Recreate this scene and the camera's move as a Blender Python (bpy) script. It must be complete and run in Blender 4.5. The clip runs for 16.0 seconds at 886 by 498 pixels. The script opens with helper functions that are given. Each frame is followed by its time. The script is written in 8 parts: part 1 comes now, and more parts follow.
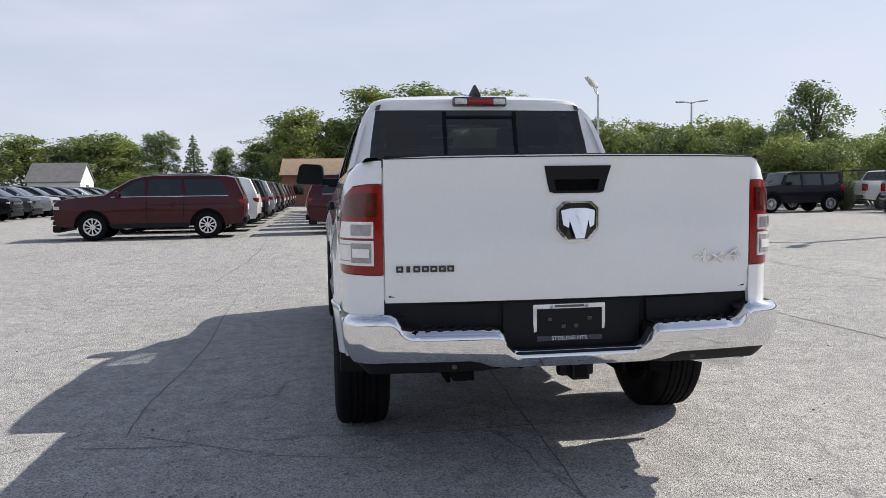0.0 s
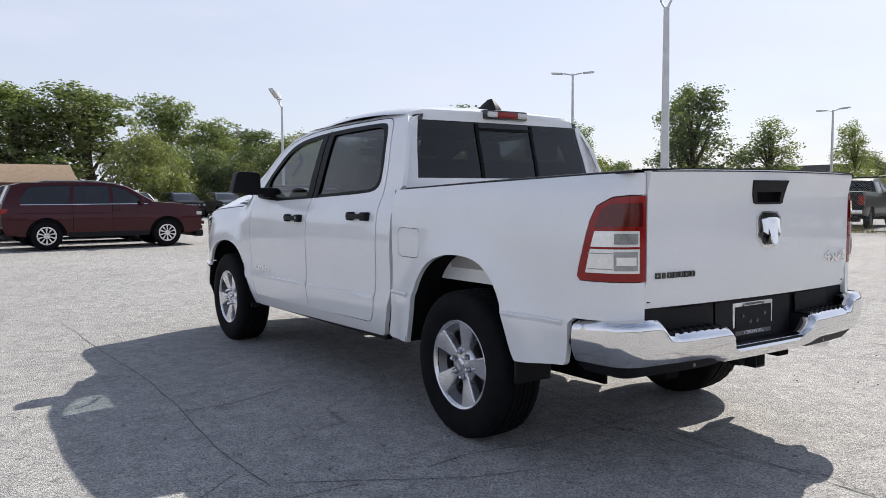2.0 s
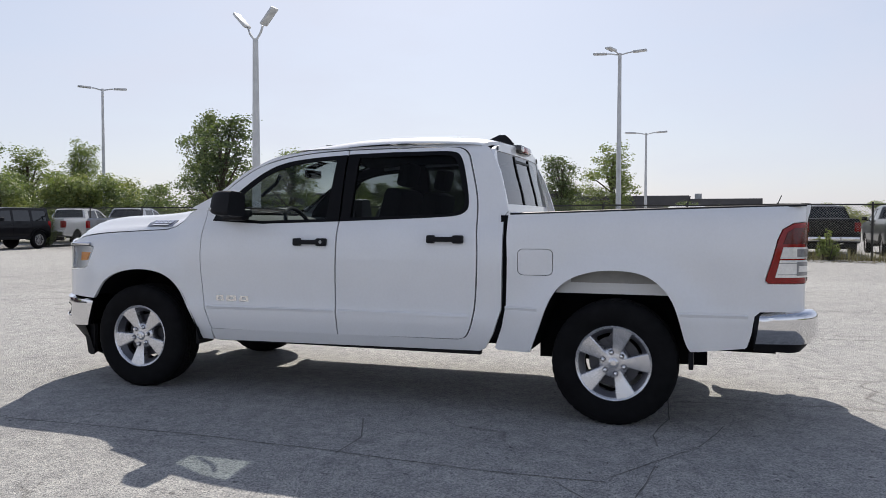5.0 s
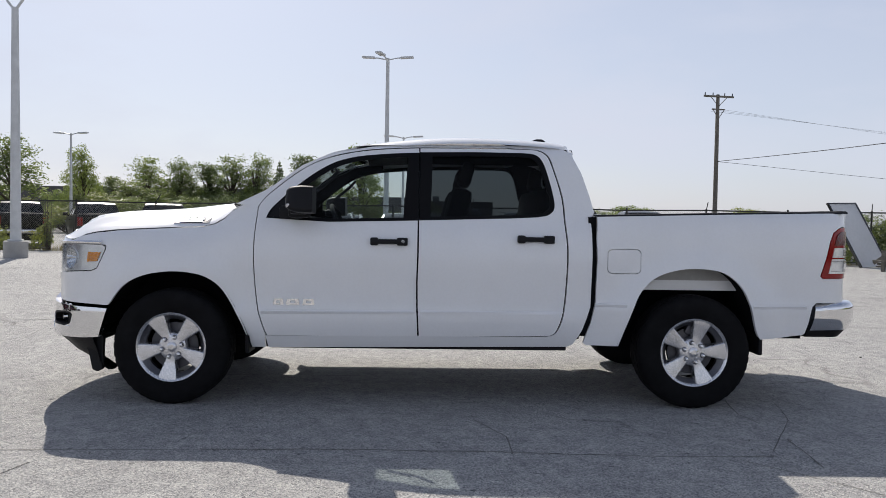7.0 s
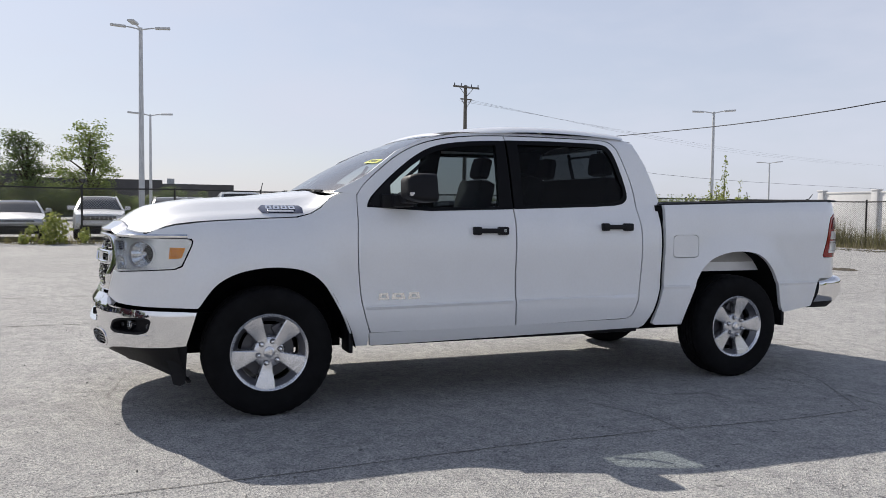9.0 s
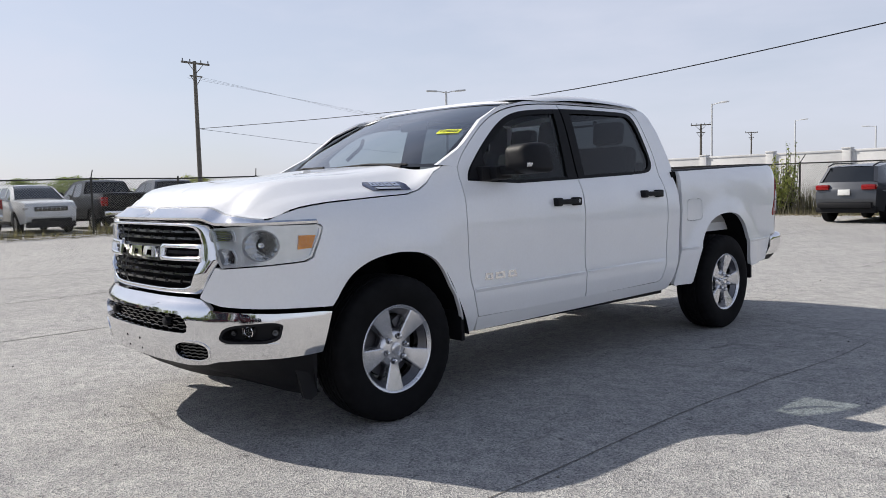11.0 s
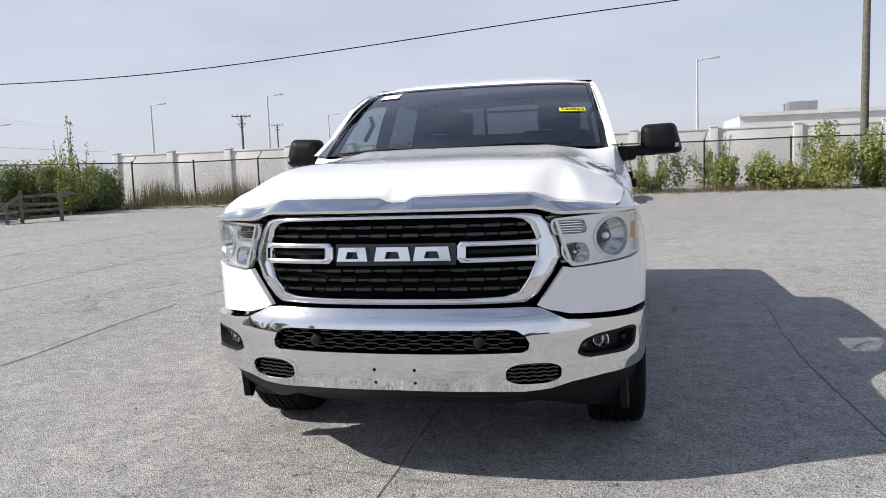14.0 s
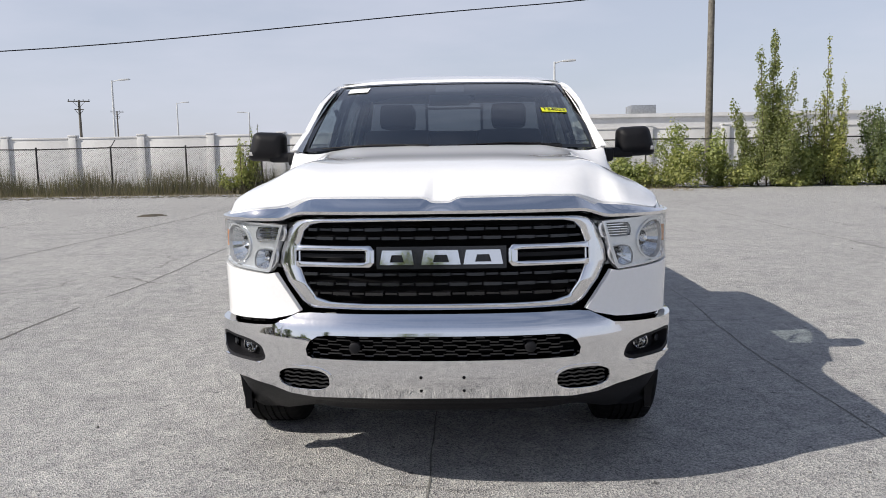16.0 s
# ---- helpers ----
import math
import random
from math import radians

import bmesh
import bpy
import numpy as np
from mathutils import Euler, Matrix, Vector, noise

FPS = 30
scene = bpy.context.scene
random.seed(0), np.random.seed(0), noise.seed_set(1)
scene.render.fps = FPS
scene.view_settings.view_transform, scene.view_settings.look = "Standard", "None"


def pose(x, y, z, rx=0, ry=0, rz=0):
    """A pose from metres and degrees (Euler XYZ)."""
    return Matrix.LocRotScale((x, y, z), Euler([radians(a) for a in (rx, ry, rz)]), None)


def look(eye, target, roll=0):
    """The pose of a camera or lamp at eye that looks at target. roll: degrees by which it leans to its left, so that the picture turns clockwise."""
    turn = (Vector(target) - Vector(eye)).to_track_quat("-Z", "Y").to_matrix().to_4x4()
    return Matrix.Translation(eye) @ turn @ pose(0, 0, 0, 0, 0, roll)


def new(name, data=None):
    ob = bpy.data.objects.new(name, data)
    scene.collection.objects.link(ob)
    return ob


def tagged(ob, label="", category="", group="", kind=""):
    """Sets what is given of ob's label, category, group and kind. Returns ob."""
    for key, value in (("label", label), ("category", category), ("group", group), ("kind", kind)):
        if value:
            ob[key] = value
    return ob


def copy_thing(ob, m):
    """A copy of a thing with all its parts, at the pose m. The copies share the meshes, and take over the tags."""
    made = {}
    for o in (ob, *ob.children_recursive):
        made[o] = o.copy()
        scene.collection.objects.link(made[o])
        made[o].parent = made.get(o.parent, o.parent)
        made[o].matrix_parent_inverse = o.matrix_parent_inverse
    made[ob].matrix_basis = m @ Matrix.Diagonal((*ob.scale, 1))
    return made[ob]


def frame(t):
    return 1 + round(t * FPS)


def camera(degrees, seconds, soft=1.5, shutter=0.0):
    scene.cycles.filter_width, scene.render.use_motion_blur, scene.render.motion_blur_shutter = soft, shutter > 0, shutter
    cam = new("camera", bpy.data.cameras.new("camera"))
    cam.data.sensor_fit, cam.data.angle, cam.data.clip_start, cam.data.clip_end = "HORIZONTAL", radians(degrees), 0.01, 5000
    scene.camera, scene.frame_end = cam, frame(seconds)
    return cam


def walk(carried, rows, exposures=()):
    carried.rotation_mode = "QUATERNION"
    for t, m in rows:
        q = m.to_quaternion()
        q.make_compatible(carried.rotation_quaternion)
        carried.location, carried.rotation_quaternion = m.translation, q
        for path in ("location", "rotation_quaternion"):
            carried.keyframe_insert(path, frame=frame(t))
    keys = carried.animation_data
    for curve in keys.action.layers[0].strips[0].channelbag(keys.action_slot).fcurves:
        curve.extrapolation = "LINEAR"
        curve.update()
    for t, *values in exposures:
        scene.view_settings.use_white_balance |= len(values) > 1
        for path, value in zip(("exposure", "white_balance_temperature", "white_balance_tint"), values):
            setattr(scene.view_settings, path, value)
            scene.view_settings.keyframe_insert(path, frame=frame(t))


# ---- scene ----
cam = camera(59.2, 16.0, 0.85)
PATH = [
    (0, (-1.034, -4.338, 1.286), (-0.728, -2.368, 1.133), -0.8),
    (0.5, (-1.647, -4.172, 1.28), (-1.128, -2.246, 1.13), -0.6),
    (1, (-2.256, -3.935, 1.285), (-1.52, -2.081, 1.137), -0.5),
    (1.5, (-2.844, -3.688, 1.285), (-1.902, -1.929, 1.145), -0.5),
    (2, (-3.397, -3.398, 1.305), (-2.266, -1.753, 1.173), -0.4),
    (2.5, (-3.964, -3.07, 1.298), (-2.65, -1.566, 1.181), -0.4),
    (3, (-4.479, -2.659, 1.322), (-3.007, -1.31, 1.214), -0.4),
    (3.5, (-4.994, -2.21, 1.312), (-3.382, -1.031, 1.212), -0.3),
    (4, (-5.391, -1.69, 1.316), (-3.659, -0.693, 1.226), -0.2),
    (6.5, (-6.444, 1.323, 1.3), (-4.448, 1.432, 1.235), 0.7),
    (7, (-6.403, 1.956, 1.295), (-4.405, 1.896, 1.227), 0.9),
    (7.5, (-6.346, 2.628, 1.296), (-4.361, 2.391, 1.225), 1.0),
    (8, (-6.201, 3.248, 1.303), (-4.244, 2.841, 1.225), 1.0),
    (8.5, (-6.042, 3.892, 1.309), (-4.129, 3.313, 1.221), 0.9),
    (9, (-5.806, 4.469, 1.298), (-3.952, 3.725, 1.197), 0.7),
    (11.5, (-3.725, 6.702, 1.267), (-2.396, 5.217, 1.096), -1.8),
    (12, (-3.195, 7.023, 1.274), (-2.015, 5.419, 1.089), -1.9),
    (12.5, (-2.61, 7.288, 1.292), (-1.594, 5.577, 1.095), -2.2),
    (13, (-2.027, 7.533, 1.306), (-1.195, 5.726, 1.101), -2.4),
    (13.5, (-1.427, 7.63, 1.307), (-0.792, 5.745, 1.098), -2.5),
    (14, (-0.867, 7.679, 1.327), (-0.426, 5.74, 1.111), -2.1),
    (14.5, (-0.435, 7.65, 1.333), (-0.156, 5.681, 1.115), -2.0),
    (15, (-0.2, 7.657, 1.352), (-0.037, 5.676, 1.131), -1.5),
    (15.5, (-0.107, 7.669, 1.364), (-0.011, 5.685, 1.134), -1.0),
    (16, (-0.079, 7.669, 1.368), (-0.015, 5.685, 1.128), -0.9),
]
walk(cam, [(t, look(eye, target, roll)) for t, eye, target, roll in PATH], [(0.0, 0.58), (2.0, 0.68), (4.0, 0.55), (7.0, 0.43), (9.0, 0.44), (12.0, 0.53), (14.0, 0.50), (16.0, 0.40)])

# ---- light: a hazy late-morning sun and sky ----
SUN_TO = Vector((1.12, 0.41, 1.0)).normalized()
SUN_EL, SUN_AZ = math.asin(SUN_TO.z), math.atan2(SUN_TO.x, SUN_TO.y)
scene.view_settings.exposure = 0.45
world = bpy.data.worlds.new("sky")
scene.world = world
world.use_nodes = True
wn, wl = world.node_tree.nodes, world.node_tree.links
sky = wn.new("ShaderNodeTexSky")
sky.sky_type, sky.sun_disc = "NISHITA", False
sky.sun_elevation, sky.sun_rotation = SUN_EL, SUN_AZ
sky.altitude, sky.air_density, sky.dust_density, sky.ozone_density = 100, 1.0, 1.2, 3.0
# even summer haze over the clear sky
haze = wn.new("ShaderNodeMix")
haze.data_type, haze.blend_type = "RGBA", "MIX"
haze.inputs[7].default_value = (6.86, 7.14, 8.36, 1)
# thick at the horizon, thinning out overhead
way, cut, thin = wn.new("ShaderNodeTexCoord"), wn.new("ShaderNodeSeparateXYZ"), wn.new("ShaderNodeMapRange")
wl.new(way.outputs["Generated"], cut.inputs[0])
wl.new(cut.outputs["Z"], thin.inputs["Value"])
thin.interpolation_type = "SMOOTHSTEP"
thin.inputs["From Min"].default_value, thin.inputs["From Max"].default_value = 0.10, 0.92
thin.inputs["To Min"].default_value, thin.inputs["To Max"].default_value = 0.66, 0.12
# faint streaks of high cloud
streak, squash, soften, both = wn.new("ShaderNodeTexNoise"), wn.new("ShaderNodeMapping"), wn.new("ShaderNodeMapRange"), wn.new("ShaderNodeMath")
squash.inputs["Scale"].default_value = (1.6, 2.6, 7.0)
squash.inputs["Rotation"].default_value = (0.12, 0.08, 0.6)
wl.new(way.outputs["Generated"], squash.inputs[0])
wl.new(squash.outputs[0], streak.inputs["Vector"])
streak.inputs["Scale"].default_value, streak.inputs["Detail"].default_value, streak.inputs["Roughness"].default_value = 1.3, 5, 0.55
soften.inputs["From Min"].default_value, soften.inputs["From Max"].default_value = 0.42, 0.75
soften.inputs["To Min"].default_value, soften.inputs["To Max"].default_value = 0.0, 0.26
wl.new(streak.outputs["Fac"], soften.inputs["Value"])
both.operation = "ADD"
wl.new(thin.outputs[0], both.inputs[0])
wl.new(soften.outputs[0], both.inputs[1])
wl.new(both.outputs[0], haze.inputs[0])
wl.new(sky.outputs[0], haze.inputs[6])
wl.new(haze.outputs[2], wn["Background"].inputs["Color"])
wn["Background"].inputs["Strength"].default_value = 0.074
sun = new("sun", bpy.data.lights.new("sun", "SUN"))
sun.data.energy, sun.data.angle, sun.data.color = 3.95, radians(0.5), (1.0, 0.935, 0.845)
sun.matrix_world = look(SUN_TO * 60, (0, 0, 0))

from mathutils import geometry

# ---- materials ----
def node_mat(name):
    m = bpy.data.materials.new(name)
    m.use_nodes = True
    return m, m.node_tree.nodes, m.node_tree.links, m.node_tree.nodes["Principled BSDF"]


def ramp(nodes, links, source, stops):
    r = nodes.new("ShaderNodeValToRGB")
    el = r.color_ramp.elements
    while len(el) < len(stops):
        el.new(0.5)
    for e, (p, c) in zip(el, stops):
        e.position, e.color = p, (*c, 1) if len(c) == 3 else c
    links.new(source, r.inputs[0])
    return r.outputs[0]


def noise_tex(nodes, links, scale, detail=4.0, rough=0.55, coords="Object", dist=0.0):
    tc = nodes.new("ShaderNodeTexCoord")
    n = nodes.new("ShaderNodeTexNoise")
    n.inputs["Scale"].default_value, n.inputs["Detail"].default_value = scale, detail
    n.inputs["Roughness"].default_value, n.inputs["Distortion"].default_value = rough, dist
    links.new(tc.outputs[coords], n.inputs["Vector"])
    return n.outputs[0]


def mixc(nodes, links, a, b, fac, mode="MIX"):
    m = nodes.new("ShaderNodeMix")
    m.data_type, m.blend_type = "RGBA", mode
    for sock, v in ((m.inputs[0], fac), (m.inputs[6], a), (m.inputs[7], b)):
        if isinstance(v, (int, float)):
            sock.default_value = v
        elif isinstance(v, tuple):
            sock.default_value = (*v, 1)
        else:
            links.new(v, sock)
    return m.outputs[2]


def bump(nodes, links, bsdf, height, strength, dist):
    b = nodes.new("ShaderNodeBump")
    b.inputs["Strength"].default_value, b.inputs["Distance"].default_value = strength, dist
    links.new(height, b.inputs["Height"])
    links.new(b.outputs[0], bsdf.inputs["Normal"])


def surface(name, color, rough=0.5, metal=0.0, coat=0.0, vary=0.12, scale=6.0, grain=0.0, grain_scale=300.0, spec=0.5):
    """A surface with colour and gloss that vary at two scales."""
    m, n, l, b = node_mat(name)
    big, fine = noise_tex(n, l, scale), noise_tex(n, l, scale * 14, 3)
    lo = tuple(c * (1 - vary) for c in color)
    hi = tuple(min(1, c * (1 + vary)) for c in color)
    c1 = ramp(n, l, big, [(0.3, lo), (0.7, hi)])
    c2 = ramp(n, l, fine, [(0.35, (1 - vary * 0.6,) * 3), (0.65, (1,) * 3)])
    l.new(mixc(n, l, c1, c2, 1.0, "MULTIPLY"), b.inputs["Base Color"])
    r = ramp(n, l, fine, [(0.3, (max(0, rough - 0.04),) * 3), (0.7, (min(1, rough + 0.06),) * 3)])
    l.new(r, b.inputs["Roughness"])
    b.inputs["Metallic"].default_value = metal
    b.inputs["Coat Weight"].default_value, b.inputs["Coat Roughness"].default_value = coat, 0.03
    b.inputs["Specular IOR Level"].default_value = spec
    if grain:
        bump(n, l, b, noise_tex(n, l, grain_scale, 2), grain, 0.001)
    return m


def car_paint(name, color, flake=0.0, rough=0.35, coat=1.0):
    m, n, l, b = node_mat(name)
    big = noise_tex(n, l, 2.5)
    dust = ramp(n, l, noise_tex(n, l, 55, 4, 0.7), [(0.35, (0.975, 0.973, 0.968)), (0.6, (1.0, 1.0, 1.0))])
    c = mixc(n, l, ramp(n, l, big, [(0.3, tuple(c * 0.96 for c in color)), (0.7, color)]), dust, 0.8, "MULTIPLY")
    l.new(c, b.inputs["Base Color"])
    b.inputs["Metallic"].default_value, b.inputs["Roughness"].default_value = flake, rough
    b.inputs["Coat Weight"].default_value, b.inputs["Coat Roughness"].default_value = coat, 0.02
    b.inputs["Specular IOR Level"].default_value = 0.5 * coat
    bump(n, l, b, noise_tex(n, l, 9, 2), 0.02, 0.002)
    return m


def glass(name, tint, gloss=1.45, rise=3.6):
    """A pane: tinted see-through with a Fresnel gloss."""
    m, n, l, b = node_mat(name)
    n.remove(b)
    tr, gl, fr, mix = n.new("ShaderNodeBsdfTransparent"), n.new("ShaderNodeBsdfGlossy"), n.new("ShaderNodeLayerWeight"), n.new("ShaderNodeMixShader")
    tr.inputs[0].default_value = (*tint, 1)
    gl.inputs["Roughness"].default_value = 0.02
    up, add = n.new("ShaderNodeMath"), n.new("ShaderNodeMath")
    up.operation, add.operation = "POWER", "MULTIPLY_ADD"
    up.inputs[1].default_value = rise
    add.inputs[1].default_value, add.inputs[2].default_value = 0.92, 0.05 * gloss / 1.45
    l.new(fr.outputs["Facing"], up.inputs[0])
    l.new(up.outputs[0], add.inputs[0])
    l.new(add.outputs[0], mix.inputs[0])
    l.new(tr.outputs[0], mix.inputs[1])
    l.new(gl.outputs[0], mix.inputs[2])
    l.new(mix.outputs[0], n["Material Output"].inputs[0])
    return m


WHITE = car_paint("white_paint", (0.86, 0.862, 0.87))
MAROON = car_paint("maroon_paint", (0.048, 0.004, 0.008), 0.15, 0.35, 0.4)
BLACKP = car_paint("black_paint", (0.005, 0.005, 0.007), 0.1, 0.35, 0.32)
GREYP = car_paint("grey_paint", (0.085, 0.090, 0.10), 0.6, 0.35, 0.6)
SILVERP = car_paint("silver_paint", (0.45, 0.46, 0.48), 0.7)
BLUEP = car_paint("blue_paint", (0.012, 0.035, 0.19), 0.3, 0.35, 0.6)
CARWHITE = car_paint("fleet_white_paint", (0.74, 0.74, 0.73))
STEELBLUE = car_paint("slate_paint", (0.075, 0.095, 0.115), 0.5, 0.35, 0.7)
CHROME = surface("chrome", (0.82, 0.82, 0.83), 0.05, 1.0, 0, 0.03)
ALU = surface("silver_wheel_paint", (0.70, 0.70, 0.72), 0.24, 0.85, 0.4, 0.05, 20)
# darker version of the wheel silver, with the pockets' shade in its colour
POCKET = surface("shaded_wheel_pocket", (0.12, 0.12, 0.13), 0.30, 0.8, 0.2, 0.06, 20)
DARKALU = surface("painted_wheel_pocket", (0.09, 0.09, 0.10), 0.4, 0.5, 0, 0.1)
BLACKPL = surface("black_plastic", (0.009, 0.009, 0.011), 0.55, 0, 0, 0.15, 8, 0.25, 500, 0.22)
MESHBLK = surface("grille_black", (0.007, 0.007, 0.008), 0.20, 0, 0.4, 0.1, 8, 0, 300, 0.5)
GLOSSBLK = surface("gloss_black", (0.012, 0.012, 0.013), 0.12, 0, 0.6, 0.1)
UNDER = surface("underbody", (0.008, 0.008, 0.009), 0.9, 0, 0, 0.3, 5, 0, 300, 0.1)
RUBBER = surface("tyre_rubber", (0.008, 0.008, 0.009), 0.8, 0, 0, 0.3, 10, 0.3, 200, 0.12)
SEALBLK = surface("window_seal_black", (0.004, 0.004, 0.005), 0.45, 0, 0, 0.1, 8, 0, 300, 0.12)
CLOTH = surface("seat_cloth", (0.010, 0.010, 0.012), 0.85, 0, 0, 0.2, 12, 0.3, 600)
PRIVACY = glass("privacy_glass", (0.22, 0.245, 0.255), 0.35)
REARPANE = glass("rear_slider_glass", (0.17, 0.185, 0.20), 1.6)
DARKPANE = glass("dark_pane", (0.13, 0.14, 0.15), 1.5)
CLEAR = glass("clear_glass", (0.70, 0.76, 0.76), 0.4)
SHIELD = glass("windshield_glass", (0.66, 0.72, 0.73), 1.45, 2.1)
LENS = glass("lamp_lens", (0.92, 0.94, 0.95))
REDLENS = surface("red_lens", (0.27, 0.006, 0.006), 0.10, 0, 0.30, 0.12, 40, 0, 300, 0.35)
DKRED = surface("dark_red_lens", (0.10, 0.003, 0.003), 0.10, 0, 0.45, 0.3, 60, 0, 300, 0.4)
CLEARLENS = surface("clear_reflector", (0.62, 0.60, 0.58), 0.12, 0.4, 1.0, 0.25, 60)
AMBER = surface("amber_reflector", (0.75, 0.26, 0.03), 0.15, 0, 1.0, 0.15, 50)
REFLECTOR = surface("lamp_reflector", (0.75, 0.75, 0.76), 0.12, 1.0, 0, 0.15, 30)
FARGLASS = surface("parked_glass", (0.008, 0.010, 0.012), 0.04, 0, 0.55, 0.2, 3, 0, 300, 0.5)
PAPER = surface("paper", (0.78, 0.78, 0.76), 0.7, 0, 0, 0.05)
YELLOW = surface("yellow_card", (0.72, 0.76, 0.02), 0.6, 0, 0, 0.04)
BADGE = surface("badge_blue_black", (0.015, 0.018, 0.05), 0.2, 0, 0.5, 0.1)
STEEL = surface("galvanised_steel", (0.42, 0.43, 0.44), 0.45, 0.8, 0, 0.15, 5)
POLEPAINT = surface("pole_paint", (0.60, 0.61, 0.61), 0.45, 0, 0, 0.10, 3)
WIRE = surface("fence_wire", (0.22, 0.22, 0.21), 0.6, 0.4, 0, 0.15)
DARKPIPE = surface("fence_pipe", (0.045, 0.043, 0.04), 0.7, 0.2, 0, 0.3, 6)
WOODPOLE = surface("weathered_pole_wood", (0.165, 0.15, 0.125), 0.85, 0, 0, 0.35, 9, 0.5, 120)
BARK = surface("bark", (0.10, 0.08, 0.06), 0.9, 0, 0, 0.35, 8, 0.6, 60)
CONCRETE = surface("concrete", (0.42, 0.41, 0.39), 0.9, 0, 0, 0.15, 2, 0.3, 90)
WALLWHITE = surface("white_precast", (0.66, 0.655, 0.645), 0.8, 0, 0, 0.08, 0.7, 0.2, 40)
ROOFTAN = surface("tan_shingle", (0.26, 0.19, 0.13), 0.9, 0, 0, 0.12, 2, 0.3, 30)
BRICKRED = surface("dull_brick", (0.24, 0.11, 0.08), 0.9, 0, 0, 0.2, 3, 0.3, 30)
ROOFGREY = surface("grey_shingle", (0.16, 0.16, 0.16), 0.9, 0, 0, 0.15, 2, 0.3, 30)
FARBUILD = surface("dark_cladding", (0.10, 0.095, 0.095), 0.8, 0, 0, 0.2, 0.4)
DEBRIS = surface("dead_litter", (0.10, 0.085, 0.065), 0.95, 0, 0, 0.5, 12, 0.5, 60)


def leaves(name, a, b, yellow):
    m, n, l, p = node_mat(name)
    g = n.new("ShaderNodeNewGeometry")
    o = n.new("ShaderNodeObjectInfo")
    c = ramp(n, l, g.outputs["Random Per Island"], [(0.0, a), (0.6, b), (0.93, b), (1.0, yellow)])
    shade = ramp(n, l, o.outputs["Random"], [(0.0, (0.58, 0.62, 0.66)), (0.5, (0.92, 0.95, 0.88)), (1.0, (1.42, 1.36, 0.95))])
    l.new(mixc(n, l, c, shade, 1.0, "MULTIPLY"), p.inputs["Base Color"])
    p.inputs["Roughness"].default_value = 0.55
    t, mix = n.new("ShaderNodeBsdfTranslucent"), n.new("ShaderNodeMixShader")
    l.new(mixc(n, l, c, (1.3, 1.5, 0.7), 1.0, "MULTIPLY"), t.inputs[0])
    mix.inputs[0].default_value = 0.30
    l.new(p.outputs[0], mix.inputs[1])
    l.new(t.outputs[0], mix.inputs[2])
    l.new(mix.outputs[0], n["Material Output"].inputs[0])
    return m


LEAF = leaves("tree_leaves", (0.130, 0.160, 0.074), (0.228, 0.258, 0.112), (0.31, 0.31, 0.13))
LEAFDARK = leaves("dark_leaves", (0.090, 0.114, 0.066), (0.16, 0.19, 0.102), (0.21, 0.22, 0.105))
LEAFLIGHT = leaves("light_leaves", (0.150, 0.172, 0.072), (0.27, 0.28, 0.112), (0.40, 0.36, 0.16))
DRYGRASS = leaves("dry_weeds", (0.10, 0.085, 0.070), (0.21, 0.175, 0.14), (0.11, 0.13, 0.06))


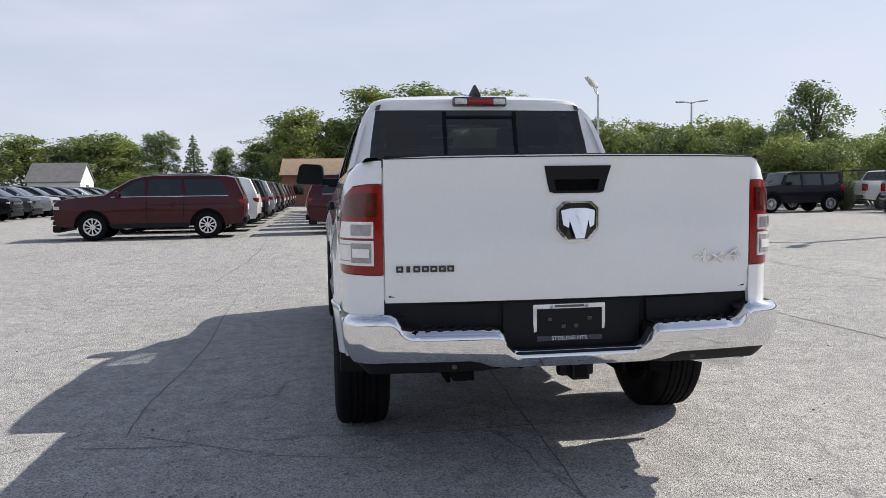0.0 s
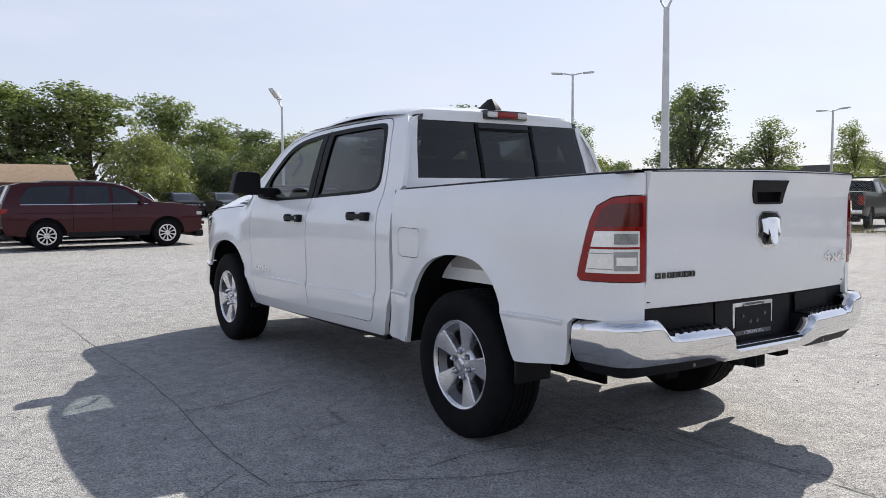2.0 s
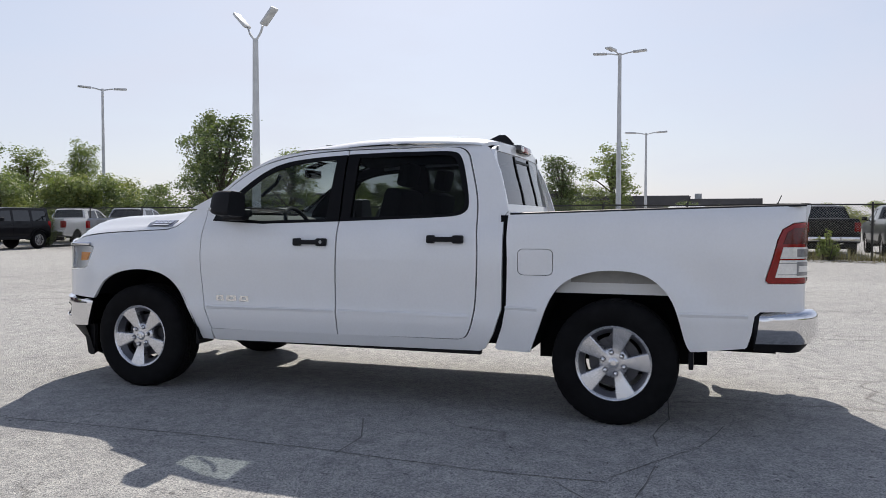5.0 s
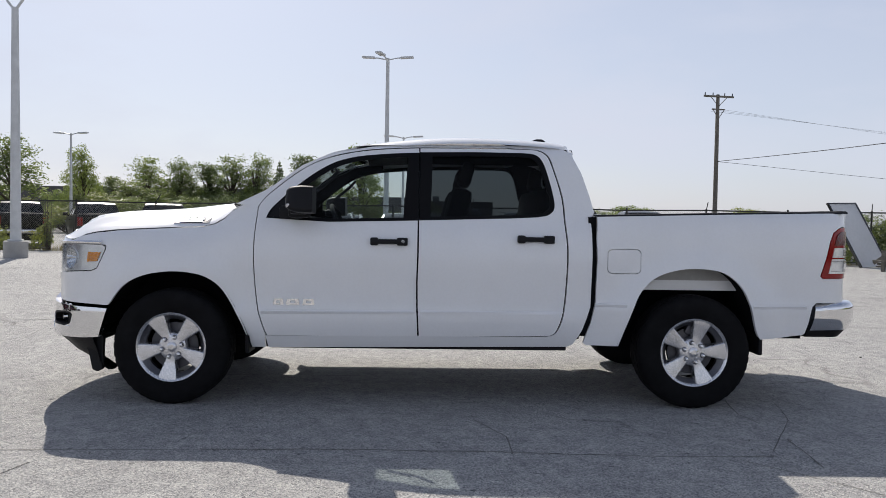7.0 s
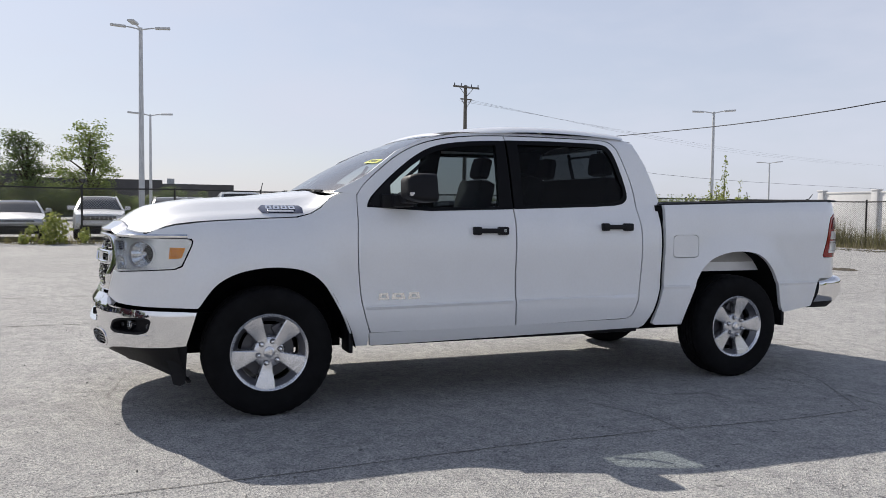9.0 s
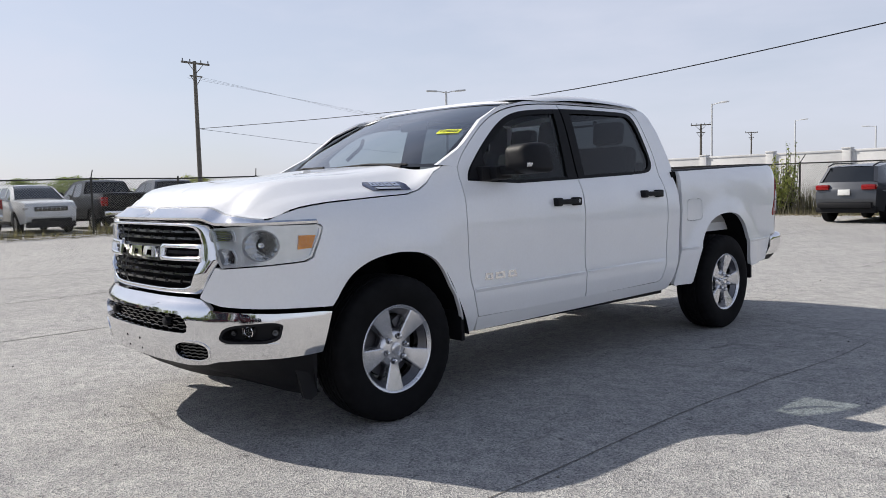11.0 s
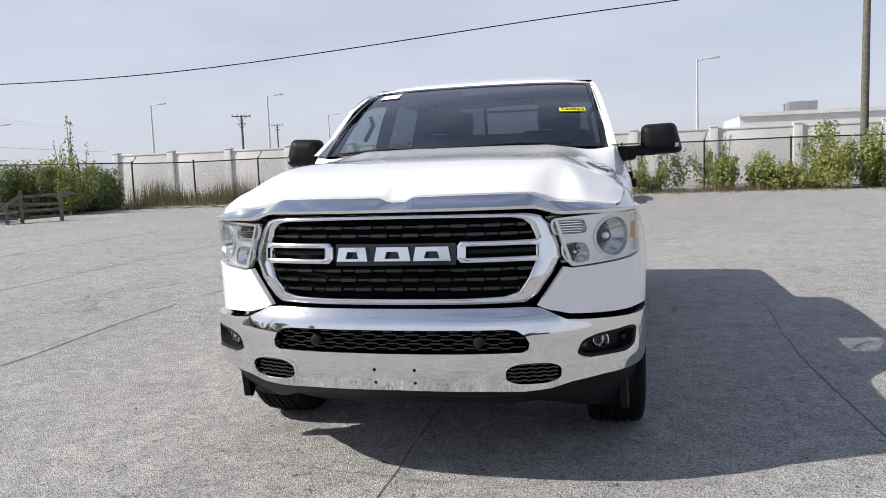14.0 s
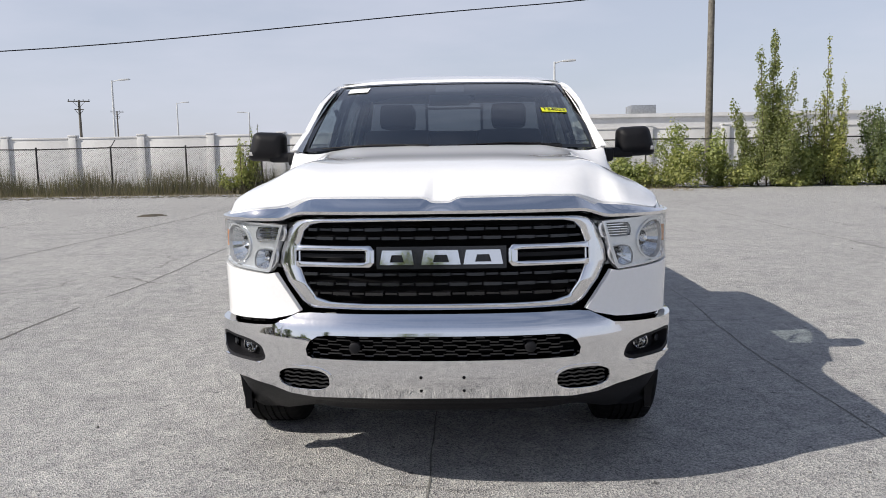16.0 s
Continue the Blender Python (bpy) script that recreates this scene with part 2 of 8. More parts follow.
def asphalt():
    """Aged, light-grey asphalt: aggregate, patches, hairline cracks, long seams, stains."""
    m, n, l, b = node_mat("old_asphalt")
    tc = n.new("ShaderNodeTexCoord")
    patch, mid = noise_tex(n, l, 0.12, 5, 0.6), noise_tex(n, l, 1.6, 5, 0.65)
    c = ramp(n, l, patch, [(0.3, (0.312, 0.311, 0.309)), (0.7, (0.382, 0.380, 0.376))])
    c = mixc(n, l, c, ramp(n, l, mid, [(0.28, (0.79, 0.79, 0.80)), (0.44, (0.96, 0.96, 0.96)), (0.66, (1.04, 1.04, 1.03))]), 0.9, "MULTIPLY")
    stone = n.new("ShaderNodeTexVoronoi")
    stone.inputs["Scale"].default_value = 140
    l.new(tc.outputs["Object"], stone.inputs["Vector"])
    sp = ramp(n, l, stone.outputs["Color"], [(0.10, (0.40, 0.40, 0.42)), (0.42, (0.93, 0.93, 0.93)), (0.88, (1.56, 1.52, 1.45))])
    c = mixc(n, l, c, sp, 0.9, "MULTIPLY")
    grit = n.new("ShaderNodeTexVoronoi")
    grit.inputs["Scale"].default_value = 46
    l.new(tc.outputs["Object"], grit.inputs["Vector"])
    c = mixc(n, l, c, ramp(n, l, grit.outputs["Color"], [(0.04, (0.36, 0.36, 0.37)), (0.10, (1.0, 1.0, 1.0)), (0.90, (1.0, 1.0, 1.0)), (0.97, (1.35, 1.33, 1.28))]), 0.8, "MULTIPLY")
    fine = noise_tex(n, l, 7, 5, 0.75)
    c = mixc(n, l, c, ramp(n, l, fine, [(0.34, (0.74, 0.74, 0.75)), (0.62, (1.10, 1.10, 1.09))]), 0.9, "MULTIPLY")
    # cracks: wandering lines between large cells
    warp = n.new("ShaderNodeTexNoise")
    warp.inputs["Scale"].default_value, warp.inputs["Detail"].default_value = 0.9, 6
    l.new(tc.outputs["Object"], warp.inputs["Vector"])
    add = n.new("ShaderNodeVectorMath")
    add.operation = "MULTIPLY_ADD"
    add.inputs[1].default_value = (1.3, 1.3, 0)
    l.new(warp.outputs["Color"], add.inputs[0])
    l.new(tc.outputs["Object"], add.inputs[2])
    cr = n.new("ShaderNodeTexVoronoi")
    cr.feature = "DISTANCE_TO_EDGE"
    cr.inputs["Scale"].default_value = 0.34
    l.new(add.outputs[0], cr.inputs["Vector"])
    crack = ramp(n, l, cr.outputs["Distance"], [(0.0, (0.40, 0.39, 0.38)), (0.0018, (0.60, 0.59, 0.58)), (0.006, (1.0, 1.0, 1.0))])
    keep = ramp(n, l, noise_tex(n, l, 0.35, 2), [(0.50, (0, 0, 0)), (0.62, (0.8, 0.8, 0.8))])
    c = mixc(n, l, c, mixc(n, l, c, crack, 1.0, "MULTIPLY"), keep)
    l.new(c, b.inputs["Base Color"])
    b.inputs["Roughness"].default_value = 0.88
    b.inputs["Specular IOR Level"].default_value = 0.3
    bump(n, l, b, stone.outputs["Distance"], 0.9, 0.006)
    return m


ASPHALT = asphalt()


# ---- mesh helpers ----
def finish(bm, name, material, angle=35):
    me = bpy.data.meshes.new(name)
    bm.to_mesh(me)
    bm.free()
    me.materials.append(material)
    me.shade_smooth()
    me.set_sharp_from_angle(angle=radians(angle))
    return me


def part(name, bm, material, parent=None, label="", angle=35):
    ob = new(name, finish(bm, name, material, angle))
    if parent:
        ob.parent = parent
    if label:
        ob["label"] = label
    return ob


def shared(name, mesh, parent, m=None):
    ob = new(name, mesh)
    ob.parent = parent
    if m is not None:
        ob.matrix_basis = m
    return ob


def thing(name, m, label, category, group="", kind=""):
    ob = new(name)
    ob.matrix_basis = m
    return tagged(ob, label, category, group, kind)


def add_box(bm, cx, cy, cz, sx, sy, sz, m=None, bevel=0.0):
    r = bmesh.ops.create_cube(bm, size=1.0, matrix=(m or Matrix.Identity(4)) @ Matrix.Translation((cx, cy, cz)) @ Matrix.Diagonal((sx, sy, sz, 1)))
    if bevel:
        es = {e for v in r["verts"] for e in v.link_edges}
        bmesh.ops.bevel(bm, geom=list(es), offset=bevel, segments=2, affect="EDGES", profile=0.6)
    return bm


def box(cx, cy, cz, sx, sy, sz, m=None, bevel=0.0):
    return add_box(bmesh.new(), cx, cy, cz, sx, sy, sz, m, bevel)


def tube(bm, pts, radii, seg=8, cap=True):
    """A tapered tube along a line of points."""
    rings, up = [], Vector((0.13, 0.21, 0.97))
    pts = [Vector(p) for p in pts]
    for i, p in enumerate(pts):
        d = (pts[min(i + 1, len(pts) - 1)] - pts[max(i - 1, 0)]).normalized()
        a = d.cross(up if abs(d.dot(up)) < 0.95 else Vector((1, 0, 0))).normalized()
        b = d.cross(a)
        r = radii[i] if isinstance(radii, (list, tuple)) else radii
        rings.append([bm.verts.new(p + r * (math.cos(2 * math.pi * k / seg) * a + math.sin(2 * math.pi * k / seg) * b)) for k in range(seg)])
    for r0, r1 in zip(rings, rings[1:]):
        for k in range(seg):
            bm.faces.new((r0[k], r0[(k + 1) % seg], r1[(k + 1) % seg], r1[k]))
    if cap and seg > 2:
        bm.faces.new(rings[0][::-1])
        bm.faces.new(rings[-1])
    return bm


def lathe(bm, profile, seg=48, m=None):
    """Turn a profile of (axis, radius) round the x axis."""
    m = m or Matrix.Identity(4)
    rings = []
    for a, r in profile:
        rings.append([bm.verts.new(m @ Vector((a, r * math.cos(2 * math.pi * k / seg), r * math.sin(2 * math.pi * k / seg)))) for k in range(seg)])
    for r0, r1 in zip(rings, rings[1:]):
        for k in range(seg):
            bm.faces.new((r0[k], r0[(k + 1) % seg], r1[(k + 1) % seg], r1[k]))
    return bm


def spline(pts, n=6):
    """Catmull-Rom through the points."""
    pts = [Vector(p) for p in pts]
    out = []
    for i in range(len(pts) - 1):
        p0, p1, p2, p3 = pts[max(i - 1, 0)], pts[i], pts[i + 1], pts[min(i + 2, len(pts) - 1)]
        for k in range(n):
            t = k / n
            out.append(0.5 * (2 * p1 + (p2 - p0) * t + (2 * p0 - 5 * p1 + 4 * p2 - p3) * t * t + (3 * p1 - p0 - 3 * p2 + p3) * t ** 3))
    out.append(pts[-1])
    return [tuple(p) for p in out]


def curve_at(pts):
    """A smooth function through (x, y) pairs, given in rising x."""
    xs, ys = [p[0] for p in pts], [p[1] for p in pts]

    def at(x):
        if x <= xs[0]:
            return ys[0]
        for i in range(len(xs) - 1):
            if x <= xs[i + 1]:
                h = xs[i + 1] - xs[i]
                t = (x - xs[i]) / h

                def slope(j):
                    a, b = max(j - 1, 0), min(j + 1, len(xs) - 1)
                    return (ys[b] - ys[a]) / (xs[b] - xs[a])
                m0, m1 = slope(i) * h, slope(i + 1) * h
                return (2 * t**3 - 3 * t**2 + 1) * ys[i] + (t**3 - 2 * t**2 + t) * m0 + (-2 * t**3 + 3 * t**2) * ys[i + 1] + (t**3 - t**2) * m1
        return ys[-1]
    return at


def smooth01(a, b, x):
    t = min(1, max(0, (x - a) / (b - a)))
    return t * t * (3 - 2 * t)


def inside(p, poly):
    x, y, hit = p[0], p[1], False
    for (x0, y0), (x1, y1) in zip(poly, poly[1:] + poly[:1]):
        if (y0 > y) != (y1 > y) and x < (x1 - x0) * (y - y0) / (y1 - y0) + x0:
            hit = not hit
    return hit


def dense(poly, step):
    out = []
    for a, b in zip(poly, poly[1:] + poly[:1]):
        n = max(1, math.ceil(math.dist(a, b) / step))
        out += [(a[0] + (b[0] - a[0]) * k / n, a[1] + (b[1] - a[1]) * k / n) for k in range(n)]
    return out


def fill2d(outer, holes, step):
    """Triangles that fill an outline with holes, on a regular grid of points."""
    loops = [dense([tuple(p) for p in outer], step)] + [dense([tuple(p) for p in h], step) for h in holes]
    pts, edges = [], []
    for lp in loops:
        k = len(pts)
        pts += lp
        edges += [(k + i, k + (i + 1) % len(lp)) for i in range(len(lp))]
    arr = np.array(pts)
    lo, hi = arr.min(0), arr.max(0)
    gx = np.linspace(lo[0], hi[0], max(2, int((hi[0] - lo[0]) / step) + 1))
    gy = np.linspace(lo[1], hi[1], max(2, int((hi[1] - lo[1]) / step) + 1))
    for x in gx:
        for y in gy:
            if ((arr - (x, y)) ** 2).sum(1).min() > (0.45 * step) ** 2 and inside((x, y), loops[0]) and not any(inside((x, y), h) for h in loops[1:]):
                pts.append((float(x), float(y)))
    vs, _, fs, *_ = geometry.delaunay_2d_cdt([Vector(p) for p in pts], edges, [], 0, 1e-6)
    good = []
    for f in fs:
        c = sum((vs[i] for i in f), Vector((0, 0))) / len(f)
        if inside(c, loops[0]) and not any(inside(c, h) for h in loops[1:]):
            good.append(f)
    return vs, good


def panel(outer, place, inward, step=0.05, thick=0.02, holes=()):
    """A sheet of an outline in two coordinates, laid into space by place(u, v), with its edges turned in by thick."""
    vs, fs = fill2d(outer, holes, step)
    bm = bmesh.new()
    top = [bm.verts.new(place(v[0], v[1])) for v in vs]
    for f in fs:
        try:
            bm.faces.new([top[i] for i in f])
        except ValueError:
            pass
    bm.normal_update()
    bm.verts.index_update()
    away = sum(f.calc_area() * f.normal.dot(Vector(inward(*vs[f.verts[0].index]))) for f in bm.faces)
    if away > 0:
        bmesh.ops.reverse_faces(bm, faces=list(bm.faces))
    if thick:
        rim = [e for e in bm.edges if len(e.link_faces) == 1]
        low = {}
        for e in rim:
            for v in e.verts:
                if v not in low:
                    low[v] = bm.verts.new(v.co + Vector(inward(*vs[v.index])) * thick)
        for e in rim:
            loop = e.link_loops[0]
            a, b = loop.vert, loop.link_loop_next.vert
            bm.faces.new((b, a, low[a], low[b]))
    for v in [v for v in bm.verts if not v.link_faces]:
        bm.verts.remove(v)
    return bm


def grid_sheet(rows):
    """A sheet through a grid of points."""
    bm = bmesh.new()
    vv = [[bm.verts.new(p) for p in r] for r in rows]
    for a, b in zip(vv, vv[1:]):
        for i in range(len(a) - 1):
            bm.faces.new((a[i], a[i + 1], b[i + 1], b[i]))
    return bm


def words(text, size, depth, parent, material, m, name="lettering"):
    cu = bpy.data.curves.new(name, "FONT")
    cu.body, cu.size, cu.extrude, cu.align_x, cu.align_y = text, size, depth, "CENTER", "CENTER"
    cu.materials.append(material)
    ob = new(name, cu)
    ob.parent = parent
    ob.matrix_basis = m
    return ob

# ---- the ground: one sheet to the horizon, finer near the truck ----
def ground():
    bm = bmesh.new()
    xs = sorted({-2500, -600, -200, -100, *range(-60, 61, 10), 100, 200, 600, 2500})
    rows = [[(x, y, 0.0) for x in xs] for y in xs]
    bm.free()
    ob = part("ground", grid_sheet(rows), ASPHALT)
    return tagged(ob, "aged light-grey cracked asphalt of a large car lot", "ground", kind="structure")


ground()

CRACKFILL = surface("crack_grit", (0.165, 0.160, 0.150), 0.95, 0, 0, 0.45, 9, 0.4, 120)


def crack(points, width, seed, gaps=0.25, label="dark eroded paving seam in old asphalt"):
    """A wandering, broken strip of open seam along a line of points."""
    rng = random.Random(seed)
    pts = []
    for (x0, y0), (x1, y1) in zip(points, points[1:]):
        n = max(2, int(math.dist((x0, y0), (x1, y1)) / 0.07))
        pts += [(x0 + (x1 - x0) * k / n, y0 + (y1 - y0) * k / n) for k in range(n)]
    bm = bmesh.new()
    wob, drift, prev, hole = 0.0, 0.0, None, 0
    for i, (x, y) in enumerate(pts):
        j = min(i + 1, len(pts) - 1)
        d = Vector((pts[j][0] - pts[j - 1][0], pts[j][1] - pts[j - 1][1])).normalized()
        drift = 0.85 * drift + rng.uniform(-0.0035, 0.0035)
        wob = 0.97 * wob + drift
        w = width * rng.uniform(0.55, 1.0)
        if hole == 0 and rng.random() < gaps * 0.04:
            hole = rng.randint(3, 10)
        c = Vector((x - d.y * wob, y + d.x * wob))
        row = [bm.verts.new((c.x - d.y * w * e, c.y + d.x * w * e, 0.003)) for e in (-0.5, 0.5)]
        if hole:
            hole -= 1
            prev = None
            continue
        if prev:
            bm.faces.new((prev[1], prev[0], row[0], row[1]))
        prev = row
    for v in [v for v in bm.verts if not v.link_faces]:
        bm.verts.remove(v)
    tagged(part("pavement_crack", bm, CRACKFILL), label, "pavement crack", group="paving seams", kind="stuff")


# long seams between the paving lanes, then short cross cracks
for _k, (_x, _y0, _y1, _w) in enumerate(((3.53, 9.0, -14.0, 0.028), (6.4, 8.0, -14.0, 0.030), (9.7, 6.0, -14.0, 0.035), (0.10, 4.9, -1.9, 0.009), (-0.2, -5.5, -14.5, 0.028), (-2.09, 5.6, -2.4, 0.010), (-2.5, 20.0, 6.4, 0.022), (-5.8, 3.0, -15.0, 0.028), (-9.5, 20.0, -14.0, 0.025), (13.0, 22.0, -12.0, 0.030), (6.2, 30.0, 9.0, 0.028))):
    crack([(_x, _y0), (_x + 0.06, (_y0 + _y1) / 2), (_x - 0.04, _y1)], _w, 70 + _k)
for _k, (_pts, _w) in enumerate((([(-2.3, -0.24), (-1.6, -0.33), (-1.13, -0.27), (-0.69, -0.37), (0.6, -0.25)], 0.010), ([(-2.08, 1.42), (-1.73, 1.43), (-1.25, 1.62)], 0.010), ([(-2.0, -0.1), (-1.28, -0.55), (-0.7, -0.7)], 0.008), ([(0.9, 6.6), (2.1, 6.2), (3.4, 6.5)], 0.010), ([(3.6, 0.4), (4.8, 0.1), (6.3, 0.3)], 0.012), ([(-4.6, 5.4), (-3.4, 4.3), (-2.2, 4.0)], 0.009), ([(-3.6, -1.2), (-2.8, -0.4), (-2.1, 0.2)], 0.008), ([(4.2, -3.2), (5.4, -3.5), (6.3, -3.1)], 0.016), ([(-5.7, -6.2), (-3.0, -6.6), (-0.3, -6.3)], 0.020), ([(-6.0, 8.5), (-4.4, 8.1), (-2.6, 8.6)], 0.014))):
    crack(_pts, _w, 90 + _k, 0.5, "fine wandering crack in old asphalt")
# loose stones lying on the asphalt
_rng = random.Random(8)
_bm = bmesh.new()
for _k in range(420):
    _r = _rng.uniform(0.003, 0.009) * (1.6 if _rng.random() < 0.06 else 1)
    _a, _d = _rng.uniform(0, 6.28), 2.0 + 6.5 * _rng.random() ** 0.8
    bmesh.ops.create_icosphere(_bm, subdivisions=0 or 1, radius=_r, matrix=pose(_d * math.cos(_a), 1.8 + 1.25 * _d * math.sin(_a), _r * 0.5, _rng.uniform(0, 360), 0, _rng.uniform(0, 360)) @ Matrix.Diagonal((1, 0.75, 0.6, 1)))
tagged(part("loose_stone", _bm, CRACKFILL), "small loose stones scattered on the asphalt", "stones", kind="stuff")


# ---- trees and shrubs ----
def leaf_mesh(name, blobs, count, size, material, seed, lobes=6):
    """Many small leaf clumps, each its own little bent card, in ellipsoid blobs (x, y, z, rx, ry, rz)."""
    rng = np.random.default_rng(seed)
    b = np.array(blobs, float)
    # smaller clumps set round each blob give lobes with gaps between them
    turn = rng.normal(size=(len(b), lobes, 3))
    turn /= np.linalg.norm(turn, axis=2)[:, :, None]
    kids = np.repeat(b[:, None, :], lobes, 1)
    kids[:, :, :3] += turn * b[:, None, 3:] * 0.72
    kids[:, :, 3:] *= rng.uniform(0.30, 0.55, (len(b), lobes, 1))
    b = np.concatenate([b * (1, 1, 1, 0.72, 0.72, 0.72), kids.reshape(-1, 6)])
    b[:, 2] = np.maximum(b[:, 2], 0.3 * b[:, 5])
    vol = (b[:, 3] * b[:, 4] * b[:, 5]) ** 0.7
    pick = rng.choice(len(b), count, p=vol / vol.sum())
    d = rng.normal(size=(count, 3))
    d /= np.linalg.norm(d, axis=1)[:, None]
    r = rng.random(count) ** 0.26
    # uneven outline
    lump = 1 + 0.28 * np.sin(d[:, 0] * 5 + pick) * np.cos(d[:, 1] * 6 + pick * 2) + 0.16 * rng.normal(size=count).clip(-1.5, 1.5) * (r > 0.8)
    c = b[pick, :3] + d * (r * lump)[:, None] * b[pick, 3:]
    nrm = d * 1.0 + rng.normal(size=(count, 3)) * 0.55 + (0, 0, 0.30)
    nrm /= np.linalg.norm(nrm, axis=1)[:, None]
    t = np.cross(nrm, rng.normal(size=(count, 3)))
    t /= np.linalg.norm(t, axis=1)[:, None]
    u = np.cross(nrm, t)
    s = size * (0.55 + 0.9 * rng.random(count))[:, None]
    asp = (0.45 + 0.4 * rng.random(count))[:, None]
    fold = nrm * s * 0.25
    v = np.stack([c - t * s, c - u * s * asp + fold, c + t * s, c + u * s * asp + fold], 1).reshape(-1, 3)
    f = np.arange(4 * count).reshape(-1, 4)
    me = bpy.data.meshes.new(name)
    me.from_pydata(v.tolist(), [], np.concatenate([f[:, [0, 1, 2]], f[:, [0, 2, 3]]]).tolist())
    me.materials.append(material)
    return me


def make_tree(seed, label, h=8.0, spread=2.6, low=0.22, count=2600, size=0.11, material=None, bare=0.0, blobs_n=12):
    """A tapered trunk with limbs, and a ragged crown of leaf clumps round the limbs' ends."""
    rng = random.Random(seed)
    t = thing("tree", Matrix.Identity(4), label, "tree")
    bm = bmesh.new()
    lean = [(0, 0, -0.2)]
    for k in range(1, 6):
        lean.append((lean[-1][0] + rng.uniform(-0.15, 0.15), lean[-1][1] + rng.uniform(-0.15, 0.15), h * 0.16 * k))
    tube(bm, lean, [0.19 * (1 - 0.15 * k) for k in range(6)], 7)
    blobs = []
    for k in range(blobs_n):
        f = (k + 0.5) / blobs_n
        z = h * (low + (0.93 - low) * f)
        wide = spread * (0.55 + 0.75 * math.sin(math.pi * min(1, f * 0.9 + 0.12))) * rng.uniform(0.55, 1.0)
        a = k * 2.4 + rng.uniform(-0.5, 0.5)
        reach = wide * rng.uniform(0.35, 0.85) * (1 - 0.5 * f)
        x, y = reach * math.cos(a), reach * math.sin(a)
        i = min(4, int(z / (h * 0.16)))
        p0 = Vector(lean[max(0, i - 1)]) if not bare else Vector(lean[min(1, i)]) + Vector((0, 0, rng.uniform(-0.3, 0.5)))
        tube(bm, [p0, p0.lerp(Vector((x, y, z)), 0.55) + Vector((0, 0, 0.2)), (x, y, z + 0.2)], [0.075, 0.045, 0.015], 5, False)
        if bare:
            for _ in range(3):
                e = Vector((x, y, z)) + Vector((rng.uniform(-0.6, 0.6), rng.uniform(-0.6, 0.6), rng.uniform(0.2, 0.8)))
                tube(bm, [(x, y, z), e], [0.02, 0.006], 4, False)
        if rng.random() >= bare:
            r = spread * (rng.uniform(0.28, 0.46) if not bare else rng.uniform(0.18, 0.32))
            blobs.append((x, y, z, r * rng.uniform(0.85, 1.2), r * rng.uniform(0.85, 1.2), r * rng.uniform(0.65, 0.95)))
    part("trunk", bm, BARK, t, angle=60)
    shared("crown", leaf_mesh("crown", blobs, count, size, material, seed), t)
    return t


def make_conifer(seed):
    rng = random.Random(seed)
    t = thing("tree", Matrix.Identity(4), "dark spruce with a pointed crown", "tree")
    part("trunk", tube(bmesh.new(), [(0, 0, -0.2), (0, 0, 7.6)], [0.16, 0.02], 7), BARK, t)
    blobs = []
    for k in range(26):
        f = k / 26
        r = 1.9 * (1 - f) + 0.12
        for j in range(6):
            a = j * 1.05 + k * 0.7
            blobs.append((0.55 * r * math.cos(a), 0.55 * r * math.sin(a), 0.7 + 6.9 * f - 0.1 * r, 0.5 * r, 0.5 * r, 0.13))
    shared("crown", leaf_mesh("crown", blobs, 3200, 0.11, LEAFDARK, seed), t)
    return t


def make_bush(seed, label, material, h=4.0, r=2.4, count=12000, size=0.058):
    rng = random.Random(seed)
    t = thing("bush", Matrix.Identity(4), label, "bush")
    bm = bmesh.new()
    blobs = []
    for k in range(11):
        a, q = k * 2.4, rng.uniform(0.1, 0.75) * r
        z = rng.uniform(0.25, 0.82) * h * (1 - 0.25 * q / r)
        x, y = q * math.cos(a), q * math.sin(a)
        tube(bm, [(x * 0.2, y * 0.2, -0.1), (x * 0.6, y * 0.6, z * 0.5), (x, y, z)], [0.05, 0.035, 0.01], 5, False)
        s = rng.uniform(0.30, 0.48) * r
        blobs.append((x, y, max(z, 0.7 * s), s, s, s * 0.85))
    part("stem", bm, BARK, t)
    shared("foliage", leaf_mesh("foliage", blobs, count, size, material, seed), t)
    return t


def plant(kinds, spots, group, seed=3):
    """Copies of some plants at (x, y, height, width)."""
    rng = random.Random(seed)
    for i, (x, y, h, w) in enumerate(spots):
        k = kinds[i % len(kinds)]
        green = max(k.children, key=lambda o: len(o.data.vertices))
        c = np.array([v.co[:] for v in green.data.vertices])
        base_h, base_w = np.percentile(c[:, 2], 99.3), np.percentile(np.abs(c[:, :2]), 97.5) * 2
        h *= rng.uniform(0.90, 1.06)
        m = pose(x, y, 0, 0, 0, rng.uniform(0, 360)) @ Matrix.Diagonal((w / base_w, w / base_w, h / base_h, 1))
        if k.get("used"):
            ob = copy_thing(k, m @ Matrix.Diagonal((1 / k.scale.x, 1 / k.scale.y, 1 / k.scale.z, 1)))
        else:
            k["used"] = 1
            k.matrix_basis, ob = m, k
        tagged(ob, group=group)


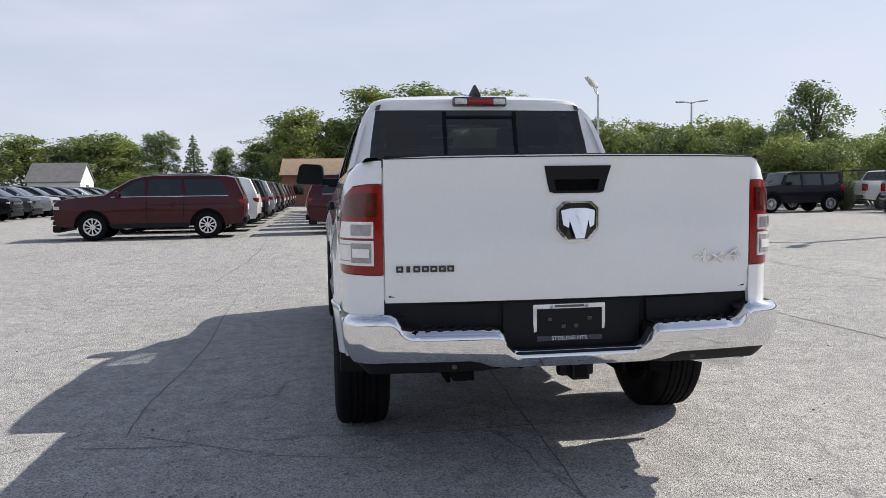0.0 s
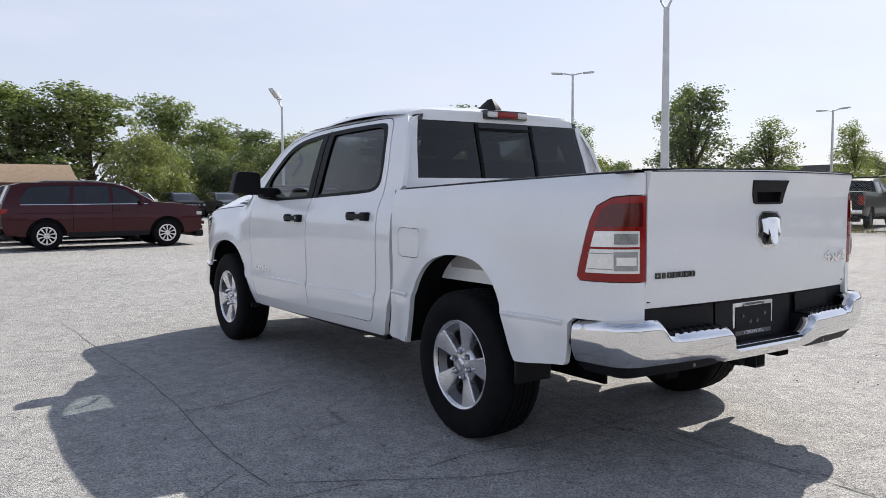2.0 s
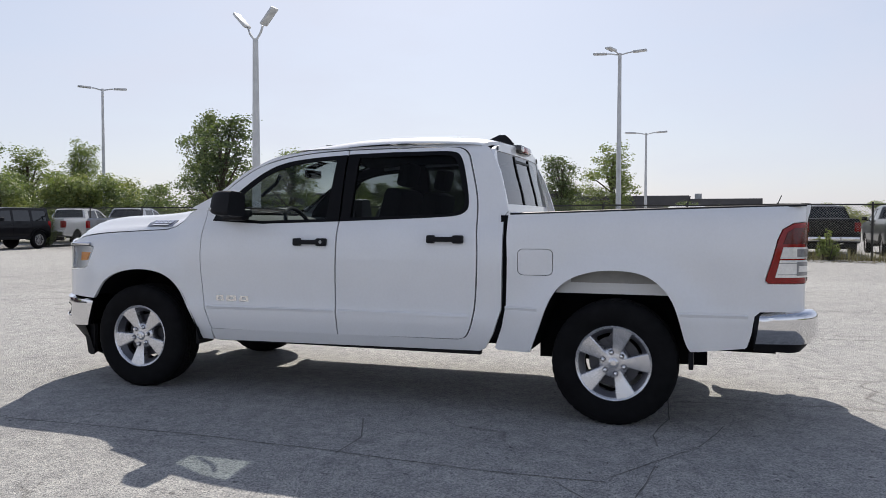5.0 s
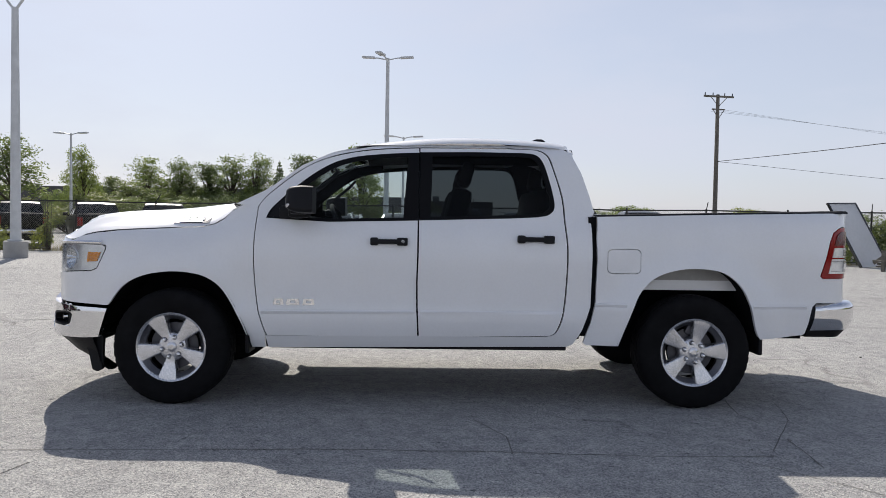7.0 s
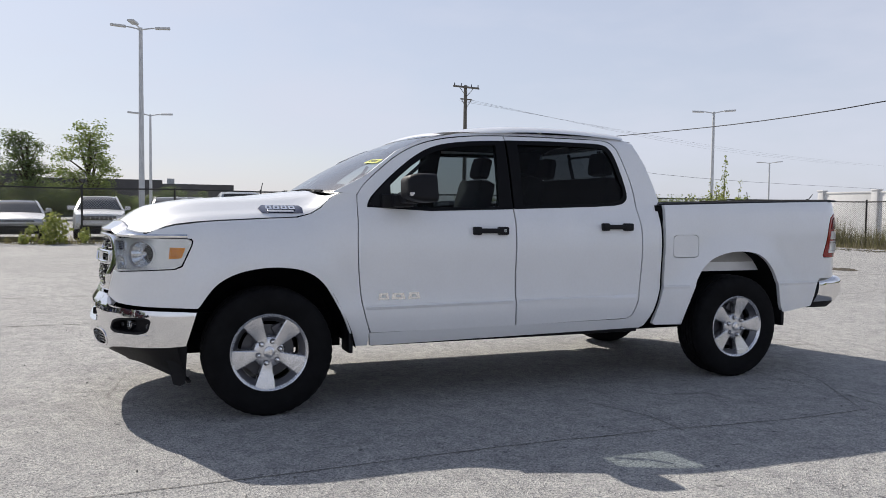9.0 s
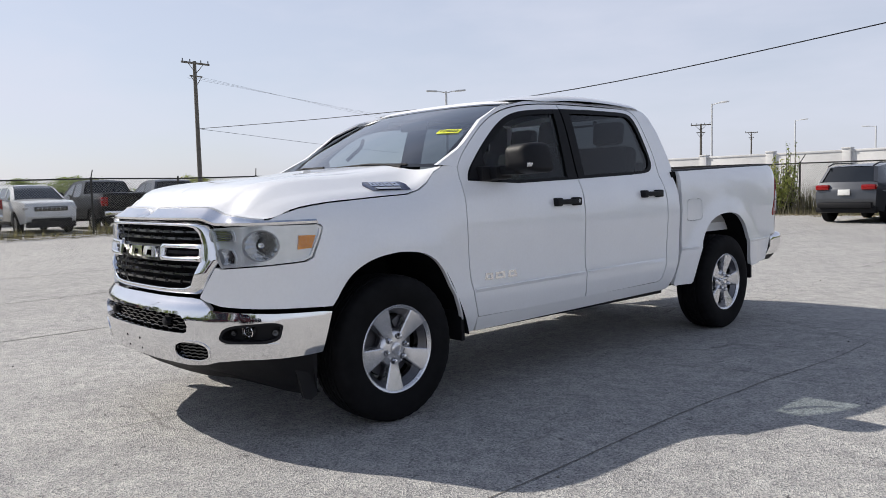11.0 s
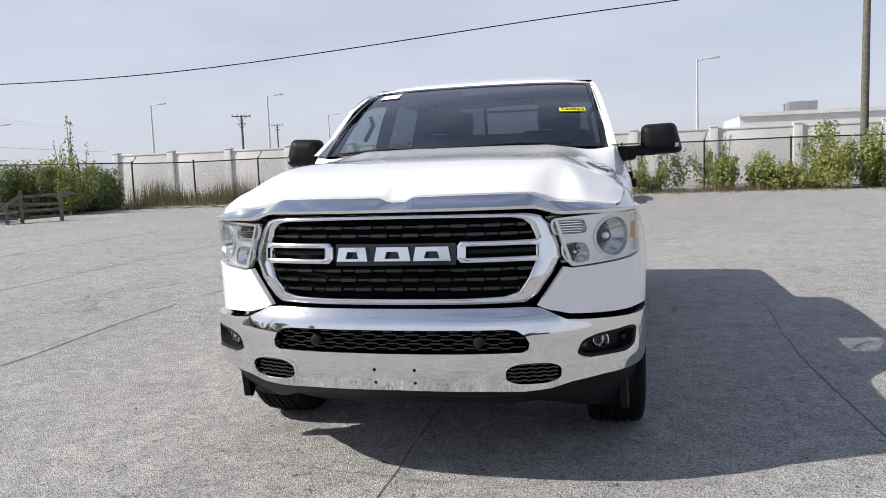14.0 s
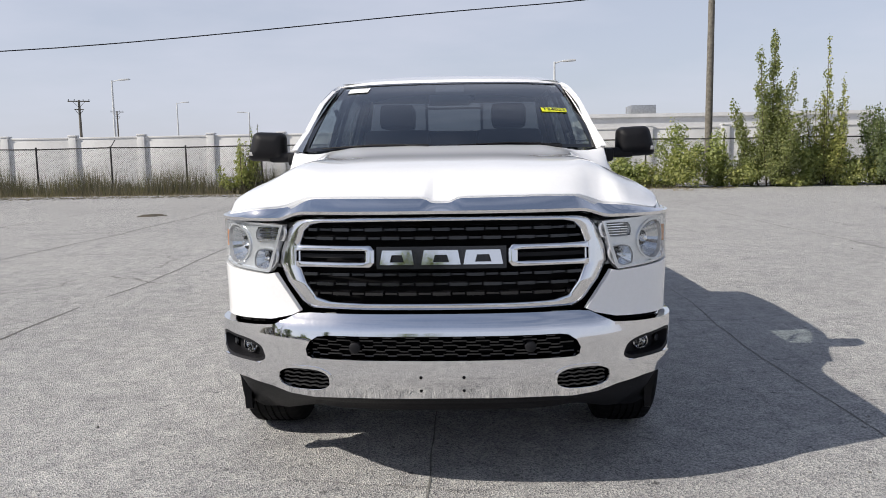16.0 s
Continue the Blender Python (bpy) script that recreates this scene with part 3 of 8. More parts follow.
OAKS = [make_tree(11 + k, "leafy green tree behind the car lot", material=(LEAF, LEAFDARK, LEAF)[k], count=12000, size=0.075, blobs_n=18) for k in range(3)]
OPEN = [make_tree(31 + k, "open-crowned tree with sky between its limbs", low=0.12, count=8500, size=0.07, spread=2.5, blobs_n=22, material=(LEAF, LEAFDARK)[k % 2]) for k in range(3)]
NORTH_TREES = [(-32.2, 85.4, 7.9, 8.6), (-28.4, 86.7, 6.8, 6.5), (-24.3, 82.6, 8.1, 9.5), (-22.2, 85.2, 7.0, 6.3), (-17.1, 79.1, 7.1, 4.7), (-10.9, 80.1, 5.9, 4.1), (-6.6, 80.5, 7.2, 7.2), (-2.9, 75.6, 9.2, 8.0), (1.0, 77.6, 8.2, 6.8), (-2.8, 71.3, 8.5, 6.5), (0.5, 78.2, 7.2, 6.2)]
NORTH_TALL = [(4.7, 73.9, 11.2, 9.5), (10.5, 73.2, 11.0, 10.1), (18.1, 75.6, 11.0, 7.5), (21.5, 72.5, 9.8, 6.1), (27.0, 78.0, 8.2, 8.0), (34.0, 76.0, 7.6, 8.0), (-40.0, 88.0, 7.5, 8.5), (-47.0, 90.0, 8.0, 8.5), (42.0, 70.0, 7.5, 8.0)]
plant(OAKS, NORTH_TREES, "trees behind the lot", 4)
plant(OAKS, NORTH_TALL, "trees behind the lot", 5)
EAST_TREES = [(38.9, 59.0, 7.2, 5.4), (33.6, 46.7, 8.6, 5.6), (52.3, 60.9, 8.9, 7.2), (59.3, 61.1, 9.5, 6.9), (44.4, 33.4, 9.3, 6.6), (48.8, 30.6, 7.1, 5.6), (62.1, 31.2, 7.1, 4.3), (51.0, 39.8, 10.5, 4.6), (68.5, 29.4, 5.0, 6.2)]
plant(OPEN, EAST_TREES, "open trees beyond the fence", 6)
FAR_EAST = [(72.4, 34.7, 5.4, 5.3), (73.2, 32.7, 5.3, 4.7), (74.2, 29.7, 7.4, 5.9), (75.2, 26.8, 8.0, 5.3), (76.8, 24.5, 7.7, 6.0), (76.5, 21.6, 8.5, 6.6), (76.0, 19.0, 8.2, 5.3), (72.9, 13.3, 8.4, 5.6), (71.5, 7.9, 8.6, 6.2), (78.0, 38.0, 5.5, 5.5)]
plant(OPEN, FAR_EAST, "open trees beyond the fence", 7)
plant([make_conifer(5)], [(-13.9, 79.7, 7.2, 3.4), (74.5, 16.5, 7.1, 3.0)], "pointed trees")
HEDGE = [make_bush(51 + k, "dense sunlit green thicket bush", (LEAFLIGHT, LEAF, LEAFDARK)[k]) for k in range(3)]
THICKET = [(21.2, 56.0, 6.6, 7.0), (22.3, 54.3, 5.9, 6.4), (25.7, 52.5, 5.7, 6.8), (26.6, 49.7, 5.7, 6.6), (27.6, 47.9, 5.6, 6.1), (28.5, 46.1, 4.8, 6.1), (28.8, 43.4, 4.6, 5.9), (29.3, 41.8, 4.4, 6.2), (29.6, 39.2, 4.2, 5.6), (30.9, 36.6, 4.0, 6.0), (31.6, 35.1, 4.1, 5.6), (33.4, 32.6, 3.8, 5.1)]
plant(HEDGE, THICKET, "thicket bushes", 8)
FAR_HEDGE = [(96.0 + 3 * math.sin(k), -16.0 - 9.0 * k, 3.2 + 0.8 * math.sin(2.3 * k), 10.0) for k in range(9)]
plant(HEDGE, FAR_HEDGE, "far low trees on the horizon", 10)
UNDER_EAST = [(70.0 + 1.5 * math.sin(3 * k), 40.0 - 3.6 * k, 3.0 + 0.7 * math.sin(1.7 * k), 5.0) for k in range(12)]
plant(HEDGE, UNDER_EAST, "thicket bushes", 12)
THICKET2 = [(12.1, 58.5, 6.8, 6.0), (15.5, 62.0, 6.0, 6.0), (18.5, 59.0, 6.2, 6.0), (33.0, 60.0, 6.5, 8.0), (40.0, 52.0, 5.0, 8.0), (46.0, 46.0, 4.2, 8.0), (40.0, 38.0, 4.2, 7.0), (46.0, 34.0, 3.6, 7.0), (52.0, 36.0, 3.4, 7.0), (58.0, 30.0, 3.2, 7.0), (64.0, 27.0, 3.0, 7.0), (31.0, 66.0, 7.0, 8.0)]
plant(HEDGE, THICKET2, "thicket bushes", 9)

# ---- far buildings ----
def low_building():
    b = thing("brick_building", pose(1.6, 64, 0) @ Matrix.Diagonal((0.70, 0.70, 0.74, 1)), "low brick building with a tan shingle roof", "building")
    part("wall", box(0, 2, 1.8, 16.6, 8, 3.6), BRICKRED, b)
    bm = bmesh.new()
    v = [bm.verts.new(p) for p in ((-8.6, -3.0, 3.55), (8.6, -3.0, 3.55), (8.6, 7, 3.55), (-8.6, 7, 3.55), (-8.3, 0.2, 5.5), (8.3, 0.2, 5.5), (8.3, 3.8, 5.5), (-8.3, 3.8, 5.5))]
    for f in ((0, 1, 5, 4), (1, 2, 6, 5), (2, 3, 7, 6), (3, 0, 4, 7), (4, 5, 6, 7), (3, 2, 1, 0)):
        bm.faces.new([v[i] for i in f])
    part("roof", bm, ROOFTAN, b)
    for k in range(5):
        part("window", box(-6.4 + 3.2 * k, -2.02, 1.9, 1.2, 0.08, 1.1), FARGLASS, b)


def long_wall():
    w = tagged(part("boundary_wall", box(20, 64, 0.95, 24, 0.3, 1.9, None, 0.03), BRICKRED), "long low red-brown boundary wall", "wall")
    return w


def gable_house():
    b = thing("house", pose(-23.9, 70, 0) @ Matrix.Diagonal((0.68, 0.68, 0.75, 1)), "white house with a grey shingle roof", "house")
    bm = bmesh.new()
    v = [bm.verts.new(p) for p in ((-3.2, -3, 0), (3.2, -3, 0), (3.2, 3, 0), (-3.2, 3, 0), (-3.2, -3, 3.3), (3.2, -3, 3.3), (3.2, 3, 3.3), (-3.2, 3, 3.3), (-3.2, 0, 5.25), (3.2, 0, 5.25))]
    for f in ((0, 1, 5, 4), (1, 2, 6, 5), (2, 3, 7, 6), (3, 0, 4, 7), (5, 6, 9), (7, 4, 8)):
        bm.faces.new([v[i] for i in f])
    part("wall", bm, WALLWHITE, b)
    bm = bmesh.new()
    for s in (-1, 1):
        v = [bm.verts.new(p) for p in ((-3.5, s * 3.4, 3.05), (3.35, s * 3.4, 3.05), (3.35, 0, 5.32), (-3.5, 0, 5.32), (-3.5, s * 3.4, 3.2), (3.35, s * 3.4, 3.2), (3.35, 0, 5.47), (-3.5, 0, 5.47))]
        for f in ((0, 1, 2, 3), (4, 5, 6, 7), (0, 1, 5, 4), (1, 2, 6, 5), (0, 3, 7, 4)):
            bm.faces.new([v[i] for i in f])
    bmesh.ops.recalc_face_normals(bm, faces=bm.faces)
    part("roof", bm, ROOFGREY, b)
    part("window", box(3.21, 0, 2.2, 0.06, 1.0, 1.2), FARGLASS, b)


def east_block():
    b = thing("warehouse", pose(92, 10, 0), "long low dark warehouse far beyond the trees", "warehouse")
    part("wall", box(3, 32, 2.5, 10, 54, 5.0), FARBUILD, b)
    part("wall", box(3, -2, 2.15, 10, 14, 4.3), FARBUILD, b)
    part("wall", box(3, -13, 1.95, 10, 8, 3.9), FARBUILD, b)
    for k in range(3):
        part("roof_vent", box(0, -10 + 9 * k, 4.9 if k > 0 else 4.2, 0.8, 0.8, 0.7), STEEL, b)


def white_block():
    b = thing("white_building", pose(-27, -80, 0), "flat-roofed white building with a roof unit", "building")
    part("wall", box(0, 0, 2.45, 29, 12, 4.9), WALLWHITE, b)
    part("parapet", box(0, 6.1, 5.05, 29.3, 0.3, 0.35), WALLWHITE, b)
    part("roof_unit", box(8.3, 3, 5.75, 2.6, 2.0, 0.95, None, 0.05), STEEL, b)
    part("roof_pipe", tube(bmesh.new(), [(9.9, 3, 5.1), (9.9, 3, 6.1)], 0.09, 8), STEEL, b)


low_building(), long_wall(), gable_house(), east_block(), white_block()


# ---- lamp posts and the power lines ----
def lamp_post(x, y, h, heads, turn=0.0, r=0.10, arm=1.0, tilt=0.0, label="tall grey steel lamp post with flat heads"):
    p = thing("lamp_post", pose(x, y, 0, 0, 0, turn), label, "lamp post", "lamp posts of the lot")
    part("footing", lathe(bmesh.new(), [(0, 0.0), (0, r * 2.6), (0.5, r * 2.6), (0.52, r * 2.3), (0.52, 0)], 16, pose(0, 0, 0, 0, -90)), CONCRETE, p)
    part("base_plate", box(0, 0, 0.545, r * 3, r * 3, 0.05, None, 0.01), POLEPAINT, p)
    part("shaft", tube(bmesh.new(), [(0, 0, 0.5), (0, 0, h * 0.5), (0, 0, h)], [r * 1.2, r, r * 0.72], 12), POLEPAINT, p)
    for a in heads:
        m = Matrix.Rotation(radians(a), 4, "Z")
        bm = bmesh.new()
        tube(bm, [m @ Vector(q) for q in ((0, 0, h - 0.10), (arm * 0.45, 0, h + tilt * 0.5), (arm * 0.62, 0, h + 0.02 + tilt))], 0.04, 6)
        q = m @ Matrix.Translation((arm * 0.62, 0, h + 0.02 + tilt)) @ pose(0, 0, 0, 0, -45 if tilt else -3)
        add_box(bm, 0.40, 0, 0.0, 0.75, 0.34, 0.10, q, 0.03)
        part("lamp_head", bm, POLEPAINT, p)
    return p


lamp_post(18.2, 14.5, 7.7, (60, 240), 20, 0.135, 0.55, 0.40, "thick near lamp post with upturned floodlights on a concrete footing")
lamp_post(16.1, 42.5, 7.0, (90, 200), 0, 0.085, 0.6, 0.45, "lamp post with upturned floodlights")
lamp_post(29.1, 56.2, 8.1, (0, 180), -30, 0.10, 0.8)
lamp_post(33.3, 34.7, 9.4, (0, 180), -45, 0.095, 1.0)
lamp_post(54.7, 28.9, 7.7, (0, 180), 80, 0.10, 1.0)
lamp_post(38.0, 3.9, 10.5, (0, 180, 75), 85, 0.13, 1.1)
lamp_post(36.6, -32.1, 8.1, (0, 180), 50, 0.11, 1.0)
lamp_post(49.1, 3.2, 7.3, (0, 180), 90, 0.09, 1.0)
lamp_post(36.4, -50.3, 7.0, (180,), 0, 0.085, 0.9, 0, "white single-arm lamp post behind the wall")
lamp_post(-5.2, -38.5, 6.6, (180,), 0, 0.075, 0.7, 0, "white single-arm lamp post behind the wall")
lamp_post(26.1, -50.3, 7.2, (180,), 0, 0.085, 0.9, 0, "white single-arm lamp post behind the wall")
lamp_post(62.0, -62.0, 7.0, (0, 180), 30, 0.10, 1.0)
lamp_post(24.2, -80.0, 6.4, (0,), 0, 0.09, 0.9)
lamp_post(32.3, -80.0, 7.6, (180,), 0, 0.09, 0.9)
lamp_post(-30.0, 50.0, 7.5, (0, 180), 30, 0.11, 0.9)


def utility_pole(x, y, h, arm_turn, label, cross=True, r=0.15):
    p = thing("utility_pole", pose(x, y, 0, 0, 0, arm_turn), label, "utility pole")
    part("shaft", tube(bmesh.new(), [(0, 0, -0.2), (0, 0, h * 0.5), (0, 0, h)], [r * 1.15, r, r * 0.8], 12), WOODPOLE, p)
    if cross:
        part("cross_arm", box(0, 0.12, h - 0.15, 2.3, 0.10, 0.13, pose(0, 0, 0, 0, 0, 0), 0.01), WOODPOLE, p)
        for s in (-1, 1):
            part("brace", tube(bmesh.new(), [(s * 0.62, 0.14, h - 0.2), (0, 0.14, h - 0.85)], 0.025, 5), WOODPOLE, p)
            part("brace", tube(bmesh.new(), [(s * 0.42, 0.14, h - 1.1), (0, 0.14, h - 1.7)], 0.025, 5), WOODPOLE, p)
        part("lower_arm", box(0, 0.12, h - 1.05, 1.0, 0.08, 0.09), WOODPOLE, p)
        for s in (-1.05, -0.45, 0.45, 1.05):
            part("insulator", tube(bmesh.new(), [(s, 0.12, h - 0.08), (s, 0.12, h + 0.10)], 0.04, 8), GREYP, p)
    return p


utility_pole(48.3, -18.9, 10.6, 100, "dark weathered utility pole with a cross arm")
utility_pole(-9.85, -24.5, 11.0, 0, "weathered grey wooden utility pole in the ivy", False, 0.135)
utility_pole(43.4, -80.0, 8.1, 20, "far utility pole with a cross arm")
utility_pole(66.0, -140.0, 10.5, 30, "far utility pole with a cross arm")


def cable(pts, r, label):
    ob = part("overhead_cable", tube(bmesh.new(), spline(pts, 8), r, 5, False), GLOSSBLK)
    return tagged(ob, label, "cable", "overhead cables")


cable([(48.3, -18.9, 5.9), (32, -20.5, 5.5), (17.4, -21.9, 5.5), (0.96, -23.5, 6.85), (-4.7, -24.0, 7.3), (-9.85, -24.5, 7.9)], 0.022, "black power cable slung between two poles")
cable([(-9.85, -24.5, 7.9), (-30, -25.5, 7.2), (-60, -27, 8.5)], 0.022, "black power cable running on from the pole")
cable([(48.3, -18.9, 5.9), (54, -45, 4.6), (62, -80, 4.4)], 0.014, "thin cable falling away from the pole")
for _k in range(3):
    cable([(48.3 + 0.6 * _k, -18.9, 9.6), (70, -60 - 3 * _k, 9.0), (95, -110 - 6 * _k, 10.0)], 0.007, "faint far power cable")


# ---- the fences ----
def chain_fence(name, a, b, h, label, step=3.0):
    """Posts with slanted barb arms, a top rail, and wire mesh."""
    a, b = Vector(a), Vector(b)
    L = (b - a).length
    ang = math.degrees(math.atan2(b.y - a.y, b.x - a.x))
    f = thing(name, pose(a.x, a.y, 0, 0, 0, ang), label, "fence")
    n = round(L / step)
    bm = bmesh.new()
    tube(bm, [(0, 0, -0.1), (0, 0, h + 0.05)], 0.035, 8)
    post = finish(bm, "post", DARKPIPE)
    bm = bmesh.new()
    tube(bm, [(0, 0, h), (0.10, 0.22, h + 0.30)], 0.018, 6)
    arm = finish(bm, "barb_arm", DARKPIPE)
    for k in range(n + 1):
        p = shared("post", post, f, pose(L * k / n, 0, 0, 0, 0, 0))
        if k % 2 == 0:
            shared("barb_arm", arm, p)
    part("top_rail", tube(bmesh.new(), [(L * k / n, 0, h - 0.04 * math.sin(k * 1.7) ** 2) for k in range(n + 1)], 0.026, 6), DARKPIPE, f)
    part("bottom_wire", tube(bmesh.new(), [(0, 0, 0.06), (L, 0, 0.06)], 0.012, 5), DARKPIPE, f)
    # mesh of slanted wires
    cell, w = 0.085, 0.0045
    vs, fs = [], []
    k = -int(h / cell) - 1
    while k * cell < L:
        for s in (1, -1):
            x0 = k * cell
            p0, p1 = (x0, 0.0), (x0 + h, h)
            if p0[0] < 0:
                p0 = (0.0, -x0)
            if p1[0] > L:
                p1 = (L, L - x0)
            if p1[1] > p0[1] + 0.02:
                z0, z1 = (p0[1], p1[1]) if s > 0 else (h - p0[1], h - p1[1])
                i = len(vs)
                vs += [(p0[0] - w, 0, z0), (p0[0] + w, 0.006 * s, z0), (p1[0] + w, 0.006 * s, z1), (p1[0] - w, 0, z1)]
                fs.append((i, i + 1, i + 2, i + 3))
        k += 1
    me = bpy.data.meshes.new("wire_mesh")
    me.from_pydata(vs, [], fs)
    me.materials.append(WIRE)
    tagged(shared("wire_mesh", me, f), kind="stuff")
    return f


chain_fence("fence", (24.0, 42.0, 0), (23.4, -3.0, 0), 1.9, "chain-link fence with dark posts and barb arms")
chain_fence("fence", (23.4, -3.0, 0), (20.0, -23.0, 0), 1.9, "chain-link fence with dark posts, overgrown with ivy")
chain_fence("fence", (20.0, -23.0, 0), (-46.0, -23.0, 0), 1.85, "chain-link fence with dark posts before a white wall")


def precast_wall():
    w = thing("precast_wall", pose(26, -30.5, 0, 0, 0, 177.5), "white precast concrete wall with square posts", "wall")
    n, step = 21, 3.45
    pan = finish(box(step / 2, 0, 1.20, step - 0.30, 0.10, 2.40, None, 0.015), "wall_panel", WALLWHITE)
    capm = finish(box(step / 2, 0, 2.44, step - 0.28, 0.16, 0.09, None, 0.015), "panel_cap", WALLWHITE)
    bm = bmesh.new()
    add_box(bm, 0, 0, 1.26, 0.36, 0.30, 2.52, None, 0.02)
    add_box(bm, 0, 0, 2.55, 0.42, 0.36, 0.07, None, 0.02)
    pil = finish(bm, "wall_post", WALLWHITE)
    for k in range(n):
        shared("wall_panel", pan, w, pose(step * k, 0, 0))
        shared("panel_cap", capm, w, pose(step * k, 0, 0))
        shared("wall_post", pil, w, pose(step * k, 0, 0))


precast_wall()


# ---- ivy, weeds and litter along the fences ----
def ivy(name, a, b, h, deep, count, material, seed, label, size=0.075, bumps=14, top=0.5):
    rng = random.Random(seed)
    a, b = Vector(a), Vector(b)
    blobs = []
    for k in range(bumps):
        p = a.lerp(b, (k + rng.random()) / bumps)
        z = h * rng.uniform(0.15, 1.0)
        blobs.append((p.x + rng.uniform(-0.5, 0.5) * deep, p.y + rng.uniform(-0.5, 0.5) * deep, z * 0.6, (b - a).length / bumps * rng.uniform(0.7, 1.2), deep * rng.uniform(0.5, 0.9), z * 0.55 + 0.1))
    ob = new(name, leaf_mesh(name, blobs, count, size, material, seed))
    return tagged(ob, label, "ivy", kind="stuff")


ivy("ivy", (21.6, -13.6, 0), (19.6, -21.0, 0), 1.65, 1.3, 32400, LEAF, 71, "dense green ivy over the chain-link fence", 0.050, 34)
ivy("ivy", (20.6, -15.5, 0), (18.6, -20.6, 0), 1.95, 1.5, 28800, LEAFDARK, 79, "dark dense ivy mound before the fence", 0.043, 22)
ivy("ivy", (21.4, -13.6, 0), (19.4, -21.0, 0), 1.85, 1.0, 16200, LEAFLIGHT, 72, "sunlit ivy shoots over the fence", 0.050, 22)
ivy("ivy", (-4.5, -22.6, 0), (-34.0, -22.6, 0), 2.1, 1.0, 54000, LEAF, 73, "green ivy climbing the fence", 0.054, 44)
ivy("ivy", (-6.0, -22.0, 0), (-34.0, -22.0, 0), 1.3, 0.9, 28800, LEAFLIGHT, 74, "low sunlit ivy at the fence foot", 0.050, 44)
ivy("ivy", (6.5, -22.9, 0), (-5.0, -22.9, 0), 1.9, 0.4, 9000, LEAF, 75, "thin ivy on the fence", 0.047, 26)
ivy("ivy", (23.3, 8.0, 0), (23.2, 5.2, 0), 1.0, 0.5, 1260, LEAFLIGHT, 77, "weeds at the fence foot", 0.058, 4)
ivy("ivy", (23.6, 18.0, 0), (23.6, 16.2, 0), 1.2, 0.5, 900, LEAFLIGHT, 78, "weeds at the fence foot", 0.058, 3)


def shrub(x, y, h, w, material, seed, label, count=2200, size=0.06):
    """Upright shoots with small leaves."""
    rng = random.Random(seed)
    t = thing("shrub", pose(x, y, 0), label, "shrub")
    bm = bmesh.new()
    blobs = []
    for k in range(14):
        a, q = rng.uniform(0, 6.28), rng.random() ** 0.6 * w / 2
        top = h * rng.uniform(0.45, 1.0) * (1 - 0.45 * (2 * q / w) ** 2)
        ex, ey = q * math.cos(a), q * math.sin(a)
        tube(bm, [(ex * 0.3, ey * 0.3, -0.05), (ex * 0.8, ey * 0.8, top * 0.55), (ex * 1.05, ey * 1.05, top)], [0.022, 0.014, 0.005], 5, False)
        for j in range(5):
            f = 0.25 + 0.17 * j
            blobs.append((ex * (0.3 + 0.75 * f), ey * (0.3 + 0.75 * f), top * f + 0.04, w * 0.19 * (1.25 - f), w * 0.19 * (1.25 - f), h * 0.085))
    part("stem", bm, BARK, t)
    shared("foliage", leaf_mesh("foliage", blobs, count, size, material, seed), t)
    return t


shrub(-11.5, -22.2, 5.9, 2.8, LEAFLIGHT, 181, "tall sunlit sapling clump in the ivy", 24000, 0.042)
shrub(-13.6, -22.3, 5.6, 1.8, LEAFLIGHT, 82, "yellowing sapling clump in the ivy", 9000, 0.042)
shrub(-15.9, -22.2, 4.4, 3.4, LEAF, 83, "leafy sapling clump in the ivy", 14000, 0.042)
shrub(-17.6, -22.2, 4.6, 3.0, LEAFLIGHT, 84, "sunlit sapling clump in the ivy", 14000, 0.042)
shrub(-20.5, -22.0, 3.4, 3.4, LEAF, 85, "leafy sapling clump in the ivy", 6000, 0.042)
shrub(8.6, -22.2, 2.3, 1.9, LEAFLIGHT, 86, "yellow-green shrub at the fence", 3000, 0.042)
shrub(24.0, 18.3, 1.5, 1.1, LEAFLIGHT, 96, "yellow-green shrub at the fence foot", 1800, 0.042)
shrub(23.9, 16.2, 2.3, 0.5, LEAFLIGHT, 97, "thin shoot through the fence", 500, 0.042)
shrub(23.9, 30.0, 2.3, 1.6, LEAF, 98, "leafy shrub growing through the fence", 4400, 0.042)
shrub(8.2, -22.6, 3.1, 0.8, LEAF, 87, "thin sapling at the fence", 1000, 0.042)
shrub(22.3, -9.4, 1.5, 1.0, LEAFLIGHT, 99, "weeds with pale leaves growing in the fence", 1800, 0.042)
shrub(22.9, -4.5, 1.1, 0.9, LEAF, 100, "low weeds growing in the fence", 1200, 0.042)
shrub(18.4, -17.0, 3.7, 1.7, LEAFLIGHT, 88, "thin young tree over the ivy", 3200, 0.042)
shrub(0.3, -22.3, 1.3, 1.3, LEAFLIGHT, 89, "low weeds at the fence", 1800, 0.042)
shrub(-4.6, -22.5, 2.2, 1.6, LEAF, 101, "straggly green vine on the fence", 1800, 0.042)
shrub(-1.8, -22.4, 2.2, 1.8, LEAF, 90, "straggly shrub on the fence", 2400, 0.042)


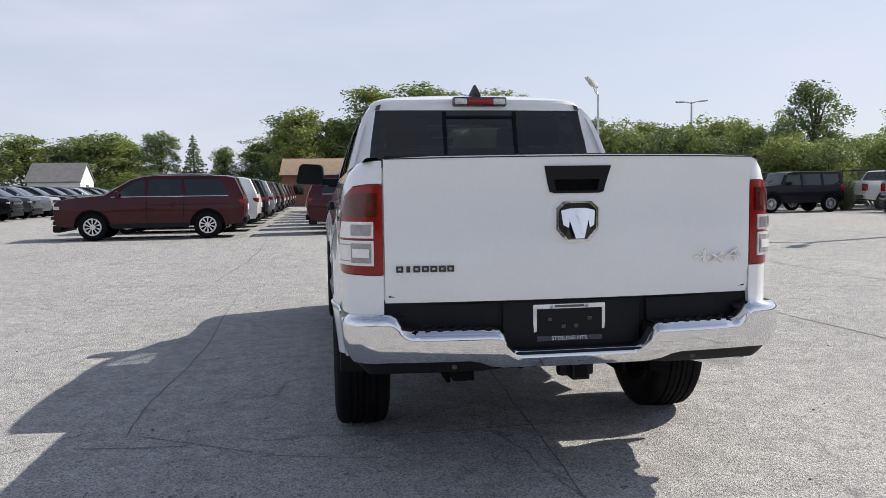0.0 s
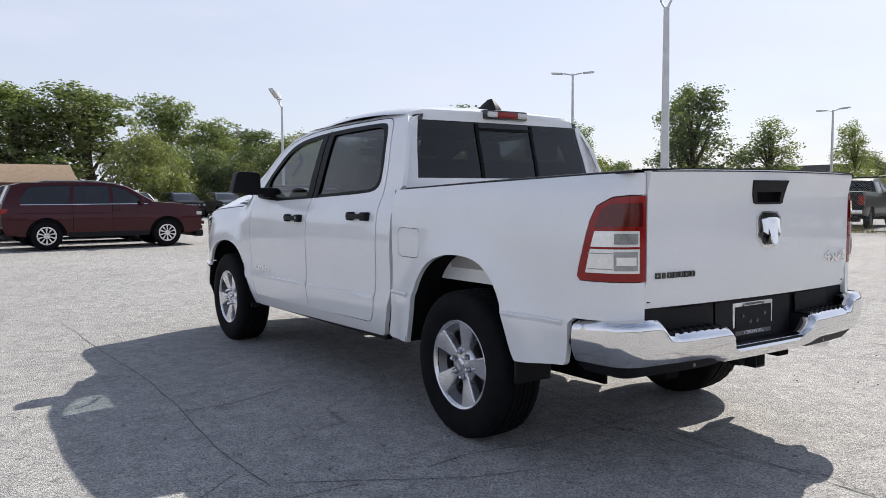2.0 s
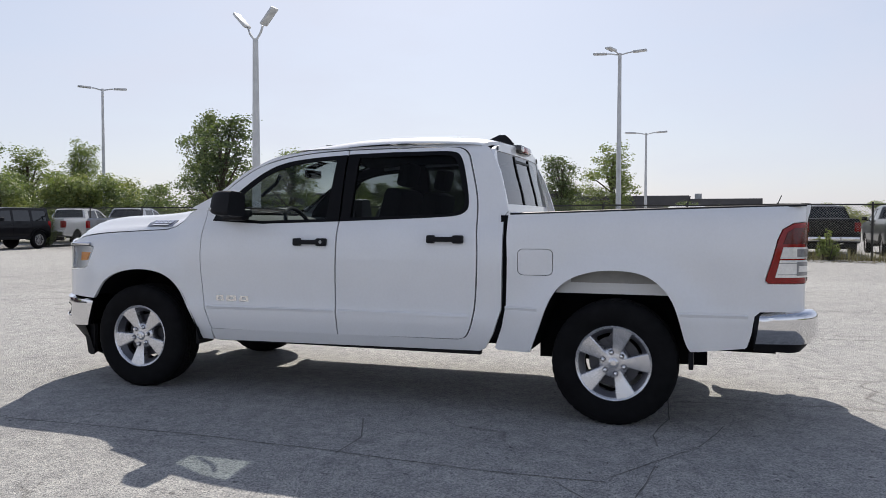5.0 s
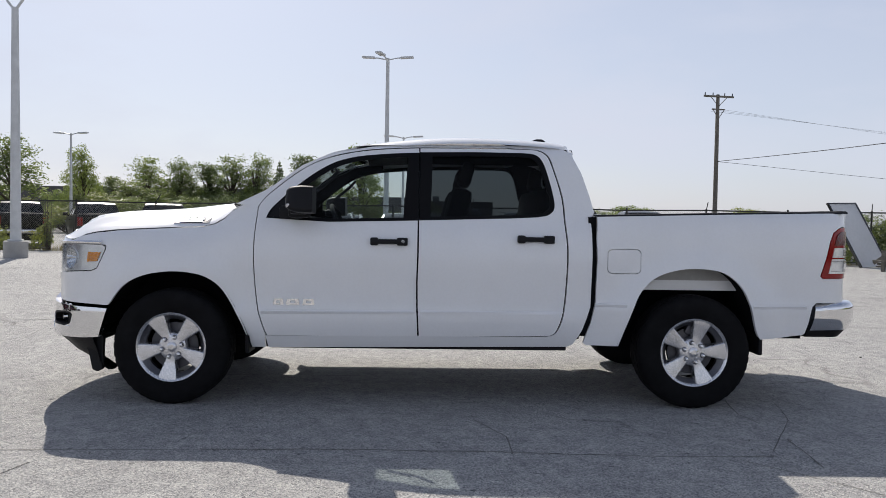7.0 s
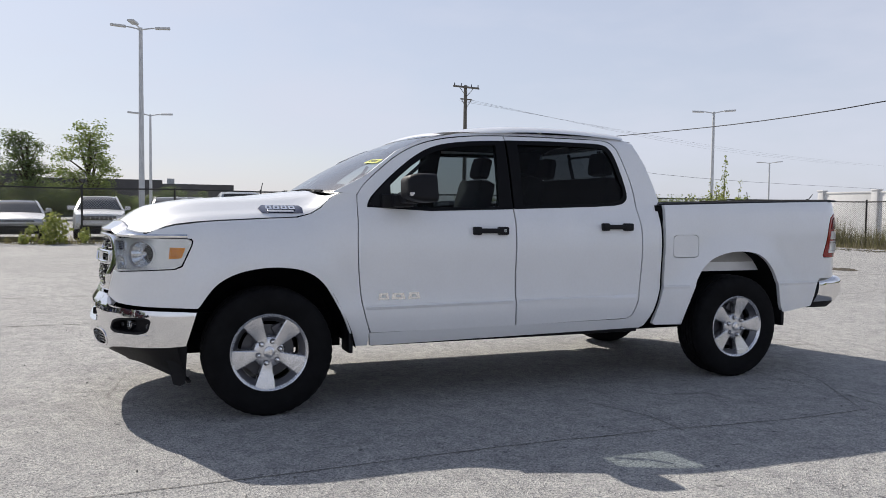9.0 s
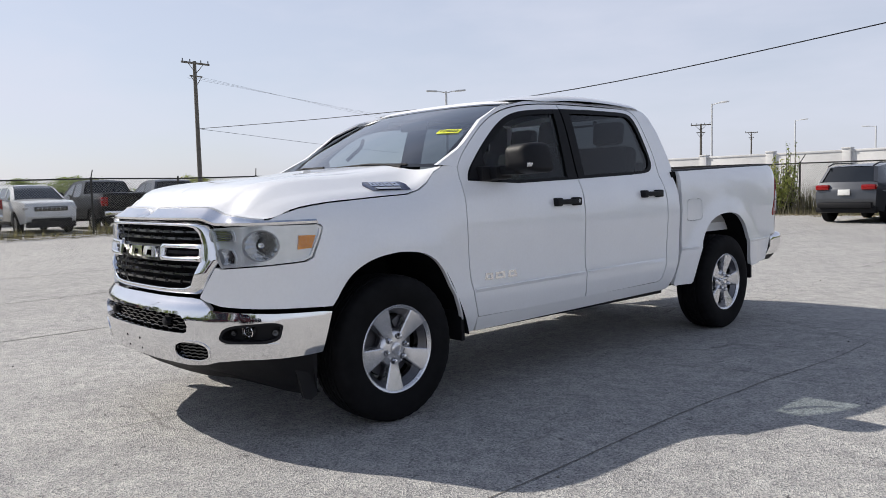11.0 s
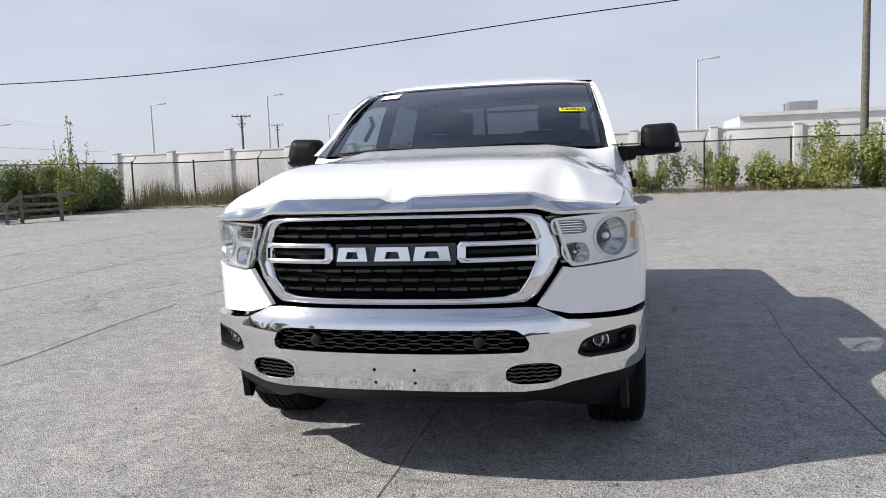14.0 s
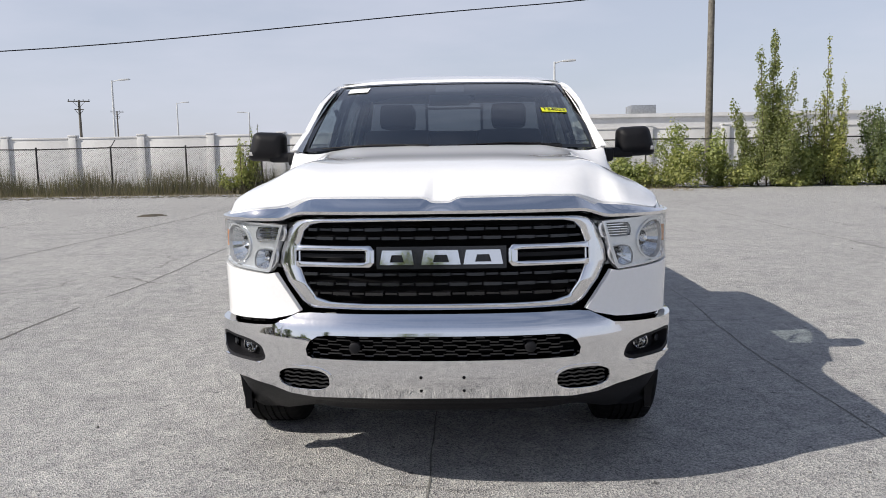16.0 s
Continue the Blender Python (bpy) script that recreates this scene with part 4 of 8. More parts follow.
def weeds(name, a, b, deep, h, count, seed, label):
    """Dry upright stalks as thin blades."""
    rng = np.random.default_rng(seed)
    a, b = np.array(a, float), np.array(b, float)
    f = rng.random(count)[:, None]
    p = a + (b - a) * f
    p[:, :2] += rng.normal(size=(count, 2)) * deep * 0.4
    hh = h * (0.35 + 0.75 * rng.random(count)) * (0.75 + 0.25 * np.sin(f[:, 0] * 37))
    ang = rng.random(count) * 6.28
    d = np.stack([np.cos(ang), np.sin(ang), 0 * ang], 1)
    w = 0.006 + 0.009 * rng.random(count)
    tip = p + np.stack([rng.normal(size=count) * 0.14 * hh, rng.normal(size=count) * 0.14 * hh, hh], 1)
    v = np.stack([p - d * w[:, None], p + d * w[:, None], tip], 1).reshape(-1, 3)
    me = bpy.data.meshes.new(name)
    me.from_pydata(v.tolist(), [], np.arange(3 * count).reshape(-1, 3).tolist())
    me.materials.append(DRYGRASS)
    return tagged(new(name, me), label, "weeds", kind="stuff")


weeds("dry_weeds", (19.5, -22.8, 0), (-2.0, -22.8, 0), 1.1, 1.30, 9000, 91, "tall dry brown weeds along the fence")
weeds("dry_weeds", (19.5, -22.0, 0), (-8.0, -22.0, 0), 0.9, 0.35, 7000, 92, "short dry litter and weeds along the fence")
weeds("dry_weeds", (23.4, -3.0, 0), (21.6, -13.0, 0), 0.8, 0.5, 2500, 93, "short weeds under the fence")
weeds("dry_weeds", (23.6, 20.0, 0), (23.4, -3.0, 0), 0.6, 0.35, 2500, 94, "short weeds under the fence")


def litter(name, x, y, sx, sy, h, label, seed):
    rng = random.Random(seed)
    bm = bmesh.new()
    rows = []
    n = 14
    for j in range(n + 1):
        row = []
        for i in range(n + 1):
            u, v = i / n * 2 - 1, j / n * 2 - 1
            r = math.hypot(u, v) + 0.25 * noise.noise((u * 2 + seed, v * 2, 0))
            row.append((u * sx / 2, v * sy / 2, h * max(0, 1 - r * r) * (0.5 + rng.random()) - 0.004))
        rows.append(row)
    bm.free()
    ob = part(name, grid_sheet(rows), DEBRIS)
    ob.matrix_basis = pose(x, y, 0, 0, 0, seed * 31)
    return tagged(ob, label, "debris")


litter("debris_patch", 7.55, -10.9, 0.75, 0.35, 0.05, "dark scrap lying on the asphalt", 1)


def scatter_bits(a, b, deep, count, seed, label):
    """Leaves, twigs, clods and scraps lying on the asphalt, thickest along the line from a to b."""
    rng = np.random.default_rng(seed)
    a, b = np.array(a, float), np.array(b, float)
    f = rng.random(count)[:, None]
    way = (b - a) / np.linalg.norm(b - a)
    side = np.array((-way[1], way[0]))
    heap = 0.4 + 0.6 * np.sin(f[:, 0] * 61) ** 2
    c = a + (b - a) * f + side * (np.abs(rng.normal(size=count)) * deep * heap)[:, None]
    t = rng.random(count) * 6.28
    long = 0.02 + 0.08 * rng.random(count) ** 2.5
    thin = long * (0.15 + 0.6 * rng.random(count))
    h = 0.006 + 0.03 * rng.random(count) ** 2
    u, w = np.stack([np.cos(t), np.sin(t)], 1) * long[:, None], np.stack([-np.sin(t), np.cos(t)], 1) * thin[:, None]
    z0 = np.full((count, 1), 0.002)
    v = np.stack([np.hstack([c - u, z0]), np.hstack([c + w, z0]), np.hstack([c + u, z0]), np.hstack([c - w, z0]), np.hstack([c + 0.2 * u, h[:, None]])], 1).reshape(-1, 3)
    k = 5 * np.arange(count)[:, None]
    fs = np.concatenate([k + q for q in ((0, 3, 4), (3, 2, 4), (2, 1, 4), (1, 0, 4))])
    me = bpy.data.meshes.new("ground_litter")
    me.from_pydata(v.tolist(), [], fs.tolist())
    me.materials.append(DRYGRASS)
    return tagged(new("ground_litter", me), label, "litter", kind="stuff")


scatter_bits((-10.0, -21.9), (20.0, -21.9), 0.9, 5200, 5, "dead leaves, twigs and soil swept along the fence")
scatter_bits((21.4, -14.0), (23.3, 8.0), 0.6, 2200, 6, "dead leaves and soil along the fence foot")
scatter_bits((8.0, -20.6), (18.5, -20.2), 0.7, 1300, 7, "clods and dead leaves scattered before the fence")


# ---- leaning board and the timber rails by the hedge ----
def board():
    """A flat panel propped askew: its foot on the ground, its head to one side."""
    t = thing("leaning_board", pose(19.2, -12.8, 0), "white panel with a dark rim leaning at the fence", "board")
    across, up = Vector((0.36, -1.0, 0.03)).normalized(), Vector((0.85, 0.75, 2.15)).normalized()
    nrm = across.cross(up).normalized()
    m = Matrix(((*across, 0), (*up, 0), (*nrm, 0), (0, 0, 0, 1))).transposed()
    part("sheet", box(0.62, 1.2, 0, 1.24, 2.4, 0.04, m, 0.006), WALLWHITE, t)
    for x in (0.0, 1.26):
        part("rim", box(x, 1.2, 0, 0.06, 2.42, 0.08, m, 0.006), GLOSSBLK, t)
    part("rim", box(0.62, 2.42, 0, 1.32, 0.05, 0.08, m, 0.006), GLOSSBLK, t)
    return t


def timber_rails():
    t = thing("timber_rails", pose(16.6, -13.2, 0, 0, 0, 41), "weathered grey timber rails on low posts with a step", "timber rails")
    for x in (-0.55, 0.55):
        part("post", box(x, 0, 0.48, 0.11, 0.11, 0.98, None, 0.012), WOODPOLE, t)
    for x0, x1, z, tilt in ((-0.95, 0.62, 0.82, 1.5), (-0.62, 1.20, 0.56, -2.0), (-0.55, 1.15, 0.36, 1.0), (0.55, 1.30, 0.20, -3.0), (-0.50, 0.60, 0.15, 2.0)):
        part("rail", box(0, -0.075, 0, x1 - x0, 0.045, 0.085, pose((x0 + x1) / 2, 0, z, 0, tilt, 0), 0.01), WOODPOLE, t)
    part("brace", box(0, 0.08, 0, 0.95, 0.05, 0.10, pose(0.98, 0, 0.52, 0, 38, 0), 0.01), WOODPOLE, t)
    part("step", box(0.95, 0.35, 0.32, 0.60, 0.30, 0.05, None, 0.01), WOODPOLE, t)
    part("step", box(0.95, 0.05, 0.14, 0.60, 0.30, 0.05, None, 0.01), WOODPOLE, t)
    part("rear_post", box(0.95, 0.46, 0.28, 0.10, 0.10, 0.58, None, 0.01), WOODPOLE, t)


board(), timber_rails()


# ---- parked vehicles ----
def small_wheel(r, rim_mat, name):
    bm = bmesh.new()
    lathe(bm, [(0.07, r * 0.62), (0.105, r * 0.70), (0.11, r * 0.86), (0.09, r * 0.97), (0.06, r), (-0.08, r), (-0.11, r * 0.9), (-0.11, r * 0.6)], 28)
    tyre = finish(bm, "tyre", RUBBER)
    circle = [(r * 0.63 * math.cos(a), r * 0.63 * math.sin(a)) for a in np.linspace(0, 2 * math.pi, 30, endpoint=False)]
    holes = []
    for k in range(10):
        a = 2 * math.pi * k / 10
        w0, w1 = 0.20, 0.24
        holes.append([(r * q * math.cos(a + s), r * q * math.sin(a + s)) for q, s in ((0.20, -w0), (0.54, -w1 * 0.8), (0.54, w1 * 0.8), (0.20, w0))])
    rim = finish(panel(circle, lambda y, z: Vector((0.085, y, z)), lambda y, z: Vector((-1, 0, 0)), r * 0.3, 0.03, holes), "rim", rim_mat)
    bm = bmesh.new()
    lathe(bm, [(0.05, r * 0.64), (0.0, r * 0.6), (0.0, 0)], 20)
    back = finish(bm, "rim_back", UNDER)
    return tyre, rim, back


W_SUV = small_wheel(0.38, ALU, "suv")
W_DARK = small_wheel(0.38, DARKALU, "dark")
W_JEEP = small_wheel(0.40, ALU, "jeep")

SHAPES = {
    "suv": dict(L=5.05, W=0.98, wb=3.05, wy=1.53, z0=0.36, r=0.48, belt=1.16,
                prof=[(2.40, 0.36), (2.50, 0.48), (2.53, 0.74), (2.50, 1.02), (2.40, 1.11), (1.95, 1.18), (1.20, 1.235), (0.52, 1.645), (0.20, 1.735), (-0.3, 1.775), (-1.3, 1.775), (-2.05, 1.745), (-2.27, 1.69), (-2.48, 1.22), (-2.53, 0.98), (-2.50, 0.55), (-2.42, 0.38)],
                ws=(6, 8), rg=(12, 13), wins=[[(1.02, 1.205), (0.48, 1.575), (0.22, 1.668), (0.14, 1.675), (0.14, 1.175)], [(0.05, 1.175), (0.05, 1.685), (-0.80, 1.69), (-0.88, 1.19)], [(-0.97, 1.195), (-0.89, 1.69), (-1.85, 1.665), (-2.10, 1.36), (-2.08, 1.22)]]),
    "compact": dict(L=4.4, W=0.92, wb=2.64, wy=1.33, z0=0.32, r=0.42, belt=1.08,
                prof=[(2.1, 0.36), (2.2, 0.5), (2.2, 0.72), (2.1, 0.95), (1.6, 1.06), (1.05, 1.12), (0.40, 1.50), (0.1, 1.60), (-0.4, 1.64), (-1.3, 1.60), (-1.72, 1.55), (-2.02, 1.14), (-2.15, 0.95), (-2.18, 0.6), (-2.1, 0.40)],
                ws=(5, 7), rg=(10, 11), wins=[[(0.92, 1.12), (0.36, 1.45), (0.06, 1.53), (0.02, 1.10)], [(-0.08, 1.10), (-0.05, 1.545), (-0.85, 1.54), (-0.95, 1.13)], [(-1.05, 1.14), (-0.96, 1.53), (-1.4, 1.50), (-1.62, 1.24)]]),
    "jeep": dict(L=4.25, W=0.93, wb=2.95, wy=1.48, z0=0.48, r=0.48, belt=1.22,
                prof=[(2.02, 0.52), (2.12, 0.60), (2.12, 0.80), (2.02, 0.82), (2.02, 1.16), (1.9, 1.20), (0.98, 1.26), (0.74, 1.72), (0.62, 1.80), (0.3, 1.845), (-1.9, 1.845), (-2.02, 1.80), (-2.08, 1.25), (-2.12, 0.9), (-2.12, 0.56)],
                ws=(6, 7), rg=(11, 12), wins=[[(0.84, 1.27), (0.66, 1.70), (0.05, 1.735), (0.02, 1.25)], [(-0.08, 1.25), (-0.06, 1.74), (-0.95, 1.74), (-1.0, 1.25)], [(-1.12, 1.25), (-1.08, 1.74), (-1.86, 1.73), (-1.92, 1.26)]]),
    "pickup": dict(L=5.9, W=1.0, wb=3.7, wy=1.88, z0=0.48, r=0.50, belt=1.30,
                prof=[(2.86, 0.50), (2.95, 0.62), (2.93, 1.02), (2.80, 1.18), (2.2, 1.27), (1.60, 1.31), (0.92, 1.78), (0.6, 1.88), (0.1, 1.93), (-0.55, 1.90), (-0.72, 1.84), (-0.90, 1.44), (-0.93, 1.40), (-2.90, 1.40), (-2.95, 1.34), (-2.94, 0.80), (-3.0, 0.76), (-3.0, 0.58), (-2.9, 0.54)],
                ws=(5, 7), rg=(10, 11), wins=[[(1.42, 1.31), (0.86, 1.72), (0.55, 1.80), (0.44, 1.81), (0.42, 1.29)], [(0.32, 1.29), (0.34, 1.82), (-0.42, 1.80), (-0.58, 1.34), (-0.52, 1.30)]]),
    "sedan": dict(L=4.7, W=0.92, wb=2.8, wy=1.42, z0=0.28, r=0.40, belt=0.98,
                prof=[(2.22, 0.30), (2.34, 0.45), (2.34, 0.62), (2.2, 0.78), (1.6, 0.90), (1.0, 0.98), (0.28, 1.36), (-0.1, 1.44), (-0.6, 1.45), (-1.0, 1.40), (-1.72, 1.08), (-2.2, 1.03), (-2.32, 0.95), (-2.36, 0.6), (-2.28, 0.38)],
                ws=(5, 7), rg=(9, 10), wins=[[(0.86, 0.99), (0.24, 1.31), (-0.1, 1.37), (-0.2, 0.97)], [(-0.30, 0.97), (-0.22, 1.375), (-0.85, 1.35), (-1.42, 1.06), (-1.40, 1.01)]]),
}


def vehicle(kind, x, y, turn, paint, label, wheels=None, dark_trim=False, group=""):
    """A parked vehicle: flanks with cut arches and windows, a skin over the top, wheels, lamps and trim. Its nose is at +y before turning."""
    s = SHAPES[kind]
    names = {"suv": "suv", "compact": "compact_suv", "jeep": "off_roader", "pickup": "parked_pickup", "sedan": "sedan"}
    cats = {"suv": "suv", "compact": "suv", "jeep": "off-road car", "pickup": "pickup truck", "sedan": "car"}
    v = thing(names[kind], pose(x, y, 0, 0, 0, turn), label, cats[kind], group)
    W, belt, prof = s["W"], s["belt"], s["prof"]
    top, half = max(p[1] for p in prof), s["L"] / 2
    boxy = kind in ("jeep", "pickup")

    def width(y, z):
        w = W * (0.955 + 0.045 * smooth01(0.3, 0.7, z))
        w -= 0.03 * smooth01(belt - 0.25, belt, z)
        if z > belt:
            w -= (0.10 if kind == "jeep" else 0.24) * (z - belt) / (top - belt)
        end = smooth01(half - (0.35 if boxy else 0.75), half + 0.05, abs(y))
        return w * (1 - (0.05 if boxy else 0.13) * end)

    def arch(yc):
        r, zc = s["r"], 0.37
        a0 = math.asin((s["z0"] - zc) / r)
        return [(yc + r * math.cos(a), zc + r * math.sin(a)) for a in np.linspace(math.pi - a0, a0, 13)]
    fy, ry = s["wy"], s["wy"] - s["wb"]
    low = arch(ry) + arch(fy)
    outline = [(prof[-1][0], s["z0"] + 0.06)] + low + [(prof[0][0], s["z0"] + 0.04)] + prof
    for sg in (-1, 1):
        put = lambda yy, zz: Vector((sg * width(yy, zz), yy, zz))
        flank = part("body_side", panel(outline, put, lambda yy, zz: Vector((-sg, 0, 0)), 0.16, 0.05, s["wins"]), paint, v)
        for w in s["wins"]:
            part("side_window", panel(w, lambda yy, zz: Vector((sg * (width(yy, zz) - 0.012), yy, zz)), lambda yy, zz: Vector((-sg, 0, 0)), 0.3, 0.0), FARGLASS, v)
        for yy in (fy, ry):
            wl = new("wheel")
            wl.parent = v
            wl.matrix_basis = pose(sg * (W - 0.13), yy, 0.38 if kind != "jeep" else 0.40, 0, 0, 0 if sg > 0 else 180)
            for nm, me in zip(("tyre", "rim", "rim_back"), wheels or W_SUV):
                shared(nm, me, wl)
            part("arch_liner", box(sg * (W - 0.22), yy, 0.62, 0.28, s["r"] * 1.9, 0.42), UNDER, v)
        # door seams and the bright line under the windows
        inw = lambda yy, zz: Vector((-sg, 0, 0))
        for w0, w1 in zip(s["wins"], s["wins"][1:]):
            ys = (min(p[0] for p in w0) + max(p[0] for p in w1)) / 2
            part("door_seam", panel([(ys - 0.006, s["z0"] + 0.14), (ys + 0.006, s["z0"] + 0.14), (ys + 0.006, belt + 0.02), (ys - 0.006, belt + 0.02)], lambda yy, zz: Vector((sg * (width(yy, zz) + 0.003), yy, zz)), inw, 0.2, 0.004), UNDER, v)
        ya, yb = s["wins"][0][0][0], min(p[0] for p in s["wins"][-1])
        zb = belt + (0.012 if kind == "suv" else 0.0)
        if kind in ("suv", "compact", "sedan"):
            part("belt_trim", panel([(yb, zb + 0.010), (ya, zb + 0.012), (ya, zb + 0.030), (yb, zb + 0.028)], lambda yy, zz: Vector((sg * (width(yy, zz) + 0.004), yy, zz)), inw, 0.3, 0.008), GLOSSBLK if dark_trim else CHROME, v)
            part("body_crease", panel([(-half + 0.35, belt - 0.20), (half - 0.55, belt - 0.23), (half - 0.55, belt - 0.205), (-half + 0.35, belt - 0.175)], lambda yy, zz: Vector((sg * (width(yy, zz) + 0.007 * (zz < belt - 0.19)), yy, zz)), inw, 0.3, 0.01), paint, v)
        # sill trim, handles, mirror, side crease
        part("sill_trim", box(sg * (W - 0.035), (fy + ry) / 2, s["z0"] + 0.03, 0.05, s["wb"] - 2 * s["r"] - 0.06, 0.13, None, 0.015), BLACKPL, v)
        bm = bmesh.new()
        add_box(bm, sg * (width(1.0, belt) + 0.13), s["wins"][0][0][0] - 0.18, belt + 0.12, 0.20, 0.10, 0.15, None, 0.035)
        add_box(bm, sg * (width(1.0, belt) + 0.02), s["wins"][0][0][0] - 0.16, belt + 0.05, 0.10, 0.07, 0.05)
        part("door_mirror", bm, paint if kind in ("suv", "compact", "sedan") and not dark_trim else BLACKPL, v)
        for w in s["wins"][:2]:
            yb = min(p[0] for p in w) + 0.10
            part("door_handle", box(sg * (width(yb, belt - 0.13) + 0.012), yb, belt - 0.13, 0.03, 0.18, 0.035, None, 0.01), paint if not boxy else BLACKPL, v)
        hz = prof[3][1] - 0.10 if kind != "jeep" else 1.0
        yl = prof[3][0] - 0.10
        part("headlamp", box(sg * (width(yl, hz) - 0.17), yl + 0.045, hz - 0.01, 0.40, 0.16, 0.10, pose(0, 0, 0), 0.03) if kind != "jeep" else lathe(bmesh.new(), [(0, 0), (0.02, 0.09), (0, 0.10)], 20, Matrix.Translation((sg * 0.60, 2.03, 1.02)) @ pose(0, 0, 0, 0, 0, 90)), CLEARLENS, v)
        ty = -half + 0.06
        tz = belt - 0.14 if not boxy else 1.10
        if kind == "compact":
            tz = 1.0
        part("tail_lamp", box(sg * (width(ty, tz) - (0.10 if boxy else 0.17)), ty, tz, 0.22 if boxy else 0.36, 0.18, 0.34 if boxy else 0.14, None, 0.02), REDLENS, v)
        if kind in ("suv", "compact"):
            part("roof_rail", tube(bmesh.new(), [(sg * 0.60, 0.25, top - 0.03), (sg * 0.62, -0.3, top + 0.035), (sg * 0.62, -1.5, top + 0.03), (sg * 0.60, -1.85, top - 0.06)], 0.02, 6), BLACKPL if dark_trim else STEEL, v)
        if kind == "jeep":
            for yy in (fy, ry):
                rows = [[(sg * xx, yy + 0.56 * math.cos(a), 0.38 + 0.56 * math.sin(a)) for a in np.linspace(0.25, math.pi - 0.25, 12)] for xx in (W - 0.10, W + 0.05, W + 0.05)]
                part("arch_flare", grid_sheet(rows[:2]), BLACKPL, v)

    # skin over the top, in runs of paint and glass
    def skin(i0, i1, inset=0.0, lift=0.0):
        rows = []
        for k in range(i0, i1):
            (y0, z0), (y1, z1) = prof[k], prof[k + 1]
            n = 4
            for j in range(n + (k == i1 - 1)):
                t = j / n
                yy, zz = y0 + (y1 - y0) * t, z0 + (z1 - z0) * t
                w = width(yy, zz) - inset
                slope = abs(z1 - z0) / (math.hypot(y1 - y0, z1 - z0) + 1e-6)
                crown = 0.035 * (1 - slope)
                bow = 0.06 * slope * (1 if yy > 0 else -1) * (0.4 if kind == "jeep" else 1)
                rows.append([(w * u, yy + bow * (1 - u * u) * (0 if inset else 1) + bow * (1 - u * u) * (1 if inset else 0), zz + crown * (1 - u * u) + lift) for u in np.linspace(-1, 1, 11)])
        return grid_sheet(rows)
    (w0, w1), (g0, g1) = s["ws"], s["rg"]
    part("bonnet_and_nose", skin(0, w0), paint, v)
    part("windshield", skin(w0, w1), FARGLASS, v)
    part("roof_panel", skin(w1, g0), paint, v)
    part("rear_window", skin(g0, g1), FARGLASS, v)
    part("tail_panel", skin(g1, len(prof) - 1), paint, v)
    # windshield pillars
    for sg in (-1, 1):
        for (i0, i1) in ((w0, w1), (g0, g1)):
            rows = []
            for k in range(i0, i1 + 1):
                yy, zz = prof[k]
                w = width(yy, zz)
                d = 0.012 if yy > 0 else -0.012
                rows.append([(sg * (w + 0.004), yy, zz + 0.002), (sg * (w - 0.09), yy + d * 2.2, zz + 0.022)])
            part("pillar", grid_sheet(rows), paint, v)
    # grille and lower bumpers
    nz = prof[3][1]
    gy = prof[2][0]
    if kind == "jeep":
        for k in range(7):
            part("grille_slot", box((k - 3) * 0.11, 2.075, 1.0, 0.06, 0.03, 0.28, None, 0.02), UNDER, v)
        part("front_bumper", box(0, 2.18, 0.66, 1.70, 0.22, 0.20, None, 0.05), BLACKPL, v)
        part("spare_wheel", lathe(bmesh.new(), [(-0.1, 0.36), (0.1, 0.38), (0.12, 0.25), (0.05, 0.0)], 24, Matrix.Translation((0, -2.24, 1.02)) @ pose(0, 0, 0, 0, 0, -90)), RUBBER, v)
    else:
        gm = bmesh.new()
        add_box(gm, 0, gy + 0.045, nz - 0.12, 1.12, 0.05, 0.17 if kind != "pickup" else 0.36, None, 0.02)
        gr = part("grille", gm, GLOSSBLK, v)
        for k in range(7):
            part("grille_rib", box((k - 3) * 0.15, gy + 0.074, nz - 0.12, 0.022, 0.012, 0.13, None, 0.004), BLACKPL if dark_trim else CHROME, gr)
        part("lower_inlet", box(0, gy + 0.045, 0.50, 1.35, 0.06, 0.12, None, 0.03), BLACKPL, v)
        part("bumper_bar", box(0, gy + 0.045, 0.64, 1.62, 0.10, 0.10, None, 0.035), paint if kind != "pickup" else CHROME, v)
        part("front_valance", box(0, gy - 0.06, 0.34, 1.66, 0.22, 0.20, None, 0.05), BLACKPL, v)
        part("rear_valance", box(0, -half + 0.14, 0.38, 1.62, 0.24, 0.18, None, 0.05), BLACKPL, v)
        if kind != "pickup":
            part("rear_bumper_trim", box(0, -half - 0.02, 0.50, 1.45, 0.10, 0.16, None, 0.04), BLACKPL, v)
            part("number_plate", box(0, -half - 0.065, 0.86, 0.32, 0.02, 0.16, None, 0.008), PAPER, v)
        else:
            part("rear_bumper", box(0, -half - 0.07, 0.66, 1.85, 0.16, 0.17, None, 0.03), CHROME, v)
            part("gate_handle", box(0, -half - 0.01, 1.22, 0.30, 0.03, 0.08, None, 0.02), BLACKPL, v)
            part("bed_cover", box(0, -1.9, 1.36, 1.70, 1.95, 0.02), BLACKPL, v)
    part("underbody", box(0, (fy + ry) / 2, s["z0"] + 0.12, 2 * W - 0.5, s["L"] - 0.8, 0.22), UNDER, v)
    return v


